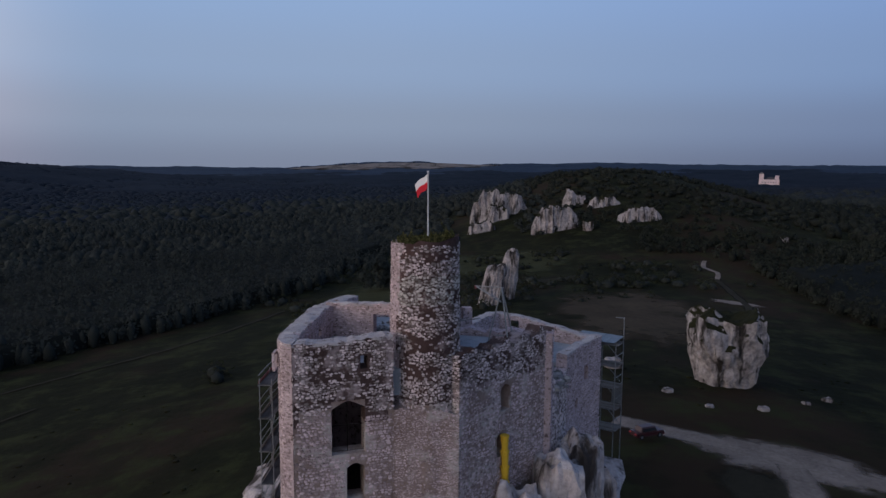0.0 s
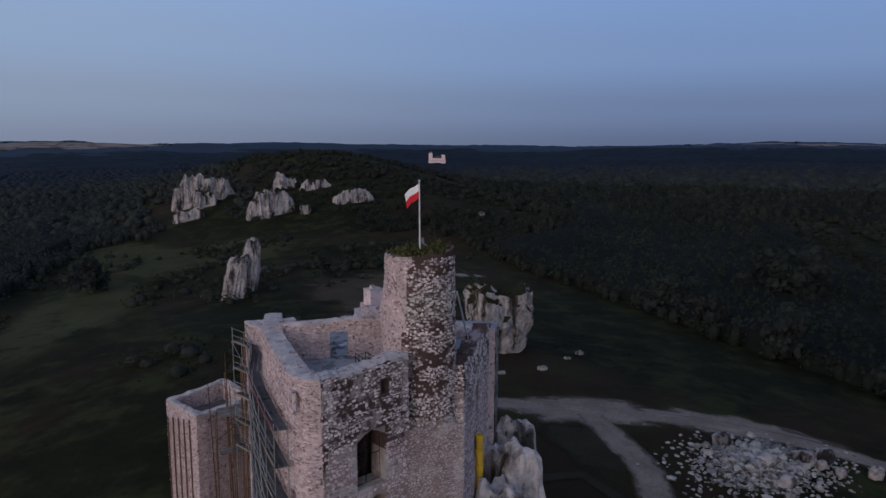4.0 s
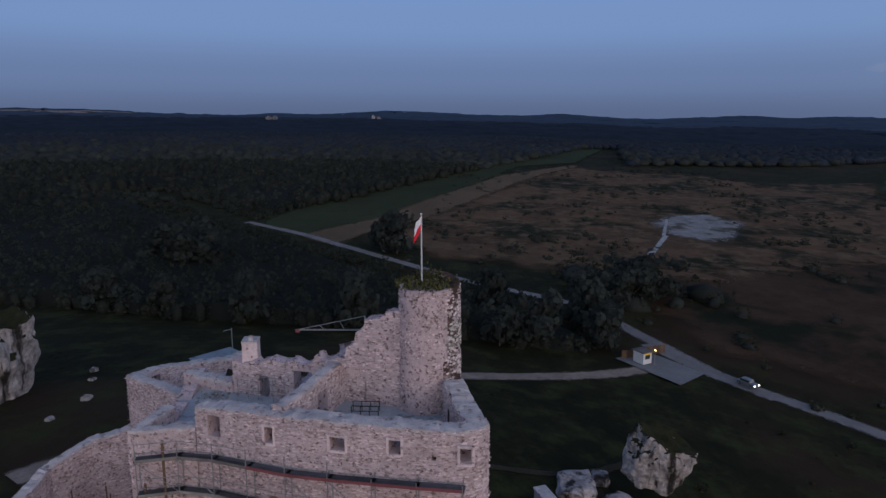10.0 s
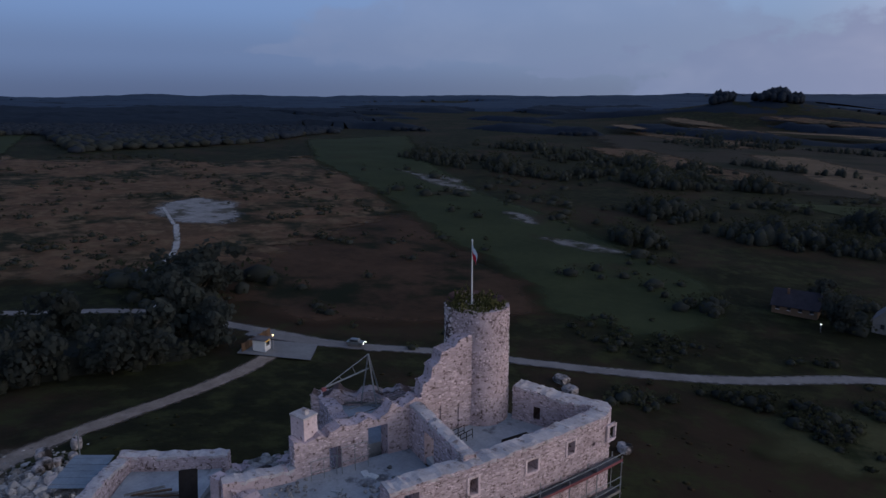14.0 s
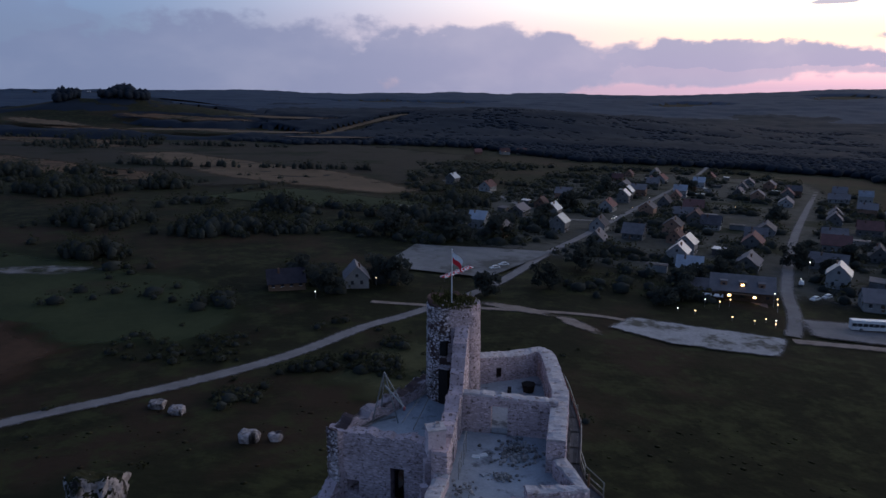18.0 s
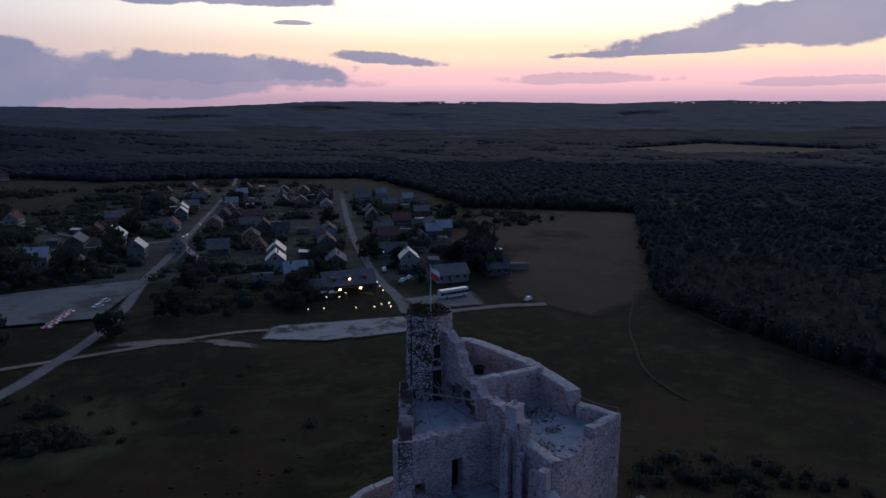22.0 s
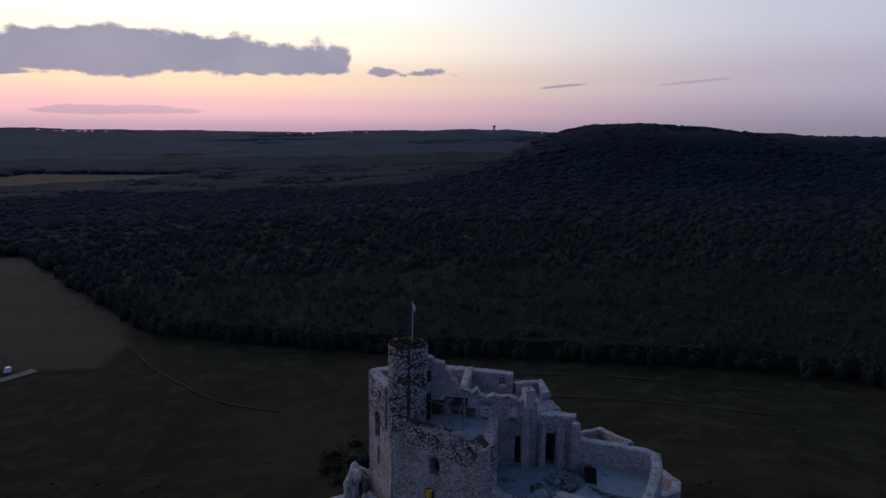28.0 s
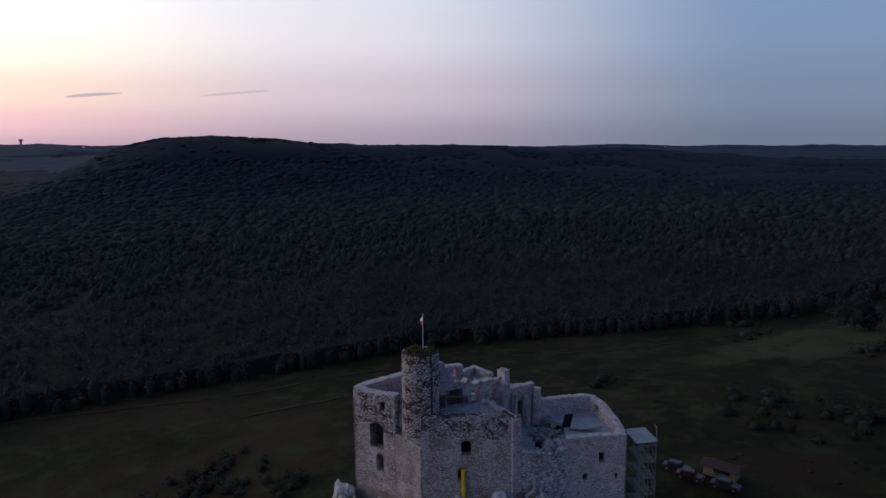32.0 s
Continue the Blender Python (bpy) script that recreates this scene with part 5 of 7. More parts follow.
    for _ in range(2):
        deep = [deep[i * n + k] and deep[i * n + (k + 1) % n] and deep[i * n + k - 1 if k else i * n + n - 1] and deep[min(i + 1, len(rings) - 1) * n + k] and deep[max(i - 1, 0) * n + k] for i in range(len(rings)) for k in range(n)]
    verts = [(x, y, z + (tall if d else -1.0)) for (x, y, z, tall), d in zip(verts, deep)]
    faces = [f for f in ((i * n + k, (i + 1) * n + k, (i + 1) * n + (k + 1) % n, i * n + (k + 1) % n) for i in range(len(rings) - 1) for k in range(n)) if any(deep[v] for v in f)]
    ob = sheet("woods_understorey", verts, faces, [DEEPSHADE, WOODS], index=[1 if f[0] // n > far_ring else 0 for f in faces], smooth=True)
    tagged(ob, "closed fill sheet between the crowns, dark as their shade", "woods", kind="stuff")
    # beyond them the canopy is one bumpy sheet
    rings, r = [], 960.0
    while r < 4650:
        rings.append(r)
        r *= 1.0125
    n = 840
    verts, faces, tall = [], [], []
    for r in rings:
        for k in range(n):
            a = 2 * math.pi * k / n
            x, y = 10 + r * math.cos(a), 70 + r * math.sin(a)
            bump = 11 * smooth_step(950, 1040, r) - 2 + 5 * noise.noise((x * 0.012, y * 0.012, 1)) + 2.6 * noise.noise((x * 0.05, y * 0.05, 6)) + rg.uniform(-1, 1) * 1.1
            gap = noise.noise((x * 0.0016, y * 0.0016, 7)) + 0.5 * noise.noise((x * 0.005, y * 0.005, 17))
            tall.append((r > 1150 or not inside(x, y, OPEN)) and (gap < 0.36 or r < 2600) and not thinned(x, y, r))
            if r < 1650 and x <= 120 and y <= 1500:
                bump *= 0.8
            if scattered(x, y, r):
                bump *= smooth_step(0.10, 0.32, belt(x, y)) ** 0.7
            verts.append((x, y, ground_z(x, y) + (bump if tall[-1] else -1.5)))
    index = []
    for i in range(len(rings) - 1):
        for k in range(n):
            f = (i * n + k, (i + 1) * n + k, (i + 1) * n + (k + 1) % n, i * n + (k + 1) % n)
            if sum(tall[v] for v in f) >= 2:
                faces.append(f)
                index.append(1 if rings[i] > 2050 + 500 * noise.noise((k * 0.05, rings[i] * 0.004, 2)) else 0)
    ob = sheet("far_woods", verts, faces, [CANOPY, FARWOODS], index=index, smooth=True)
    tagged(ob, "endless dark forest canopy reaching the horizon", "woods", kind="stuff")
    # hedges and bushes of the open land
    spots, herbs = [], []
    def some(poly_box, count, low, high, where=None):
        x0, x1, y0, y1 = poly_box
        for _ in range(count):
            x, y = rg.uniform(x0, x1), rg.uniform(y0, y1)
            if noise.noise((x * 0.02, y * 0.02, 12)) < -0.05 or not inside(x, y, OPEN) or math.hypot(x - 5, y - 52) < 24:
                continue
            if where and not where(x, y):
                continue
            h = rg.uniform(low, high)
            (spots if high > 2.3 else herbs).append((x, y, ground_z(x, y) - 0.2 * h, h * rg.uniform(1.1, 2.2), h))
    def clear(x, y):
        return abs((x - 58.9) * 0.721 - (y + 44.4) * 0.693) > 8 and abs((x - 20) * 0.83 - (y + 92) * 0.56) > 7

    some((180, 560, -130, 80), 900, 0.8, 3.4, lambda x, y: not inside(x, y, [(240, -66), (310, -66), (310, -22), (240, -22)]))
    some((90, 240, -130, 20), 90, 1.0, 3.5)
    some((150, 190, -20, 20), 26, 5.0, 9.0)
    some((100, 400, -480, -150), 260, 2.0, 7.0)
    some((-40, 100, -95, 30), 50, 0.8, 2.6, lambda x, y: abs(x + y * 0.86 - 22) > 12)
    some((-60, 70, 200, 300), 130, 1.2, 4.0)
    some((0, 60, -8, 26), 20, 0.8, 2.0)
    some((-48, 20, 120, 245), 190, 1.2, 4.2)
    some((-60, 10, 240, 330), 110, 1.5, 4.5)
    some((20, 105, 225, 300), 160, 1.5, 4.5)
    some((8, 46, -68, -34), 230, 1.4, 3.6, clear)
    some((45, 82, -82, -60), 70, 0.9, 2.6, clear)
    some((-84, -50, 26, 56), 60, 1.4, 3.4)
    some((10, 36, -40, -18), 60, 0.8, 2.4)
    some((8, 30, -100, -74), 50, 1.5, 4.0, clear)
    some((12, 70, -158, -118), 60, 3.0, 7.5, lambda x, y: math.hypot(x - 27, y + 136) > 8 and math.hypot(x - 50, y + 130) > 8)
    some((20, 120, -160, -95), 60, 2.0, 7.0, lambda x, y: y < -105 and x > 35)
    some((-40, 160, -330, -215), 240, 3.0, 9.0)
    some((-330, 20, -640, -215), 2100, 2.5, 8.5, lambda x, y: abs((x + 104) + (y + 295) * -0.55) > 9 and abs((x + 135) - (y + 158) * 0.58) > 9)
    some((-200, -20, -215, -105), 360, 2.0, 7.5, lambda x, y: y < -128 and abs((x + 135) - (y + 158) * 0.58) > 10)
    some((-60, -10, 100, 230), 60, 0.8, 2.4, lambda x, y: abs(x + 14 + (y - 165) * 0.14) < 8)
    # clumps of tall trees among the southern fields
    for cx, cy, rx, ry, count in ((385, -315, 110, 32, 300), (104, -236, 38, 24, 190), (133, -174, 13, 8, 45), (90, -300, 16, 12, 40), (255, -350, 50, 32, 230), (330, -420, 90, 24, 150), (470, -470, 90, 30, 150), (165, -247, 40, 16, 90), (410, -760, 80, 60, 160), (205, -390, 40, 16, 90), (57, -240, 24, 10, 60), (20, -280, 30, 14, 80), (-15, -340, 26, 14, 50), (-45, -262, 20, 10, 36), (300, -450, 60, 20, 110), (520, -900, 90, 30, 120), (425, -880, 70, 25, 90), (230, -540, 70, 9, 60), (110, -545, 60, 8, 50), (270, -800, 90, 12, 60)):
        for _ in range(count):
            a, f = rg.uniform(0, 6.28), rg.random() ** 0.5
            x, y, h = cx + rx * f * math.cos(a), cy + ry * f * math.sin(a), rg.uniform(7, 18) * (1.15 - 0.5 * f)
            lump = noise.noise((x * 0.035, y * 0.035, 41))
            if lump < -0.18:
                continue
            h *= 0.8 + 0.8 * lump
            spots.append((x, y, ground_z(x, y) - 0.15 * h, h * rg.uniform(0.6, 1.0), h))
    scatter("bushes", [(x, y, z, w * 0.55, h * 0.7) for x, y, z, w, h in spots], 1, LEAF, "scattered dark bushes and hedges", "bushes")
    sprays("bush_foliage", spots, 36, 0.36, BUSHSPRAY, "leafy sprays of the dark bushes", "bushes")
    sprays("herbs", herbs, 30, 0.3, SCRUB, "rough herbs and low scrub on the slope", "scrub")
    # low tussocks close below the castle
    tufts = []
    for _ in range(1300):
        x, y = rg.uniform(-70, 80), rg.uniform(-40, 150)
        if noise.noise((x * 0.03, y * 0.03, 31)) > 0.05 and math.hypot(x - 3, y - 52) > 20:
            h = rg.uniform(0.1, 0.3)
            tufts.append((x, y, ground_fine(x, y) - 0.1, h * rg.uniform(2, 5), h))
    scatter("grass_tussocks", tufts, 1, GRASS, "rough tussocks of dry grass", "grass")


build_woods()


def leafy_crown(seed, count=900):
    """A crown of many small bent leaf sprays in uneven clumps round its limbs."""
    rg = random.Random(seed)
    clumps = [(rg.gauss(0, 0.26), rg.gauss(0, 0.26), rg.uniform(0.28, 0.95), rg.uniform(0.14, 0.27)) for _ in range(20)]
    verts, faces = [], []
    for _ in range(count):
        cx, cy, cz, cr = rg.choice(clumps)
        d = Vector((rg.gauss(0, 1), rg.gauss(0, 1), rg.gauss(0, 0.8))).normalized()
        c = Vector((cx, cy, cz)) + d * cr * rg.uniform(0.6, 1.1)
        u = d.orthogonal().normalized()
        w = d.cross(u)
        a = rg.uniform(0, 6.28)
        u, w = u * math.cos(a) + w * math.sin(a), w * math.cos(a) - u * math.sin(a)
        s = rg.uniform(0.03, 0.065)
        o = len(verts)
        for p in (c - u * s - w * s, c + u * s - w * s * 0.6 + d * s * 0.5, c + u * s * 0.7 + w * s, c - u * s * 0.8 + w * s * 0.8 - d * s * 0.4):
            verts.append(tuple(p))
        faces.append((o, o + 1, o + 2, o + 3))
    return verts, faces


def tree(at, height, width, seed):
    root = thing("tree", (0, 0, 0), "dark leafy deciduous tree", "tree", "trees round the castle hill")
    bm = bmesh.new()
    add_tube(bm, (0, 0, -0.03), (0.01, 0, 0.45), 0.022, 0.013, 7)
    rg = random.Random(seed)
    for k in range(6):
        a = rg.uniform(0, 6.28)
        add_tube(bm, (0, 0, 0.22 + 0.04 * k), (0.25 * math.cos(a), 0.25 * math.sin(a), 0.5 + 0.06 * k), 0.009, 0.003, 5)
    part("trunk", bm, BARK, root)
    v, f = leafy_crown(seed)
    sheet("crown", v, f, SPRAY, root)
    root.scale = (width, width, height)
    root.location = at
    return root


TREES = [tree((0, 0, 0), 1, 1, 40 + k) for k in range(4)]
spots = [(-22, 247, 11, 11), (175, 149, 15, 17), (166, 140, 13, 15), (206, 81, 15, 13), (212, 86, 12, 11), (118, 140, 11, 10), (112, 122, 10, 9), (109, 98, 11, 9), (108, 74, 12, 10), (107, 52, 11, 9), (107, 32, 12, 10), (112, 16, 10, 9), (125, 20, 13, 11), (104, 40, 9, 8), (133, 44, 12, 10),
         (150, 5, 11, 12), (162, -2, 13, 14), (172, 4, 10, 11), (158, 12, 9, 10), (20, -146, 9, 9), (12, -140, 10, 9), (36, -128, 9, 8), (44, -138, 10, 9), (-18, -128, 8, 7), (-40, -140, 9, 8), (-60, -170, 11, 10), (-70, -196, 9, 8), (-8, -225, 13, 14), (-30, -228, 12, 13), (20, -232, 12, 12), (-112, -160, 9, 8),
         (-96, -150, 8, 7), (-150, -180, 10, 9), (-170, -130, 9, 9), (-180, -150, 11, 10), (-86, -330, 12, 11), (-130, -420, 13, 12), (-200, -440, 12, 12), (-60, -270, 12, 11),
         (-176, -131, 11, 12), (-184, -140, 12, 12), (-222, -176, 12, 13), (-212, -170, 10, 11), (-172, -119, 9, 9), (-156, -163, 8, 10), (-205, -213, 9, 10), (-270, -262, 12, 14), (-176, -152, 8, 9), (-200, -300, 10, 11), (-126, -188, 8, 8), (-167, -203, 8, 9), (-88, -140, 8, 8), (-184, -197, 8, 10), (-76, -122, 6, 7), (-84, -128, 7, 8)]
rg = random.Random(21)
for k, (x, y, h, w) in enumerate(spots):
    m = pose(x, y, ground_z(x, y) - 0.2, 0, 0, rg.uniform(0, 360)) @ Matrix.Diagonal((w, w, h, 1))
    if k < 4:
        TREES[k].location, TREES[k].rotation_euler, TREES[k].scale = m.translation, m.to_euler(), (w, w, h)
    else:
        t = copy_thing(TREES[k % 4], pose(0, 0, 0))
        t.location, t.rotation_euler, t.scale = m.translation, m.to_euler(), (w, w, h)


# ---- limestone rocks ----
def crag(at, size, seed, label, lean=0.0, level=4, group="limestone rocks", parent=None, name="limestone_rock", base=0.35, flat=0.9, square=4.0, turf=True, tip=0.0, split=0.17):
    """A weathered block with upright fissures, a flat turfed top and an undercut foot."""
    bm = bmesh.new()
    bmesh.ops.create_icosphere(bm, subdivisions=level, radius=1.0)
    for v in bm.verts:
        d = v.co.copy()
        k = max(abs(d.x), abs(d.y)) * 0.55 + math.hypot(d.x, d.y) * 0.45
        p = d / max(1e-6, (k ** square + abs(d.z) ** square) ** (1 / square))
        q = p * 1.3 + Vector((seed, seed * 0.7, 0))
        fissure = min(1.0, abs(noise.noise((q.x * 1.7, q.y * 1.7, q.z * 0.3))) * 5.0)
        n = 0.24 * noise.noise(q) + 0.13 * noise.noise(q * 2.7) + 0.05 * noise.noise(q * 6.5) + 0.018 * noise.noise(q * 15) - split * (1 - fissure) * (1.0 if p.z < 0.55 else 0.35)
        p *= 1 + n
        if p.z < 0:
            p.x *= 1 - base * min(1, -p.z) * 0.5
            p.y *= 1 - base * min(1, -p.z) * 0.5
        roof = flat + 0.34 * noise.noise((q.x * 1.1, q.y * 1.1, 5)) + 0.07 * noise.noise((q.x * 3.1, q.y * 3.1, 9))
        p.z = p.z if p.z < roof - 0.15 else roof - 0.15 + 0.3 * min(0.5, p.z - roof + 0.15)
        v.co = Vector((p.x * size[0] / 2 + lean * p.z, p.y * size[1] / 2, (p.z + 0.75) / 1.55 * size[2]))
    if tip:
        bmesh.ops.rotate(bm, verts=bm.verts, cent=(0, 0, size[2] / 2), matrix=Matrix.Rotation(radians(tip), 3, "X"))
    if parent is not None:
        bmesh.ops.translate(bm, verts=bm.verts, vec=at)
        return part(name, bm, WHITECLIFF, parent, label)
    bm.normal_update()
    if turf:
        for f in bm.faces:
            f.material_index = 1 if f.normal.z > 0.5 + 0.2 * noise.noise(f.calc_center_median() * 0.6) and f.calc_center_median().z > 0.55 * size[2] else 0
    ob = part(name, bm, [CLIFF, TURF], None)
    ob.location = at
    return tagged(ob, label, "rock", group)


def outcrop(x0, x1, y, high, thick, seed, label):
    """A jagged cliff: a row of fused upright ribs with a broken crest and turf on its ledges."""
    long = x1 - x0
    n, m = max(14, int(long / 0.7)), 18
    verts, faces, index = [], [], []
    base = min(ground_fine(x0, y), ground_fine(x1, y)) - 2.5
    for i in range(n + 1):
        u = i / n
        x = x0 + long * u
        ends = min(1.0, 4.5 * min(u, 1 - u)) ** 0.6
        crest = (0.88 + 0.34 * noise.noise((x * 0.08, seed, 1)) + 0.10 * noise.noise((x * 0.4, seed, 2)) + 0.07 * noise.noise((x * 1.3, seed, 3))) * (0.35 + 0.65 * ends)
        for j in range(m + 1):
            f = j / m
            a = math.pi * f
            side = math.cos(a)
            up = min(1.0, math.sin(a) * 1.25)
            z = base + (high + 2.5) * crest * up
            rib = 0.30 * noise.noise((x * 0.33, seed + side * 2, z * 0.06)) - 0.22 * (1 - min(1.0, 5 * abs(noise.noise((x * 0.28, seed + 7, z * 0.05)))))
            d = thick * 0.5 * (side * (1.15 - 0.35 * up) + (rib if side < 0 else -rib) * 1.2) * (0.5 + 0.5 * ends)
            d += 0.05 * thick * noise.noise((x * 0.9, z * 0.9, seed))
            verts.append((x + 0.8 * noise.noise((z * 0.3, seed, u * 5)), y - d, z + 0.04 * high * noise.noise((x * 0.8, z * 0.7, seed + 3))))
    for i in range(n):
        for j in range(m):
            a = i * (m + 1) + j
            faces.append((a, a + 1, a + m + 2, a + m + 1))
    faces += [tuple(range(m + 1)), tuple(range(n * (m + 1) + m, n * (m + 1) - 1, -1))]
    ob = sheet("limestone_outcrop", verts, faces, [CLIFF, TURF])
    for f in ob.data.polygons:
        f.material_index = 1 if abs(f.normal.z) > 0.62 + 0.5 * noise.noise(Vector(f.center) * 0.16) else 0
    return tagged(ob, label, "rock", "limestone outcrops on the hill")


def on_ground(x, y, sink=0.5):
    return (x, y, ground_fine(x, y) - sink)


crag(on_ground(48.3, 113.5, 0.6), (11.6, 9.6, 12.3), 3.1, "big white limestone boulder, grassy on top", level=5, base=0.75, square=4.5, split=0.09)
crag((41.2, 18.6, 11.6), (5.6, 7.4, 5.6), 8.3, "undercut white limestone boulder, turf on top", level=5, base=0.3, square=7.0, tip=27, split=0.06)
blot("bare_ground", 36.5, 24.5, 7, 4, 20, WORN, "reddish earth bank beside the boulder", "ground", 0.2)
crag(on_ground(14.8, 200, 1), (6.2, 5, 11.5), 5.2, "leaning pillar of pale limestone in the meadow", 1.4, base=-0.3, flat=1.1, turf=False)
crag(on_ground(20.5, 209, 1), (5.4, 5, 14.5), 6.4, "dark-stained limestone pillar in the meadow", 0.8, flat=1.1, turf=False)
for x0, x1, y, high, thick, seed in ((16, 50, 398, 19, 12, 3.3), (24, 38, 388, 12, 8, 8.1), (44, 68, 341, 15, 10, 5.9), (66, 82, 382, 10, 7, 12.4), (78, 96, 371, 7, 7, 17.2), (86, 108, 338, 8, 6, 23.7), (13, 29, 367, 9, 7, 31.5)):
    outcrop(x0, x1, y, high, thick, seed, "jagged pale limestone outcrop among scrub on the hill")
for x, y, w, h, s in ((70, 330, 5, 5, 15.8), (150, 300, 3, 3, 16.9)):
    crag(on_ground(x, y, 1.0), (w, w, h), s, "pale limestone outcrop among scrub on the hill", flat=1.3)
for x, y, w, h, s in ((37.5, 23.5, 4.0, 2.2, 21.0), (40.0, 28.5, 6.0, 2.2, 22.9), (44.5, 25.0, 3.0, 1.4, 23.4), (50.5, -31.5, 3.2, 1.7, 23.1), (55.5, -34.5, 3.4, 1.7, 24.7), (33, -18, 3.6, 2.2, 25.2), (28.5, -19, 2.6, 1.6, 26.6), (24, 30, 5, 3.0, 27.5), (29, 34, 4, 2.0, 28.8), (62, 107, 1.6, 0.9, 29.1), (36, 106, 1.7, 0.9, 30.2), (57, 104, 1.3, 0.7, 31.2), (40, 99, 1.3, 0.7, 32.7), (31, 121, 3.0, 2.0, 33.4), (-22, 56, 6, 5, 34.2), (-25, 66, 4, 3, 35.6), (-28, 60, 5, 5, 36.1), (48, 99, 1.6, 0.9, 37.7)):
    crag(on_ground(x, y, 0.3), (w, w * 0.8, h), s, "weathered limestone boulder in the grass", level=3, turf=False, split=0.08)

# the crag under the castle
for k, (x, y, z, w, d, h) in enumerate(((0, 44, 11, 22, 18, 14), (4, 57, 11, 22, 20, 14), (-9, 62, 11, 18, 16, 11), (5.4, 42.6, 20, 3.6, 3.4, 9.6), (8.4, 45.6, 20, 3.6, 4.2, 10.6), (10.6, 48.8, 20, 3.2, 3.8, 10.8), (7.0, 43.0, 19, 3.4, 3.6, 8.6), (12.0, 51.5, 19, 3.4, 3.6, 8.2), (-8.6, 36.4, 19, 4.4, 3.0, 9.4), (-3, 37.6, 19, 4, 3, 9.0), (-14, 52, 12, 8, 10, 8))):
    crag((x, y, z), (w, d, h), 50 + 3.3 * k, "white fissured rock of the castle crag", parent=castle, name="crag", level=4, base=0.1, flat=0.9)

# heap of quarried stone beside the track
rg = random.Random(5)
heap = []
for _ in range(2300):
    x, y = 54 + rg.gauss(0, 5.2), 60 + rg.gauss(0, 3.2)
    w = rg.uniform(0.15, 0.6) * (2.4 if rg.random() < 0.06 else 1)
    heap.append((x, y, ground_fine(x, y) - 0.1 + 0.9 * math.exp(-((x - 54) / 6) ** 2 - ((y - 60) / 4) ** 2), w, w * rg.uniform(0.35, 0.75)))
ob = scatter("stone_heap", heap, 1, RUBBLE, "heap of broken white limestone beside the track", "stones", 9, 1.9, False)
for k in range(12):
    x, y = 57 + rg.gauss(0, 4.5), 58.5 + rg.gauss(0, 2.5)
    w = rg.uniform(1.4, 2.8)
    crag(on_ground(x, y, 0.1), (w, w * 0.8, w * 0.8), 80 + k * 1.7, "loose limestone block by the stone heap", level=2, group="blocks by the stone heap", turf=False)

stub = thing("wall_remnant", on_ground(33.9, 32.2, 0.0), "low pale flat-topped wall remnant in the grass", "wall")
box("masonry", on_ground(33.9, 32.2, 0.6), (5.2, 1.6, 2.4), MORTAR, stub, rz=25, taper=0.93, bevel=0.12)
box("coping", (33.9, 32.2, ground_fine(33.9, 32.2) + 1.8), (5.2, 1.7, 0.16), CAP, stub, rz=25, bevel=0.05)


# ---- details of the castle ----
chimney = box("chimney", (0.72, 53.75, 40.0), (1.15, 1.0, 1.75), PALE, castle, rz=12, label="square pale stone chimney stack", taper=0.97)
box("chimney_cap", (0.72, 53.75, 41.75), (1.2, 1.05, 0.1), CAP, chimney, rz=12)
box("chimney_pot", (0.6, 53.7, 41.85), (0.35, 0.3, 0.28), CAP, chimney, rz=12, taper=0.7)
for (x, y, w, d, z0, z1, rz) in ((1.75, 56.9, 0.7, 0.9, 33.5, 38.0, 14), (1.45, 55.1, 0.55, 0.6, 33.5, 38.6, 14), (1.25, 53.4, 0.5, 0.8, 33.5, 39.3, 10), (2.35, 58.2, 0.9, 0.8, 33.5, 38.9, 14)):
    box("buttress", (x, y, z0), (w, d, z1 - z0), MORTAR, castle, rz=rz, label="tapering pale stone buttress", taper=0.85)


def lattice(name, corner, along, width, z0, z1, bars, rows, parent, label):
    """A grille set in a window opening."""
    c, a = Vector(corner), Vector(along).normalized()
    frame_ob = thing_part(name, parent, label)
    for k in range(bars + 1):
        q = c + a * (width * k / bars)
        tube("bar", (q.x, q.y, z0), (q.x, q.y, z1), 0.025, DARK, frame_ob)
    for k in range(rows + 1):
        z = z0 + (z1 - z0) * k / rows
        p, q = c, c + a * width
        tube("bar", (p.x, p.y, z), (q.x, q.y, z), 0.025, DARK, frame_ob)


def thing_part(name, parent, label):
    """A thin frame mesh that other bars hang under."""
    bm = bmesh.new()
    add_box(bm, (parent[0][0], parent[0][1], parent[1]), (0.06, 0.06, 0.06))
    return part(name, bm, DARK, parent[2], label)


d = Vector((6.7, 2.1, 0)).normalized()
p = Vector((-9.3, 37.4, 0)) + d * 3.4 + Vector((-d.y, d.x, 0)) * 0.5
lattice("window_grille", p, d, 1.95, 34.2, 37.35, 2, 2, ((p.x, p.y), 34.2, castle), "dark iron window grille")


def opening_trim(pts, side, s0, s1, za, zb, parent):
    """A pale stone surround standing a little proud of the wall."""
    line = Line(pts, side)
    bm = bmesh.new()
    for a, b, z, h in ((s0 - 0.13, s0 - 0.01, za - 0.1, zb - za + 0.25), (s1 + 0.01, s1 + 0.13, za - 0.1, zb - za + 0.25), (s0, s1, zb + 0.01, 0.15), (s0, s1, za - 0.14, 0.12)):
        q = line.at((a + b) / 2, 0.0)
        i, f = line.seat((a + b) / 2)
        n = line.n[i].lerp(line.n[i + 1], f)
        add_box(bm, (q.x, q.y, z), (b - a, 0.15, h), rz=math.degrees(math.atan2(n.y, n.x)) - 90)
    part("window_surround", bm, PALE, parent, "pale dressed stone window surround")


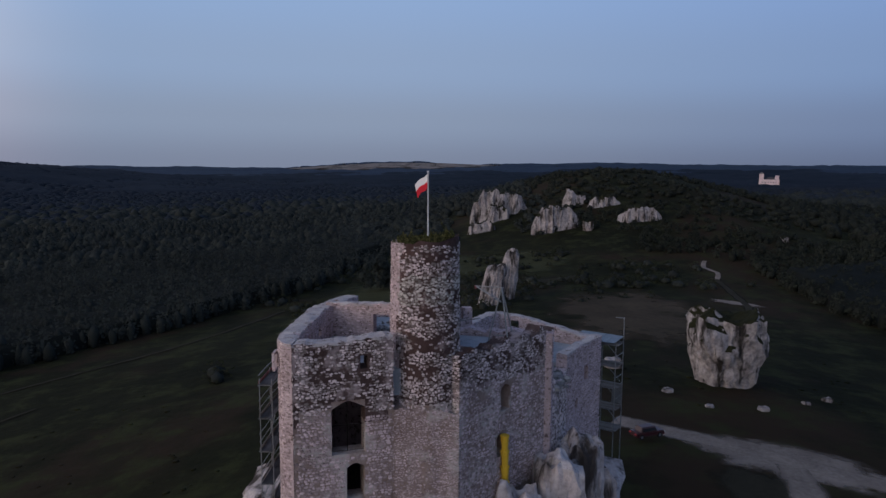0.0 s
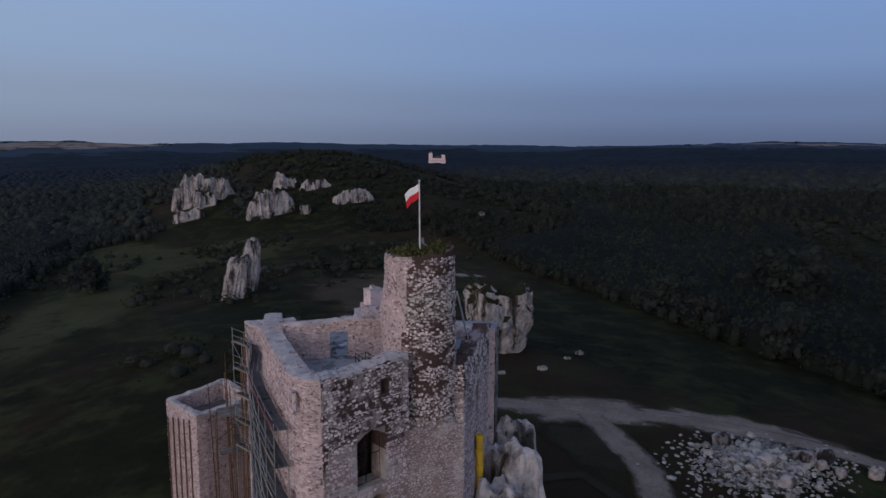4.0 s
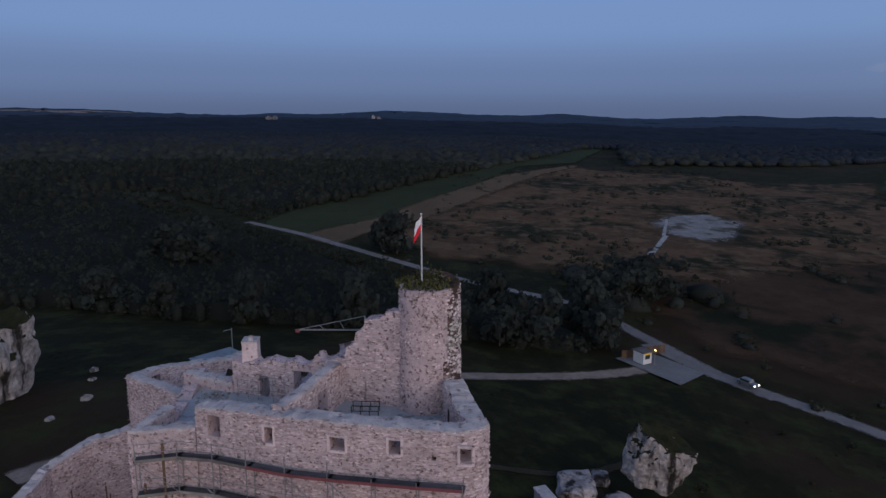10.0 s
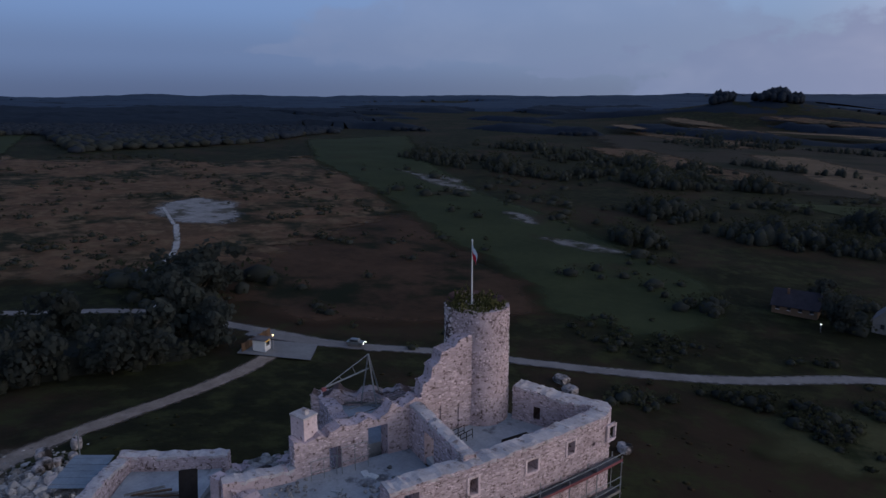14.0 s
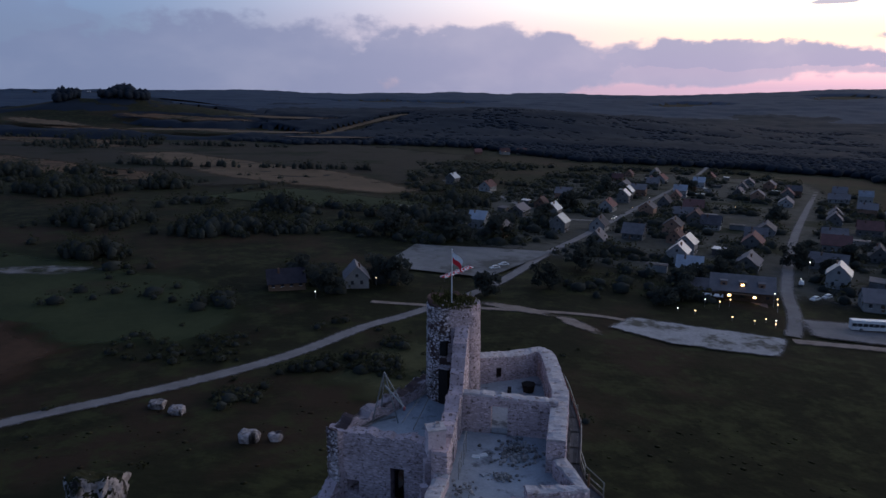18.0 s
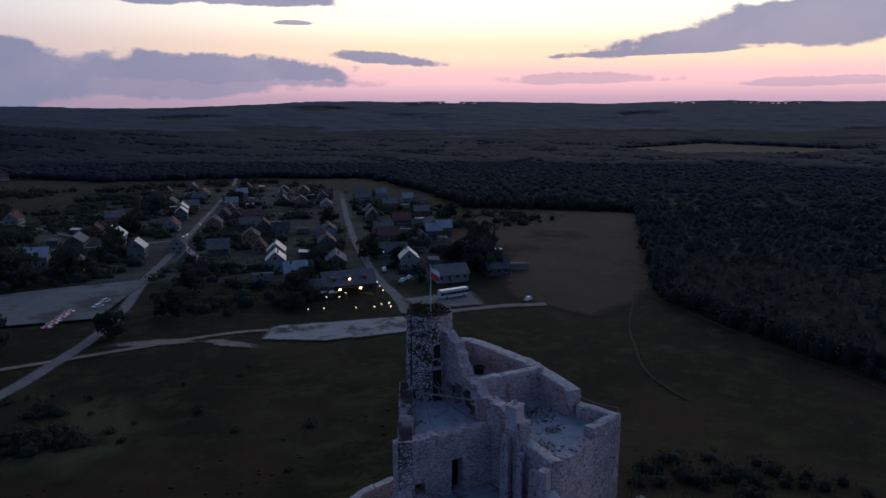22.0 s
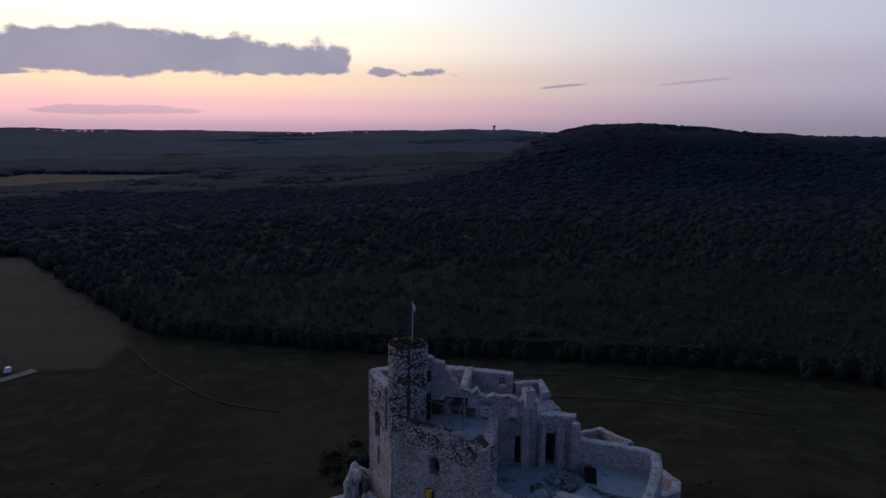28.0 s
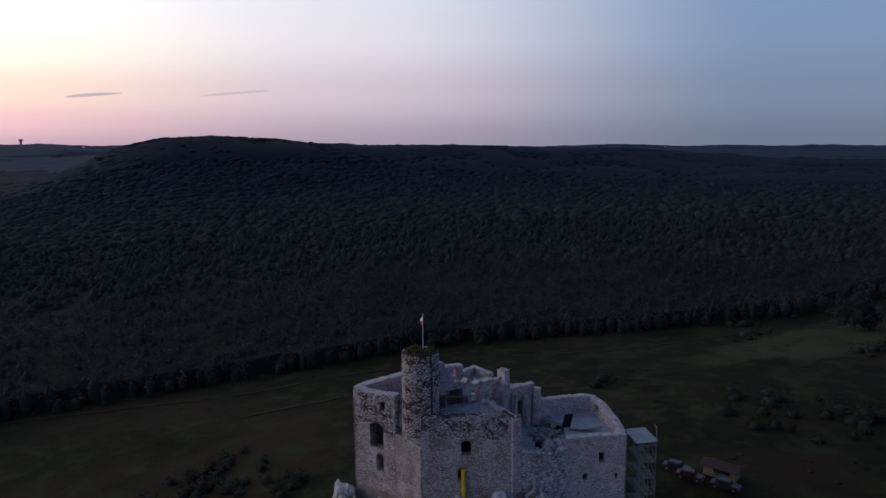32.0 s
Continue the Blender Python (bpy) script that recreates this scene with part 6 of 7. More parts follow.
WEST = [(-9.3, 37.4, 40.9), (-9.35, 40, 40.9), (-9.2, 43, 40.95), (-8.95, 47.3, 41.0), (-8.3, 50.2, 40.9), (-7.5, 53.7, 40.7)]
for s0, s1, za, zb in ((1.1, 1.7, 39.3, 40.1), (4.7, 5.3, 39.55, 40.3), (7.6, 8.4, 39.5, 40.2), (11.6, 12.1, 39.4, 40.3)):
    opening_trim(WEST, -1, s0, s1, za, zb, castle)
for s, z in ((4.9, 35.0), (8.95, 34.9)):
    q = Line(WEST, -1).at(s, 0.35)
    box("balcony_panel", (q.x, q.y, z), (0.06, 1.25, 0.62), BROWNWOOD, castle, rz=4, label="wooden boards across a window opening")

# ---- tube scaffold along the west side ----
scaffold = thing("scaffold", (-10, 46, 20), "steel tube scaffold with grey plank decks and red toe boards", "scaffold")
run = Line(WEST + [(-8.75, 57.3, 39.4)], -1)
stops = [1.5 + 2.24 * k for k in range(9)]
levels = [38.3, 36.3, 34.3, 32.3, 30.3]
for k, s in enumerate(stops):
    for deep, extra in ((-0.25, 0.2), (-0.95, 1.05)):
        q = run.at(s, deep)
        tube("standard", (q.x, q.y, 22.0), (q.x, q.y, levels[0] + (extra if k > 2 else 0.3)), 0.03, STEEL, scaffold)
    for z in levels:
        a, b = run.at(s, -0.2), run.at(s, -1.05)
        tube("transom", (a.x, a.y, z - 0.1), (b.x, b.y, z - 0.1), 0.03, STEEL, scaffold)
for s0, s1 in zip(stops, stops[1:]):
    for n, z in enumerate(levels):
        for w, deep in enumerate((-0.36, -0.60, -0.84)):
            a, b = run.at(s0 - 0.05, deep), run.at(s1 + 0.05, deep)
            m, dd = (a + b) / 2, b - a
            box("plank", (m.x, m.y, z - 0.06 + 0.012 * (w % 2)), (dd.length + 0.1, 0.22, 0.05), DECK, scaffold, rz=math.degrees(math.atan2(dd.y, dd.x)) + rnd.uniform(-0.8, 0.8))
        a, b = run.at(s0, -1.0), run.at(s1, -1.0)
        m, dd = (a + b) / 2, b - a
        rz = math.degrees(math.atan2(dd.y, dd.x))
        box("toe_board", (m.x, m.y, z - 0.02), (dd.length, 0.035, 0.16), REDBOARD if n == 0 and s0 < 11 or rnd.random() < 0.1 else WOOD, scaffold, rz=rz)
        for up in (0.5, 1.0):
            if n or s0 > 11 or up == 0.5:
                tube("guard_rail", (a.x, a.y, z + up), (b.x, b.y, z + up), 0.024, STEEL, scaffold)
        if rnd.random() < 0.5:
            tube("brace", (a.x, a.y, z - 1.9), (b.x, b.y, z), 0.024, STEEL, scaffold)

# ---- timber scaffold between the gate tower and the corner ----
timber = thing("timber_scaffold", (-9, 59, 18), "tall brown timber poles with a plank stage", "scaffold")
rg = random.Random(9)
for k in range(16):
    x, y = -7.2 - rg.uniform(0, 3.4), 58.0 + rg.uniform(0, 3.6)
    tube("pole", (x, y, 18), (x + rg.uniform(-0.5, 0.5), y + rg.uniform(-0.5, 0.5), rg.uniform(31.0, 36.5)), 0.06, BROWNWOOD, timber, r1=0.035)
for k in range(8):
    x, y, z = -7.2 - rg.uniform(0, 2.6), 58.6 + rg.uniform(0, 2.4), rg.uniform(24, 31)
    a = rg.uniform(0, 6.28)
    tube("strut", (x, y, z), (x + 2.2 * math.cos(a), y + 2.2 * math.sin(a), z + rg.uniform(-1, 1.4)), 0.045, BROWNWOOD, timber)
for k in range(7):
    box("plank", (-8.4, 58.3 + 0.27 * k, 31.8 + 0.01 * k), (3.6, 0.24, 0.05), WOOD, timber, rz=rg.uniform(-4, 4))
for k in range(4):
    box("plank", (-8.8, 58.3 + 0.3 * k, 28.8), (3.0, 0.24, 0.05), WOOD, timber, rz=rg.uniform(-6, 6))
gt = Line([(-11.7, 60.8, 31), (-13.5, 65.9, 31)], 1)
gs = Line([(-6.3, 63.3, 31), (-11.7, 60.8, 31)], -1)
stakes = thing("support_posts", (-12.8, 62, 16), "row of dark timber posts against the gate tower", "posts")
for k in range(5):
    q = gt.at(0.9 + 1.0 * k, 0.16)
    tube("post", (q.x, q.y, 16), (q.x, q.y, 30.7 - 0.2 * k), 0.07, BROWNWOOD, stakes)
for k in range(3):
    q = gs.at(3.4 + 1.0 * k, 0.16)
    tube("post", (q.x, q.y, 16), (q.x, q.y, 28.9 - 0.4 * (k % 2)), 0.08, BROWNWOOD, stakes)
for k in range(2):
    tube("post", (-8.95 - 0.1 * k, 55.0 + 1.1 * k, 24), (-8.75 - 0.1 * k, 55.0 + 1.1 * k, 39.2 - 2.4 * k), 0.07, BROWNWOOD, stakes)

# ---- hoarded scaffold at the north-east corner ----
hoist = thing("hoarding_scaffold", (15, 63, 16), "scaffold stage with a grey corrugated roof and netting", "scaffold")
u, v = Vector((0.82, -0.57, 0)), Vector((0.57, 0.82, 0))
o = Vector((12.6, 63.0, 0))
for i in range(3):
    for j in range(2):
        q = o + u * (2.0 * i) + v * (1.9 * j)
        tube("standard", (q.x, q.y, 16), (q.x, q.y, 35.2 + (2.0 if (i, j) in ((2, 1),) else 0)), 0.045, STEEL, hoist)
for z in (34.9, 32.9, 30.9, 28.9, 26.9):
    for j in range(2):
        a, b = o + v * (1.9 * j), o + u * 4.0 + v * (1.9 * j)
        tube("ledger", (a.x, a.y, z), (b.x, b.y, z), 0.03, STEEL, hoist)
    for w in range(5):
        m = o + u * 2.0 + v * (0.3 + 0.33 * w)
        box("plank", (m.x, m.y, z - 0.02 + 0.01 * (w % 2)), (4.3, 0.28, 0.05), WOOD, hoist, rz=-35)
a, b = o + u * 3.2 + v * 1.9, o + u * 4.0 + v * 1.9
tube("top_rail", (a.x, a.y, 37.1), (b.x, b.y, 37.1), 0.035, STEEL, hoist)
for k in range(10):
    m = o + u * (0.05 + 0.41 * k) + v * 0.9
    box("roof_sheet", (m.x, m.y, 35.25 + 0.012 * (k % 2)), (0.4, 2.6, 0.03), SHEET, hoist, rz=-35 + rnd.uniform(-2, 2), rx=3)
for k in range(4):
    for z in (32.95, 30.95, 28.95):
        m = o + u * (0.5 + 1.0 * k) + v * 1.98
        if rnd.random() < 0.25:
            box("netting_panel", (m.x, m.y, z), (0.98, 0.03, 1.85), SHEET, hoist, rz=-35)
for z in (33.4, 31.4, 29.4, 27.4):
    for k in range(2):
        a, b = o + u * (2.0 * k) + v * 1.9, o + u * (2.0 * k + 2.0) + v * 1.9
        tube("brace", (a.x, a.y, z - 0.5 + 2.0 * (k % 2)), (b.x, b.y, z + 1.5 - 2.0 * (k % 2)), 0.028, STEEL, hoist)
    a, b = o + u * 4.0, o + u * 4.0 + v * 1.9
    tube("guard_rail", (a.x, a.y, z + 0.5), (b.x, b.y, z + 0.5), 0.028, STEEL, hoist)

# ---- hoisting tripod on the terrace ----
crane = thing("hoisting_crane", (4.4, 46.6, 38.6), "small steel tripod crane with a lattice boom", "crane")
top = (4.33, 46.93, 42.6)
for x, y in ((4.75, 45.6), (3.4, 46.9), (5.3, 47.0)):
    tube("leg", (x, y, 38.6), top, 0.05, STEEL, crane)
tip = (2.75, 51.25, 41.95)
tube("boom", (4.3, 47.0, 41.6), tip, 0.06, STEEL, crane)
tube("stay", top, tip, 0.03, STEEL, crane)
for f in (0.3, 0.6):
    a = Vector((4.3, 47.0, 41.6)).lerp(Vector(tip), f)
    b = Vector(top).lerp(Vector(tip), f + 0.08)
    tube("lattice_bar", a, b, 0.025, STEEL, crane)
tube("cross_bar", (3.9, 46.3, 39.4), (4.9, 46.2, 39.4), 0.035, STEEL, crane)
box("pulley", (2.75, 51.25, 41.75), (0.16, 0.3, 0.24), REDBOARD, crane, bevel=0.03)

# ---- rubbish chute ----
chute = thing("rubbish_chute", (4.6, 43.4, 22), "yellow plastic rubbish chute of stacked sections", "chute")
for k in range(9):
    z = 33.3 - 1.05 * (k + 1)
    bm = bmesh.new()
    add_tube(bm, (4.42 + 0.02 * k, 43.7, z), (4.40 + 0.02 * k, 43.72, z + 1.12), 0.21, 0.29, 14)
    section = part("section", bm, YELLOW, chute, smooth=False)
    tube("rim", (4.40 + 0.02 * k, 43.72, z + 1.02), (4.40 + 0.02 * k, 43.72, z + 1.1), 0.31, YELLOW, section, seg=14)

# ---- flag on the tower ----
flag = thing("flagpole", (-0.64, 42.22, 46.2), "white flagpole flying a white and red flag", "flagpole")
tube("pole", (-0.64, 42.22, 46.2), (-0.65, 42.25, 50.46), 0.05, WHITEPAINT, flag, r1=0.035, seg=8)
bm = bmesh.new()
bmesh.ops.create_uvsphere(bm, u_segments=8, v_segments=6, radius=0.07, matrix=Matrix.Translation((-0.65, 42.25, 50.5)))
part("finial", bm, WHITEPAINT, flag)
fd = Vector((-0.9, 0.44, 0))
fn = Vector((0.44, 0.9, 0))
for name, v0, v1, mat in (("white_half", 0.0, 0.5, WHITE), ("red_half", 0.5, 1.0, RED)):
    verts, faces, n, m = [], [], 14, 6
    for i in range(n + 1):
        for j in range(m + 1):
            s, w = i / n, v0 + (v1 - v0) * j / m
            q = Vector((-0.65, 42.25, 50.35)) + fd * (0.05 + 0.80 * s - 0.12 * s * w) + fn * (0.10 * math.sin(5 * s + 2 * w) * s)
            q.z -= 0.85 * w + 0.62 * s ** 1.2 + 0.05 * math.sin(7 * s)
            verts.append(q)
    faces = [(i * (m + 1) + j, (i + 1) * (m + 1) + j, (i + 1) * (m + 1) + j + 1, i * (m + 1) + j + 1) for i in range(n) for j in range(m)]
    sheet(name, verts, faces, mat, flag, smooth=True)

# Dark solids set into the tower paint the shade of its doorway and slot.
door = box("tower_doorway", (-0.02, 43.72, 38.65), (0.75, 0.5, 2.9), DARK, castle, rz=-24, label="tall dark block for the shaded doorway at the tower foot", taper=0.97)
box("lintel", (-0.02, 43.73, 41.52), (1.05, 0.56, 0.2), MORTAR, door, rz=-24)
box("slot_shade_block", (-0.02, 43.72, 42.6), (0.5, 0.5, 1.1), DARK, door, rz=-24)

# ---- weeds on the tower's top ----
rg = random.Random(17)
verts, faces = [], []
for _ in range(560):
    a, r = rg.uniform(0, 6.28), 1.9 * math.sqrt(rg.random())
    x, y = -0.8 + r * math.cos(a), 41.95 + r * math.sin(a)
    clump = max(0.08, 1.5 * noise.noise((x * 0.9, y * 0.9, 3)) + 0.35)
    h = rg.uniform(0.2, 0.75) * clump * (1.6 if rg.random() < 0.1 else 1.0)
    o = len(verts)
    lx, ly, w = rg.gauss(0, 0.18), rg.gauss(0, 0.18), rg.uniform(0.02, 0.05)
    for p in ((x - w, y, 46.2), (x + w, y + w, 46.2), (x + w + lx * 0.5, y + ly * 0.5, 46.3 + h * 0.6), (x + lx, y + ly, 46.3 + h), (x - w + lx * 0.5, y + ly * 0.5, 46.3 + h * 0.6)):
        verts.append(p)
    faces += [(o, o + 1, o + 2, o + 4), (o + 4, o + 2, o + 3)]
    for _ in range(3):
        o = len(verts)
        f, s = rg.uniform(0.5, 1.0), rg.uniform(0.03, 0.09)
        c = Vector((x + lx * f, y + ly * f, 46.3 + h * f))
        e = Vector((rg.gauss(0, 1), rg.gauss(0, 1), rg.gauss(0, 1))).normalized() * s
        g = e.orthogonal().normalized() * s
        verts += [tuple(c - e), tuple(c + g), tuple(c + e), tuple(c - g)]
        faces.append((o, o + 1, o + 2, o + 3))
tagged(sheet("tower_weeds", verts, faces, WEED), "tall yellow-green weeds growing on the tower top", "weeds", kind="stuff")

# ---- loose things in the open rooms ----
def rubble_pile(name, x, y, z, wide, deep, count, low, high, label):
    rg = random.Random(name + str(x))
    spots = []
    for _ in range(count):
        px, py = x + rg.gauss(0, wide / 2), y + rg.gauss(0, deep / 2)
        w = rg.uniform(low, high)
        spots.append((px, py, z - 0.02 + 0.35 * math.exp(-((px - x) / wide * 2) ** 2 - ((py - y) / deep * 2) ** 2) * rg.random(), w, w * rg.uniform(0.5, 0.9)))
    scatter(name, spots, 1, RUBBLE, label, "rubble", soft=False)


rubble_pile("rubble", -4.8, 50.9, 38.4, 1.3, 1.7, 300, 0.08, 0.30, "pile of loose stones on the chamber floor")
rubble_pile("rubble", -3.5, 54.0, 38.4, 0.7, 0.5, 60, 0.08, 0.28, "pile of loose stones near the broken edge")
rubble_pile("rubble", -1.0, 55.6, 38.4, 1.0, 1.2, 50, 0.08, 0.25, "scattered stones by the chimney")
rubble_pile("rubble", 5.2, 56.6, 33.9, 2.0, 1.6, 130, 0.2, 0.7, "tumbled stones in the courtyard")
rubble_pile("rubble", 9.0, 52.6, 34.3, 0.9, 1.8, 110, 0.2, 0.8, "broken crest of the courtyard wall")
for k, (x, y, z, w, h, s) in enumerate(((7.6, 53.6, 33.2, 2.2, 1.9, 91.0), (8.6, 55.0, 33.4, 1.6, 1.5, 93.0), (-5.6, 40.4, 37.3, 0.8, 0.35, 95.0))):
    crag((x, y, z), (w, w * 0.8, h), s, "weathered stone lump on the castle floor", level=3, group="stone lumps", turf=False)


def trestle(x, y, z, rz, wide, tall, bays, label):
    root = thing("steel_frame", (x, y, z), label, "frame")
    c, s = math.cos(radians(rz)), math.sin(radians(rz))
    for k in range(bays + 1):
        f = wide * (k / bays - 0.5)
        for off in (-0.35, 0.35):
            q = (x + f * c - off * s, y + f * s + off * c)
            tube("leg", (*q, z), (*q, z + tall), 0.025, STEEL if tall > 1 else DARK, root)
    for off in (-0.35, 0.35):
        for h in (0.45, 1.0):
            a = (x - wide / 2 * c - off * s, y - wide / 2 * s + off * c, z + tall * h)
            b = (x + wide / 2 * c - off * s, y + wide / 2 * s + off * c, z + tall * h)
            tube("rail", a, b, 0.025, STEEL if tall > 1 else DARK, root)


trestle(-3.0, 45.3, 38.8, 95, 1.6, 0.6, 3, "black steel frame standing in the hall")
tub = thing("mortar_tub", (-6.8, 42.1, 38.8), "black plastic mortar tub on the hall floor", "tub")
tube("wall", (-6.8, 42.1, 38.8), (-6.8, 42.1, 39.4), 0.42, DARK, tub, r1=0.52, seg=14)
tube("rim", (-6.8, 42.1, 39.38), (-6.8, 42.1, 39.46), 0.56, DARK, tub, seg=14)
log = thing("beam", (-5.2, 42.7, 38.8), "dark timber beam lying on the hall floor", "beam")
box("baulk", (-5.2, 42.7, 38.8), (1.9, 0.3, 0.28), DARK, log, rz=82, bevel=0.03)
trestle(-0.9, 51.6, 38.4, 80, 1.6, 1.6, 2, "steel trestle stage beside the spine wall")
trestle(-0.5, 53.4, 38.4, 80, 1.5, 1.2, 2, "low steel trestle near the chimney")


def board(x, y, z, size, rz, rx, mat, label):
    root = thing("board", (x, y, z), label, "board")
    box("panel", (x, y, z), (size[0], size[1], size[2]), mat, root, rz=rz, rx=rx, bevel=0.01)
    box("batten", (x, y, z - 0.02), (size[0] * 0.9, min(size[1] * 0.8, 0.12), size[2] + 0.05), mat, root, rz=rz, rx=rx)


board(6.75, 58.6, 34.9, (1.1, 0.08, 2.2), 62, 24, DARK, "dark panel leaning against the range wall")
for k, (x, y, z, rz) in enumerate(((-2.5, 51.3, 38.4, 20), (-2.0, 51.5, 38.4, -10), (-2.4, 53.6, 38.4, 40))):
    board(x, y, z, (0.55, 0.4, 0.1), rz, 0, WHITEPAINT if k < 2 else FLOOR, "pale flat board lying on the chamber floor")
for k in range(5):
    x, y = 8.4 + 0.35 * k, 59.0 + 0.3 * k
    board(x, y, 34.92 + 0.06 * k, (2.4, 0.22, 0.06), 40 + 9 * k, 0, BROWNWOOD if k % 2 else WOOD, "loose timber plank on the range floor")
for k in range(4):
    board(4.6 + 0.25 * k, 46.4 + 0.2 * k, 38.62 + 0.06 * k, (2.2, 0.24, 0.05), 20 + 12 * k, 0, SHEET if k == 1 else WOOD, "loose plank on the terrace floor")
# beams lying across the dark recess at the tower's foot
for k, (a, b) in enumerate((((0.6, 43.6, 40.9), (3.0, 49.4, 39.9)), ((0.5, 44.2, 40.7), (2.2, 50.2, 39.8)))):
    root = thing("beam", a, "thin timber beam across the terrace", "beam")
    tube("shaft", a, b, 0.035, WOOD, root)



# ---- the village ----
def gable(bm, w, d, h0, h1, over=0.0, thick=0.0):
    """Walls with gable ends (thick 0) or a pitched roof shell on top of them."""
    if not thick:
        pts = [(-w / 2, -d / 2, -1.2), (w / 2, -d / 2, -1.2), (w / 2, d / 2, -1.2), (-w / 2, d / 2, -1.2), (-w / 2, -d / 2, h0), (w / 2, -d / 2, h0), (w / 2, d / 2, h0), (-w / 2, d / 2, h0), (-w / 2, 0, h1), (w / 2, 0, h1)]
        v = [bm.verts.new(p) for p in pts]
        for f in ((0, 1, 5, 4), (2, 3, 7, 6), (1, 2, 6, 9, 5), (3, 0, 4, 8, 7), (4, 5, 9, 8), (6, 7, 8, 9), (3, 2, 1, 0)):
            bm.faces.new([v[k] for k in f])
        return
    s = (h1 - h0) / (d / 2)
    for sign in (-1, 1):
        x0, x1 = -w / 2 - over, w / 2 + over
        y1, z1 = sign * (d / 2 + over), h0 - over * s
        pts = [(x0, 0, h1 + 0.03), (x1, 0, h1 + 0.03), (x1, y1, z1 + 0.03), (x0, y1, z1 + 0.03)]
        v = [bm.verts.new((x, y, z + t)) for t in (0, thick) for x, y, z in pts]
        for f in ((0, 1, 2, 3), (7, 6, 5, 4), (0, 4, 5, 1), (1, 5, 6, 2), (2, 6, 7, 3), (3, 7, 4, 0)):
            bm.faces.new([v[k] for k in f])


def house(w, d, h0, h1, walls, roof, label, lit=0):
    root = thing("house", (0, 0, 0), label, "house", "village houses")
    bm = bmesh.new()
    gable(bm, w, d, h0, h1)
    body = part("house_body", bm, walls, root)
    bm = bmesh.new()
    gable(bm, w, d, h0, h1, 0.5, 0.16)
    top = part("roof", bm, roof, root)
    box("chimney", (w * 0.2, d * 0.14, h1 - 1.4), (0.6, 0.6, 2.0), BRICKRED, top)
    n = 0
    for sign in (-1, 1):
        for k in range(max(2, int(w / 3))):
            x = -w / 2 + w * (k + 0.5) / max(2, int(w / 3))
            glass = WARMLAMP if n < lit else PANE
            pane = box("window", (x, sign * (d / 2 + 0.01), 1.0), (1.0, 0.08, 1.3), glass, root)
            box("window_sill", (x, sign * (d / 2 + 0.08), 0.9), (1.2, 0.22, 0.07), WHITEPAINT, pane)
            n += 1
    for sign in (-1, 1):
        for y in (-d * 0.2, d * 0.2):
            box("window", (sign * (w / 2 + 0.01), y, 1.0), (0.08, 1.0, 1.3), PANE, root)
        box("window", (sign * (w / 2 + 0.01), 0, h0 + 0.3), (0.08, 1.0, 1.1), PANE, root)
    box("door", (0.6 - w / 2 + w * 0.35, -d / 2 - 0.03, -0.1), (1.0, 0.1, 2.1), BROWNWOOD, root)
    return root


def shed(w, d, h, roof, label):
    root = thing("shed", (0, 0, 0), label, "shed", "village sheds")
    box("shed_body", (0, 0, -0.8), (w, d, h + 0.8), PLASTER, root)
    box("roof", (0, 0, h), (w + 0.5, d + 0.5, 0.14), roof, root, rx=4)
    box("door", (0, -d / 2 - 0.02, 0), (1.6, 0.08, 2.0), BROWNWOOD, root)
    return root


KINDS = [house(10, 8, 3.2, 7.4, PLASTER, ROOF, "pale plastered house with a dark tiled gable roof"),
         house(12, 9, 3.6, 7.6, PLASTER, ROOFRED, "pale house with a red tiled gable roof"),
         house(9, 8, 5.2, 8.8, PLASTER, ROOFPALE, "tall white house with a pale metal roof"),
         house(11, 9, 5.0, 8.4, BRICKRED, ROOF, "tall warm-plastered house with a dark roof"),
         house(14, 9, 3.0, 6.4, PLASTER, ROOF, "long low white house with a dark roof"),
         house(9, 7, 3.0, 6.6, BRICKRED, ROOFRED, "small brown house with a red roof"),
         house(12, 8, 2.4, 6.2, BROWNWOOD, ROOFDIM, "low brown house with a dim slate roof")]
SHEDS = [shed(6, 5, 2.6, ROOFPALE, "low shed with a pale sheet roof"), shed(8, 5, 2.4, ROOF, "low shed with a dark flat roof")]
used = set()


def settle(k, x, y, rz, kinds=KINDS):
    m = pose(x, y, ground_z(x, y) + 0.5, 0, 0, rz)
    if (id(kinds), k) in used:
        return copy_thing(kinds[k], m)
    used.add((id(kinds), k))
    kinds[k].matrix_basis = m
    return kinds[k]


for k, x, y, rz in ((0, 27, -139, 100), (6, 50, -133, 15), (2, -103, -186, 60), (0, -77, -221, 65), (2, -17, -456, 60), (1, -42, -420, 60), (5, -190, -500, 60), (1, -110, -332, 62), (3, -131, -318, 62), (4, -129, -178, 58), (1, -190, -220, 150), (2, -214, -209, 150), (2, -226, -214, 150), (4, -150, -123, 160),
                    (0, -236, -300, 60), (1, -95, -800, 10), (1, -118, -806, 10), (5, -60, -790, 10), (2, -70, -300, 62), (0, -88, -262, 62), (5, -118, -232, 60), (3, -125, -256, 62), (0, -100, -240, 150)):
    settle(k, x, y, rz)
rg = random.Random(33)
street = Line([(-54, -206, 0), (-104.5, -295, 0), (-261, -580, 0)], 1)
lane = Line([(-122, -132, 0), (-135.4, -158.5, 0), (-196, -267, 0), (-324.5, -477, 0)], 1)
taken = [(-103, -186), (-77, -221), (-110, -332), (-131, -318), (-129, -178), (-190, -220), (-214, -209), (-70, -300), (-88, -262), (-118, -232), (-125, -256), (-190, -500), (-236, -300)]
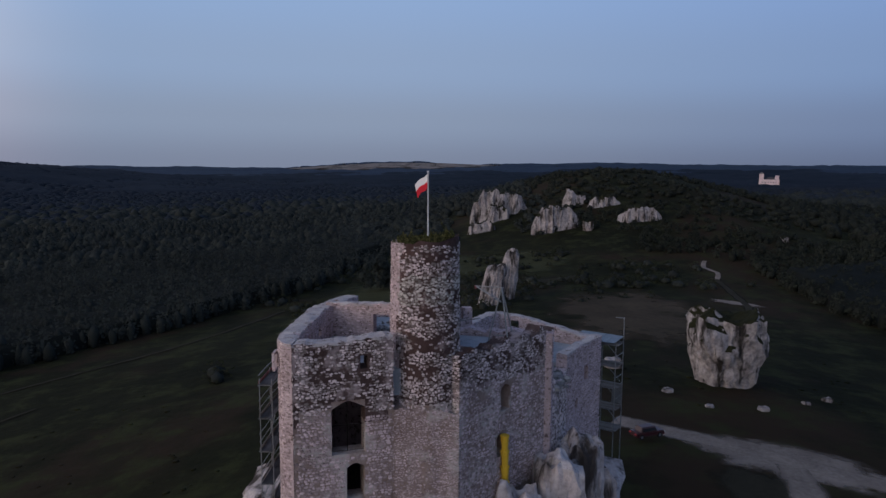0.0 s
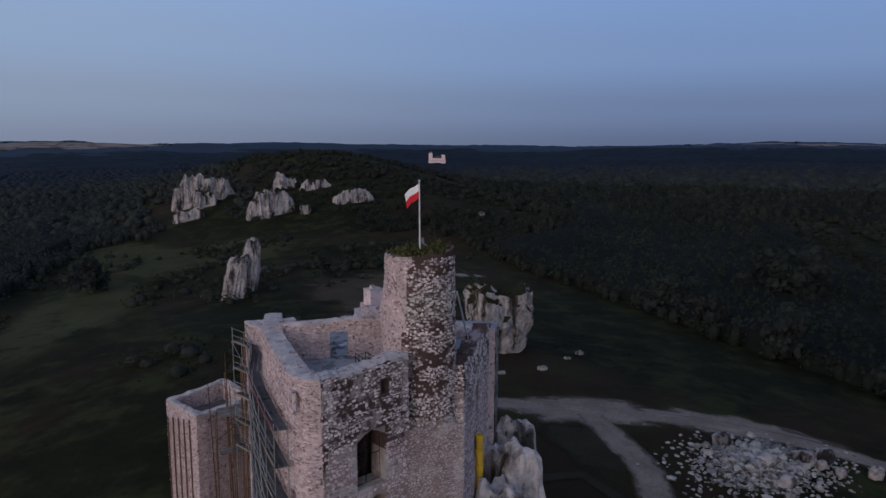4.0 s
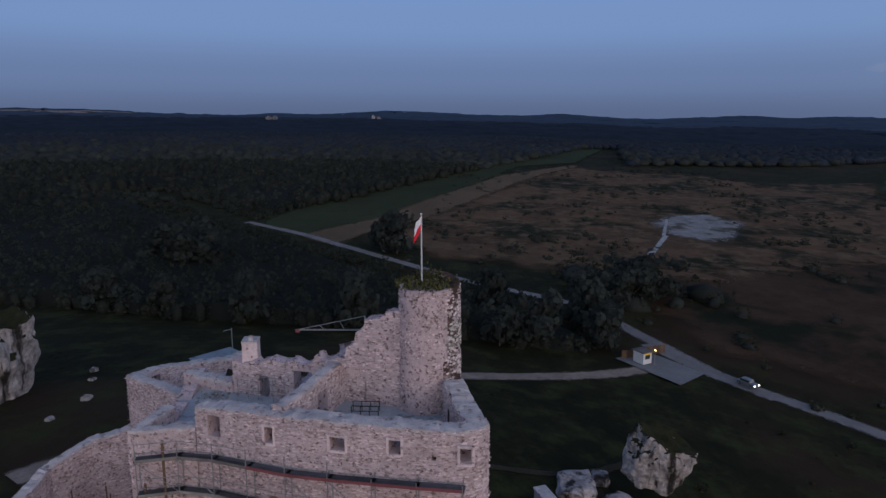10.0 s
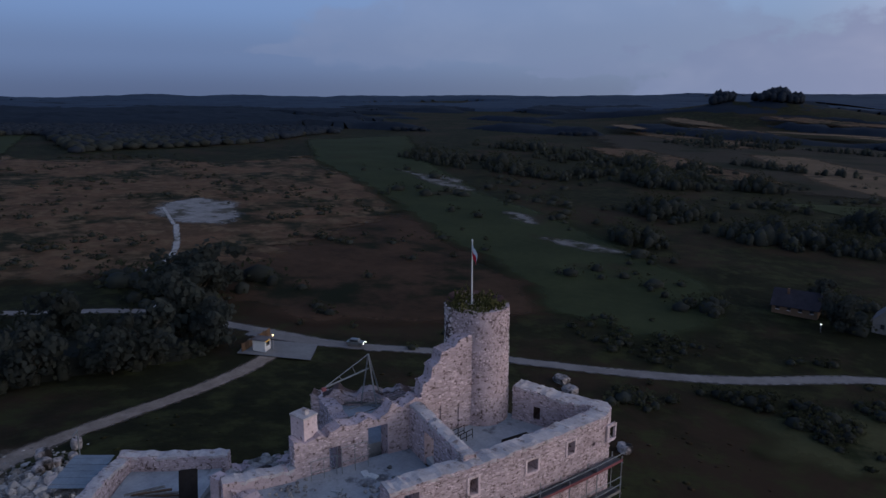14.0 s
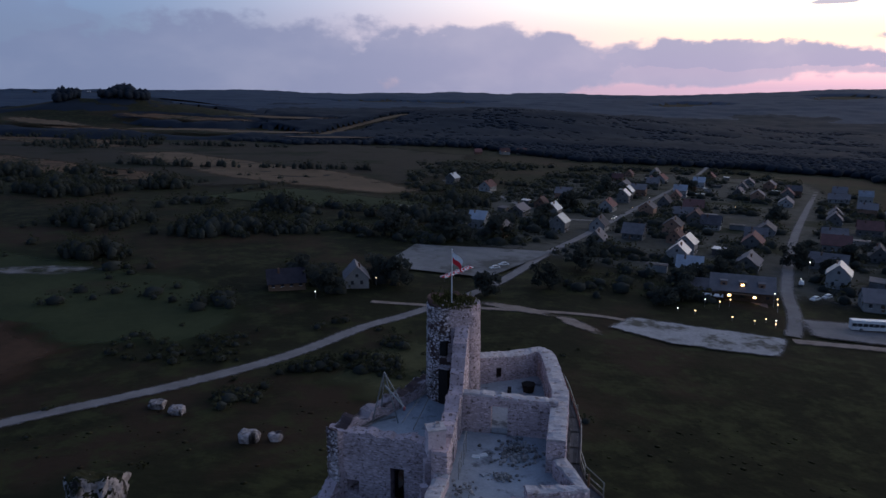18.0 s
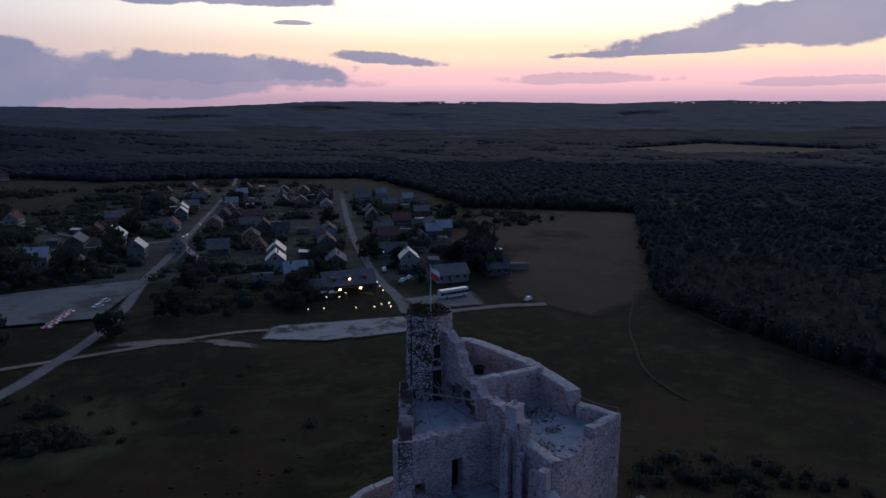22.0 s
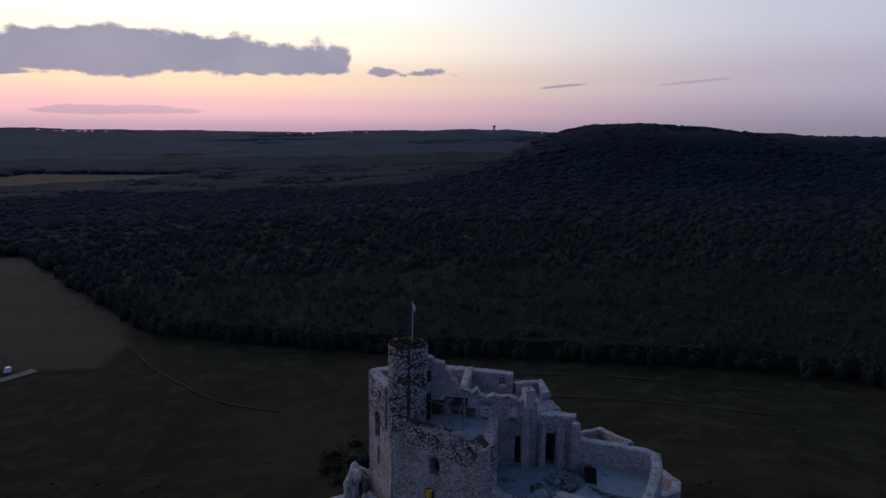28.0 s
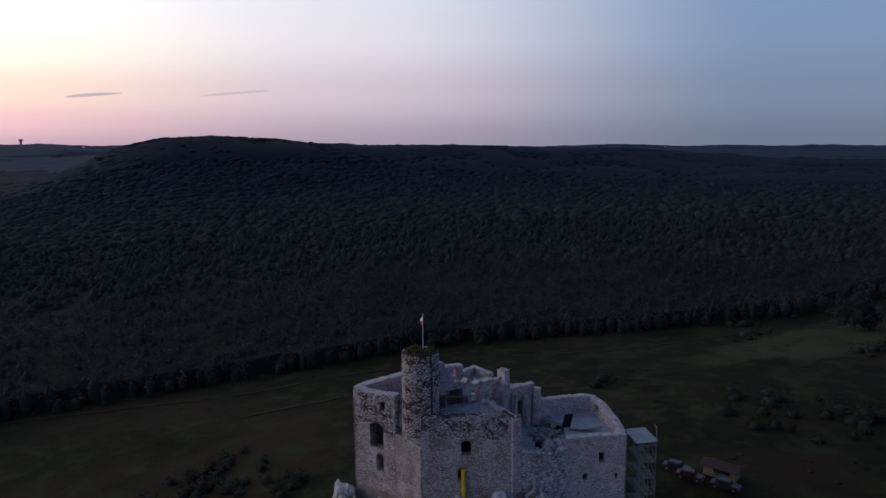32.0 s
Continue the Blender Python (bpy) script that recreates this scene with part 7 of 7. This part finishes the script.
for line, lengths in ((street, 26), (lane, 23)):
    for k in range(lengths):
        for sgn in (-1, 1):
            s = 14 + k * (line.s[-1] - 30) / lengths + rg.uniform(-4, 4)
            off = sgn * rg.choice((14, 17, 34, 52))
            q = line.at(s, off)
            if min((q.x - a) ** 2 + (q.y - b) ** 2 for a, b in taken) < 210 or rg.random() < 0.22:
                continue
            taken.append((q.x, q.y))
            p1, p2 = line.at(s - 2), line.at(s + 2)
            ang = math.degrees(math.atan2(p2.y - p1.y, p2.x - p1.x)) + rg.choice((0, 90)) + rg.uniform(-5, 5)
            settle(rg.choice((0, 0, 1, 2, 2, 3, 4, 5)), q.x, q.y, ang)
            if rg.random() < 0.6:
                b = line.at(s + 7, off + sgn * 13)
                if min((b.x - a) ** 2 + (b.y - c) ** 2 for a, c in taken) > 120:
                    taken.append((b.x, b.y))
                    settle(rg.randrange(2), b.x, b.y, ang, SHEDS)
# far hamlets on the skyline
for x, y, n in ((1650, 610, 2), (1750, 430, 2)):
    for _ in range(n):
        px, py = x + rg.uniform(-160, 160), y + rg.uniform(-40, 40)
        m = pose(px, py, ground_z(px, py) + 14, 0, 0, rg.uniform(0, 180))
        copy_thing(KINDS[rg.choice((0, 2, 4))], m)


# The lamps' warm light on the court is put into this reddish colour.
COURT = material("lamplit_court_paving", (0.10, 0.07, 0.06), (0.18, 0.13, 0.115), 0.3, 0.85, 0.2, 9.0)


def inn():
    x, y = -107, -135
    RZ = -22
    z = ground_z(x, y) + 0.5
    root = thing("inn", (x, y, z), "large brown inn with dormers, balcony and warm lamps", "inn")
    for name, dx, dy, w, d, h0, h1 in (("main_wing", 0, 0, 20, 11, 3.2, 7.4), ("side_wing", 12, 2, 9, 8, 2.8, 5.6)):
        bm = bmesh.new()
        gable(bm, w, d, h0, h1)
        bmesh.ops.transform(bm, matrix=pose(x, y, z, 0, 0, RZ) @ pose(dx, dy, 0), verts=bm.verts)
        wing = part(name, bm, BROWNWOOD, root)
        bm = bmesh.new()
        gable(bm, w, d, h0, h1, 0.6, 0.18)
        bmesh.ops.transform(bm, matrix=pose(x, y, z, 0, 0, RZ) @ pose(dx, dy, 0), verts=bm.verts)
        part("roof", bm, ROOF, wing)
    m = pose(x, y, z, 0, 0, RZ)

    def put(name, at, size, mat, rx=0):
        q = m @ Vector(at)
        return box(name, q, size, mat, root, rz=RZ, rx=rx)

    for k in range(5):
        put("window", (-8 + 4 * k, 5.53, 1.0), (1.0, 0.08, 1.0), WARMLAMP if k in (1, 3) else PANE)
    for k in range(3):
        put("dormer", (-6 + 6 * k, 3.2, 4.0), (2.0, 2.0, 1.9), BRICKRED)
        put("dormer_window", (-6 + 6 * k, 4.23, 4.6), (0.9, 0.08, 0.7), WARMLAMP if k == 1 else PANE)
        put("dormer_roof", (-6 + 6 * k, 3.3, 5.9), (2.5, 2.6, 0.15), ROOF)
    put("terrace", (2, 19, -0.9), (20, 26, 0.6), COURT)
    put("awning", (0, 6.6, 2.3), (10, 2.0, 0.12), BROWNWOOD)
    for k in range(2):
        put("parasol", (11 - 3.5 * k, 9.0, 1.6), (3.0, 3.0, 0.35), WHITEPAINT)


inn()


def lamp_post(x, y, tall, mat, label="street lamp with a glowing head on a thin post"):
    z = ground_z(x, y) + 0.3
    root = thing("street_lamp", (x, y, z), label, "street lamp", "lamps in the village")
    tube("post", (x, y, z), (x, y, z + tall), 0.06, STEEL, root)
    bm = bmesh.new()
    bmesh.ops.create_uvsphere(bm, u_segments=8, v_segments=6, radius=0.15, matrix=Matrix.Translation((x, y, z + tall + 0.2)))
    part("lamp_globe", bm, mat, root)
    tube("cap", (x, y, z + tall + 0.4), (x, y, z + tall + 0.5), 0.2, STEEL, root, r1=0.05)


for x, y, t, m in ((-77.5, -114.6, 1.0, WHITELAMP), (-82.2, -112.2, 1.0, WARMLAMP), (-91.3, -105.9, 1.0, WARMLAMP), (-96.8, -102.7, 1.0, WARMLAMP), (-101.2, -104.7, 1.0, WARMLAMP), (-103.6, -103.3, 1.0, WHITELAMP), (-101.7, -99.7, 1.0, WARMLAMP), (-113.6, -122.7, 2.4, WARMLAMP), (-110.4, -116.1, 2.4, WARMLAMP), (-92.4, -118.3, 2.4, WARMLAMP), (-88.5, -120.4, 2.4, WHITELAMP), (-97, -121, 2.4, WARMLAMP), (-112, -122, 4.5, WHITELAMP), (-107, -299, 1.5, WHITELAMP), (-120, -312, 5, WARMLAMP), (-150, -170, 5, WHITELAMP),
                   (-84, -360, 2, WHITELAMP), (-60, -186, 2, WHITELAMP), (-136, -150, 3, WHITELAMP), (-95, -794, 4, WARMLAMP), (-145, -360, 5, WHITELAMP), (-110, -345, 2, WARMLAMP), (12, -144, 3, WARMLAMP), (20, -138, 2.5, WARMLAMP), (103, 7, 3, WARMLAMP), (-190, -330, 5, WARMLAMP), (38, -120, 2, WHITELAMP)):
    lamp_post(x, y, t, m)


# ---- vehicles ----
def car(x, y, rz, label, paint=None, lights=False):
    z = ground_z(x, y) + 0.52
    root = thing("car", (x, y, z), label, "car", "parked cars")
    m = pose(x, y, z, 0, 0, rz)
    bm = bmesh.new()
    add_box(bm, (0, 0, 0.3), (4.3, 1.75, 0.55), taper=0.96)
    add_box(bm, (-0.2, 0, 0.85), (2.5, 1.6, 0.6), taper=0.78)
    bmesh.ops.bevel(bm, geom=list(bm.edges), offset=0.08, segments=2, affect="EDGES")
    bmesh.ops.transform(bm, matrix=m, verts=bm.verts)
    part("body", bm, paint or CARPAINT, root)
    for sx, w in ((-1.38, 0.05), (0.96, 0.05)):
        box("windscreen", m @ Vector((sx, 0, 0.93)), (0.06, 1.3, 0.42), PANE, root, rz=rz, ry=-28 if sx > 0 else 28)
    for sy in (-0.78, 0.78):
        box("side_window", m @ Vector((-0.2, sy, 0.95)), (1.9, 0.05, 0.36), PANE, root, rz=rz)
    for sx in (-1.35, 1.35):
        for sy in (-0.8, 0.8):
            a, b = m @ Vector((sx, sy - 0.1, 0.32)), m @ Vector((sx, sy + 0.1, 0.32))
            wheel = tube("wheel", a, b, 0.32, TYRE, root, seg=14)
            tube("rim", m @ Vector((sx, sy - 0.11, 0.32)), m @ Vector((sx, sy + 0.11, 0.32)), 0.19, STEEL, wheel, seg=10)
    for sy in (-0.6, 0.6):
        box("headlight", m @ Vector((2.12, sy, 0.55)), (0.08, 0.36, 0.16), WHITELAMP if lights else WHITEPAINT, root, rz=rz)
        box("tail_light", m @ Vector((-2.12, sy, 0.6)), (0.08, 0.3, 0.14), REDSTRIPE, root, rz=rz)


REDPAINT = material("dark_red_paint", (0.03, 0.007, 0.008), (0.055, 0.011, 0.013), 0.5, 0.35, 0.0)
DARKPAINT = material("black_car_paint", (0.012, 0.012, 0.014), (0.03, 0.03, 0.034), 0.5, 0.35, 0.0)
for x, y, rz, lab, paint, on in ((-28, -172, 20, "white car on the parking lot", WHITEPAINT, False), (-24, -166, 25, "silver car on the parking lot", None, False), (-131, -131, 30, "white car beside a house", WHITEPAINT, False), (-137, -134, 30, "grey car beside a house", None, False), (-138, -153, 60, "white van-like car by the lane", WHITEPAINT, False),
                                 (26.5, 85, 20, "dark red car near the castle", REDPAINT, False), (4.9, 92.0, 15, "dark red car beside the hut", REDPAINT, False), (1.6, 93.6, 15, "black car on the meadow", DARKPAINT, False), (10.5, 92.6, 15, "black car beside the hut", DARKPAINT, False), (-148, -77, 20, "white trailer-like car by the lane", WHITEPAINT, False), (147, 18, 35, "car with lit headlights on the road", None, True), (-106, -300, 62, "car with lit headlights in the street", None, True), (96, -10, 215, "dark car on the road at the entrance", None, True)):
    car(x, y, rz, lab, paint, on)


def coach(x, y, rz, length, tall, label, name, category):
    z = ground_z(x, y) + 0.5
    root = thing(name, (x, y, z), label, category)
    m = pose(x, y, z, 0, 0, rz)
    bm = bmesh.new()
    add_box(bm, (0, 0, 0.35), (length, 2.5, tall - 0.35))
    bmesh.ops.bevel(bm, geom=list(bm.edges), offset=0.15, segments=2, affect="EDGES")
    bmesh.ops.transform(bm, matrix=m, verts=bm.verts)
    part("body", bm, WHITEPAINT, root)
    n = max(2, int(length / 1.5))
    for k in range(n):
        for sy in (-1.26, 1.26):
            box("side_window", m @ Vector((-length / 2 + length * (k + 0.5) / n, sy, tall * 0.45)), (length / n * 0.9, 0.05, tall * 0.3), PANE, root, rz=rz)
    box("windscreen", m @ Vector((length / 2 + 0.01, 0, tall * 0.4)), (0.06, 2.2, tall * 0.42), PANE, root, rz=rz)
    for sx in (-length * 0.28, length * 0.33):
        for sy in (-1.1, 1.1):
            wheel = tube("wheel", m @ Vector((sx, sy - 0.16, 0.48)), m @ Vector((sx, sy + 0.16, 0.48)), 0.48, TYRE, root, seg=14)
            tube("rim", m @ Vector((sx, sy - 0.17, 0.48)), m @ Vector((sx, sy + 0.17, 0.48)), 0.26, STEEL, wheel, seg=10)


coach(-130, -98.5, 168, 12, 3.3, "white coach parked on the bus stand", "bus", "bus")


def snack_hut(x, y, rz):
    """A small tan trailer hut under a dark red awning roof."""
    z = ground_z(x, y) + 0.4
    root = thing("snack_hut", (x, y, z), "small tan hut with a dark red pitched roof", "hut")
    m = pose(x, y, z, 0, 0, rz)
    box("body", m @ Vector((0, 0, 0)), (5.0, 2.2, 2.0), TANBOARD, root, rz=rz, bevel=0.05)
    box("hatch", m @ Vector((0.4, -1.13, 0.9)), (2.6, 0.06, 0.8), PANE, root, rz=rz)
    box("counter", m @ Vector((0.4, -1.25, 0.8)), (2.8, 0.3, 0.06), WOOD, root, rz=rz)
    for sy, tilt in ((-0.9, 22), (0.9, -22)):
        box("roof_panel", m @ Vector((0, sy * 0.85, 2.1)), (6.0, 1.9, 0.08), REDPAINT, root, rz=rz, rx=tilt)


TANBOARD = material("tan_boards", (0.16, 0.11, 0.07), (0.28, 0.20, 0.13), 1.0, 0.8, 0.2)
snack_hut(7.9, 96.4, 8)


def parasol(x, y, red):
    z = ground_z(x, y) + 0.4
    root = thing("parasol", (x, y, z), "striped red and white garden parasol", "parasol", "parasols at the parking lot")
    tube("pole", (x, y, z), (x, y, z + 2.6), 0.03, STEEL, root)
    for k in range(8):
        a0, a1 = 2 * math.pi * k / 8, 2 * math.pi * (k + 1) / 8
        v = [(x, y, z + 2.8), (x + 1.8 * math.cos(a0), y + 1.8 * math.sin(a0), z + 2.15), (x + 1.8 * math.cos(a1), y + 1.8 * math.sin(a1), z + 2.15), (x, y, z + 2.75), (x + 1.8 * math.cos(a0), y + 1.8 * math.sin(a0), z + 2.1), (x + 1.8 * math.cos(a1), y + 1.8 * math.sin(a1), z + 2.1)]
        sheet("panel", v, [(0, 1, 2), (5, 4, 3), (1, 4, 5, 2), (0, 3, 4, 1), (2, 5, 3, 0)], REDSTRIPE if (k + red) % 2 else WHITEPAINT, root)


for k in range(6):
    parasol(-4 - 1.9 * k, -144 - 3.0 * k, k % 2)


# ---- at the entrance and on the meadow ----
def booth(x, y, rz):
    z = ground_z(x, y) + 0.4
    root = thing("ticket_booth", (x, y, z), "small pale ticket booth with a yellow panel", "booth")
    m = pose(x, y, z, 0, 0, rz)
    box("body", (x, y, z), (3.0, 2.4, 2.5), WHITEPAINT, root, rz=rz, bevel=0.04)
    box("roof", (x, y, z + 2.5), (3.5, 2.9, 0.18), ROOF, root, rz=rz)
    box("counter_window", m @ Vector((-1.52, 0, 1.1)), (0.06, 1.4, 0.9), PANE, root, rz=rz)
    box("notice_panel", m @ Vector((-1.55, 0, 2.05)), (0.06, 1.8, 0.35), YELLOW, root, rz=rz)
    box("door", m @ Vector((0.4, -1.22, 0)), (0.9, 0.06, 2.05), BROWNWOOD, root, rz=rz)


booth(103.5, 9.5, 35)
fence = thing("fence", (110, 4, ground_z(110, 4)), "dark board fence at the entrance yard", "fence")
for k in range(26):
    x, y = 104.5 + 0.34 * k, 13.5 - 0.42 * k
    box("board", (x, y, ground_z(x, y) + 0.2), (0.46, 0.06, 1.9), BROWNWOOD, fence, rz=-51)
for k in range(6):
    x, y = 104.6 + 1.66 * k, 13.6 - 2.05 * k
    box("post", (x, y, ground_z(x, y)), (0.14, 0.14, 2.3), BROWNWOOD, fence, rz=-51)
cabin = thing("portable_cabin", (90.3, 61.8, ground_z(90.3, 61.8)), "white portable toilet cabin on the grass", "cabin")
z = ground_z(90.3, 61.8) + 0.1
box("body", (90.3, 61.8, z), (1.4, 1.4, 2.2), WHITEPAINT, cabin, rz=25, bevel=0.05)
box("roof", (90.3, 61.8, z + 2.2), (1.45, 1.45, 0.22), WHITEPAINT, cabin, rz=25, taper=0.7)
m = pose(90.3, 61.8, z, 0, 0, 25)
box("door", m @ Vector((-0.71, 0, 0.1)), (0.05, 0.9, 1.9), SHEET, cabin, rz=25)


# ---- the castle on the next hill, far off ----
def far_castle():
    x, y, z = 677, 1436, 12.0
    root = thing("distant_castle", (x, y, z), "small pale castle with towers on a far hill", "castle")
    face = math.degrees(math.atan2(-y, -x)) + 90
    m = pose(x, y, z, 0, 0, face)

    def put(name, at, size, mat, taper=1.0):
        return box(name, m @ Vector(at), size, mat, root, rz=face, taper=taper)

    put("rock", (0, 0, -6), (52, 34, 10), ROCK, 0.85)
    put("main_wall", (0, 0, 3), (38, 18, 13), PALE)
    put("tower", (-15, 0, 3), (9, 9, 24), PALE, 0.95)
    put("tower", (14, 3, 3), (8, 8, 21), PALE, 0.95)
    put("tower_roof", (-15, 0, 27), (10, 10, 4), ROOF, 0.2)
    put("roof", (2, 0, 16), (20, 16, 5), ROOF, 0.4)
    for k in range(6):
        put("window", (-12 + 5 * k, -9.1, 9), (1.4, 0.3, 2), PANE)


far_castle()
stack = thing("water_tower", (-4180, 690, 60), "tall concrete tower on the far skyline", "tower")
d = math.hypot(-4180, 690 - 40)
box("shaft", (-4180, 690, 55), (13, 13, 50), SHEET, stack, taper=0.8)
box("head", (-4180, 690, 105), (19, 19, 8), SHEET, stack, taper=0.95)


# ---- single stones of the tower's face, last ----
def lay_tower_stones():
    shapes = []
    rg = random.Random(77)
    for k in range(14):
        v, f = [], []
        stone_block(v, f, Vector((0, 0, 0)), Vector((1, 0, 0)), Vector((0, 0, 1)), Vector((0, -1, 0)), 1.0, 1.0, 1.0, rg)
        me = bpy.data.meshes.new("stone")
        me.from_pydata([(a, (b + 0.03) if b > 0 else b, c) for a, b, c in v], [], f)
        me.materials.append(STONE_SINGLE)
        shapes.append(me)
    for c, right, out, w, h, deep in tower_stones:
        ob = new("stone", rg.choice(shapes))
        basis = Matrix((right, -out, Vector((0, 0, 1)))).transposed().to_4x4()
        ob.parent = tower
        ob.matrix_basis = Matrix.Translation(c) @ basis @ Matrix.Diagonal((w, deep, h, 1))


STONE_SINGLE = material("white_limestone_single", (0.16, 0.14, 0.13), (0.62, 0.58, 0.55), 0.7, 0.9, 0.5, 9.0, single=0.55, third=(0.09, 0.07, 0.06), third_scale=0.9, third_amount=0.25)
lay_tower_stones()
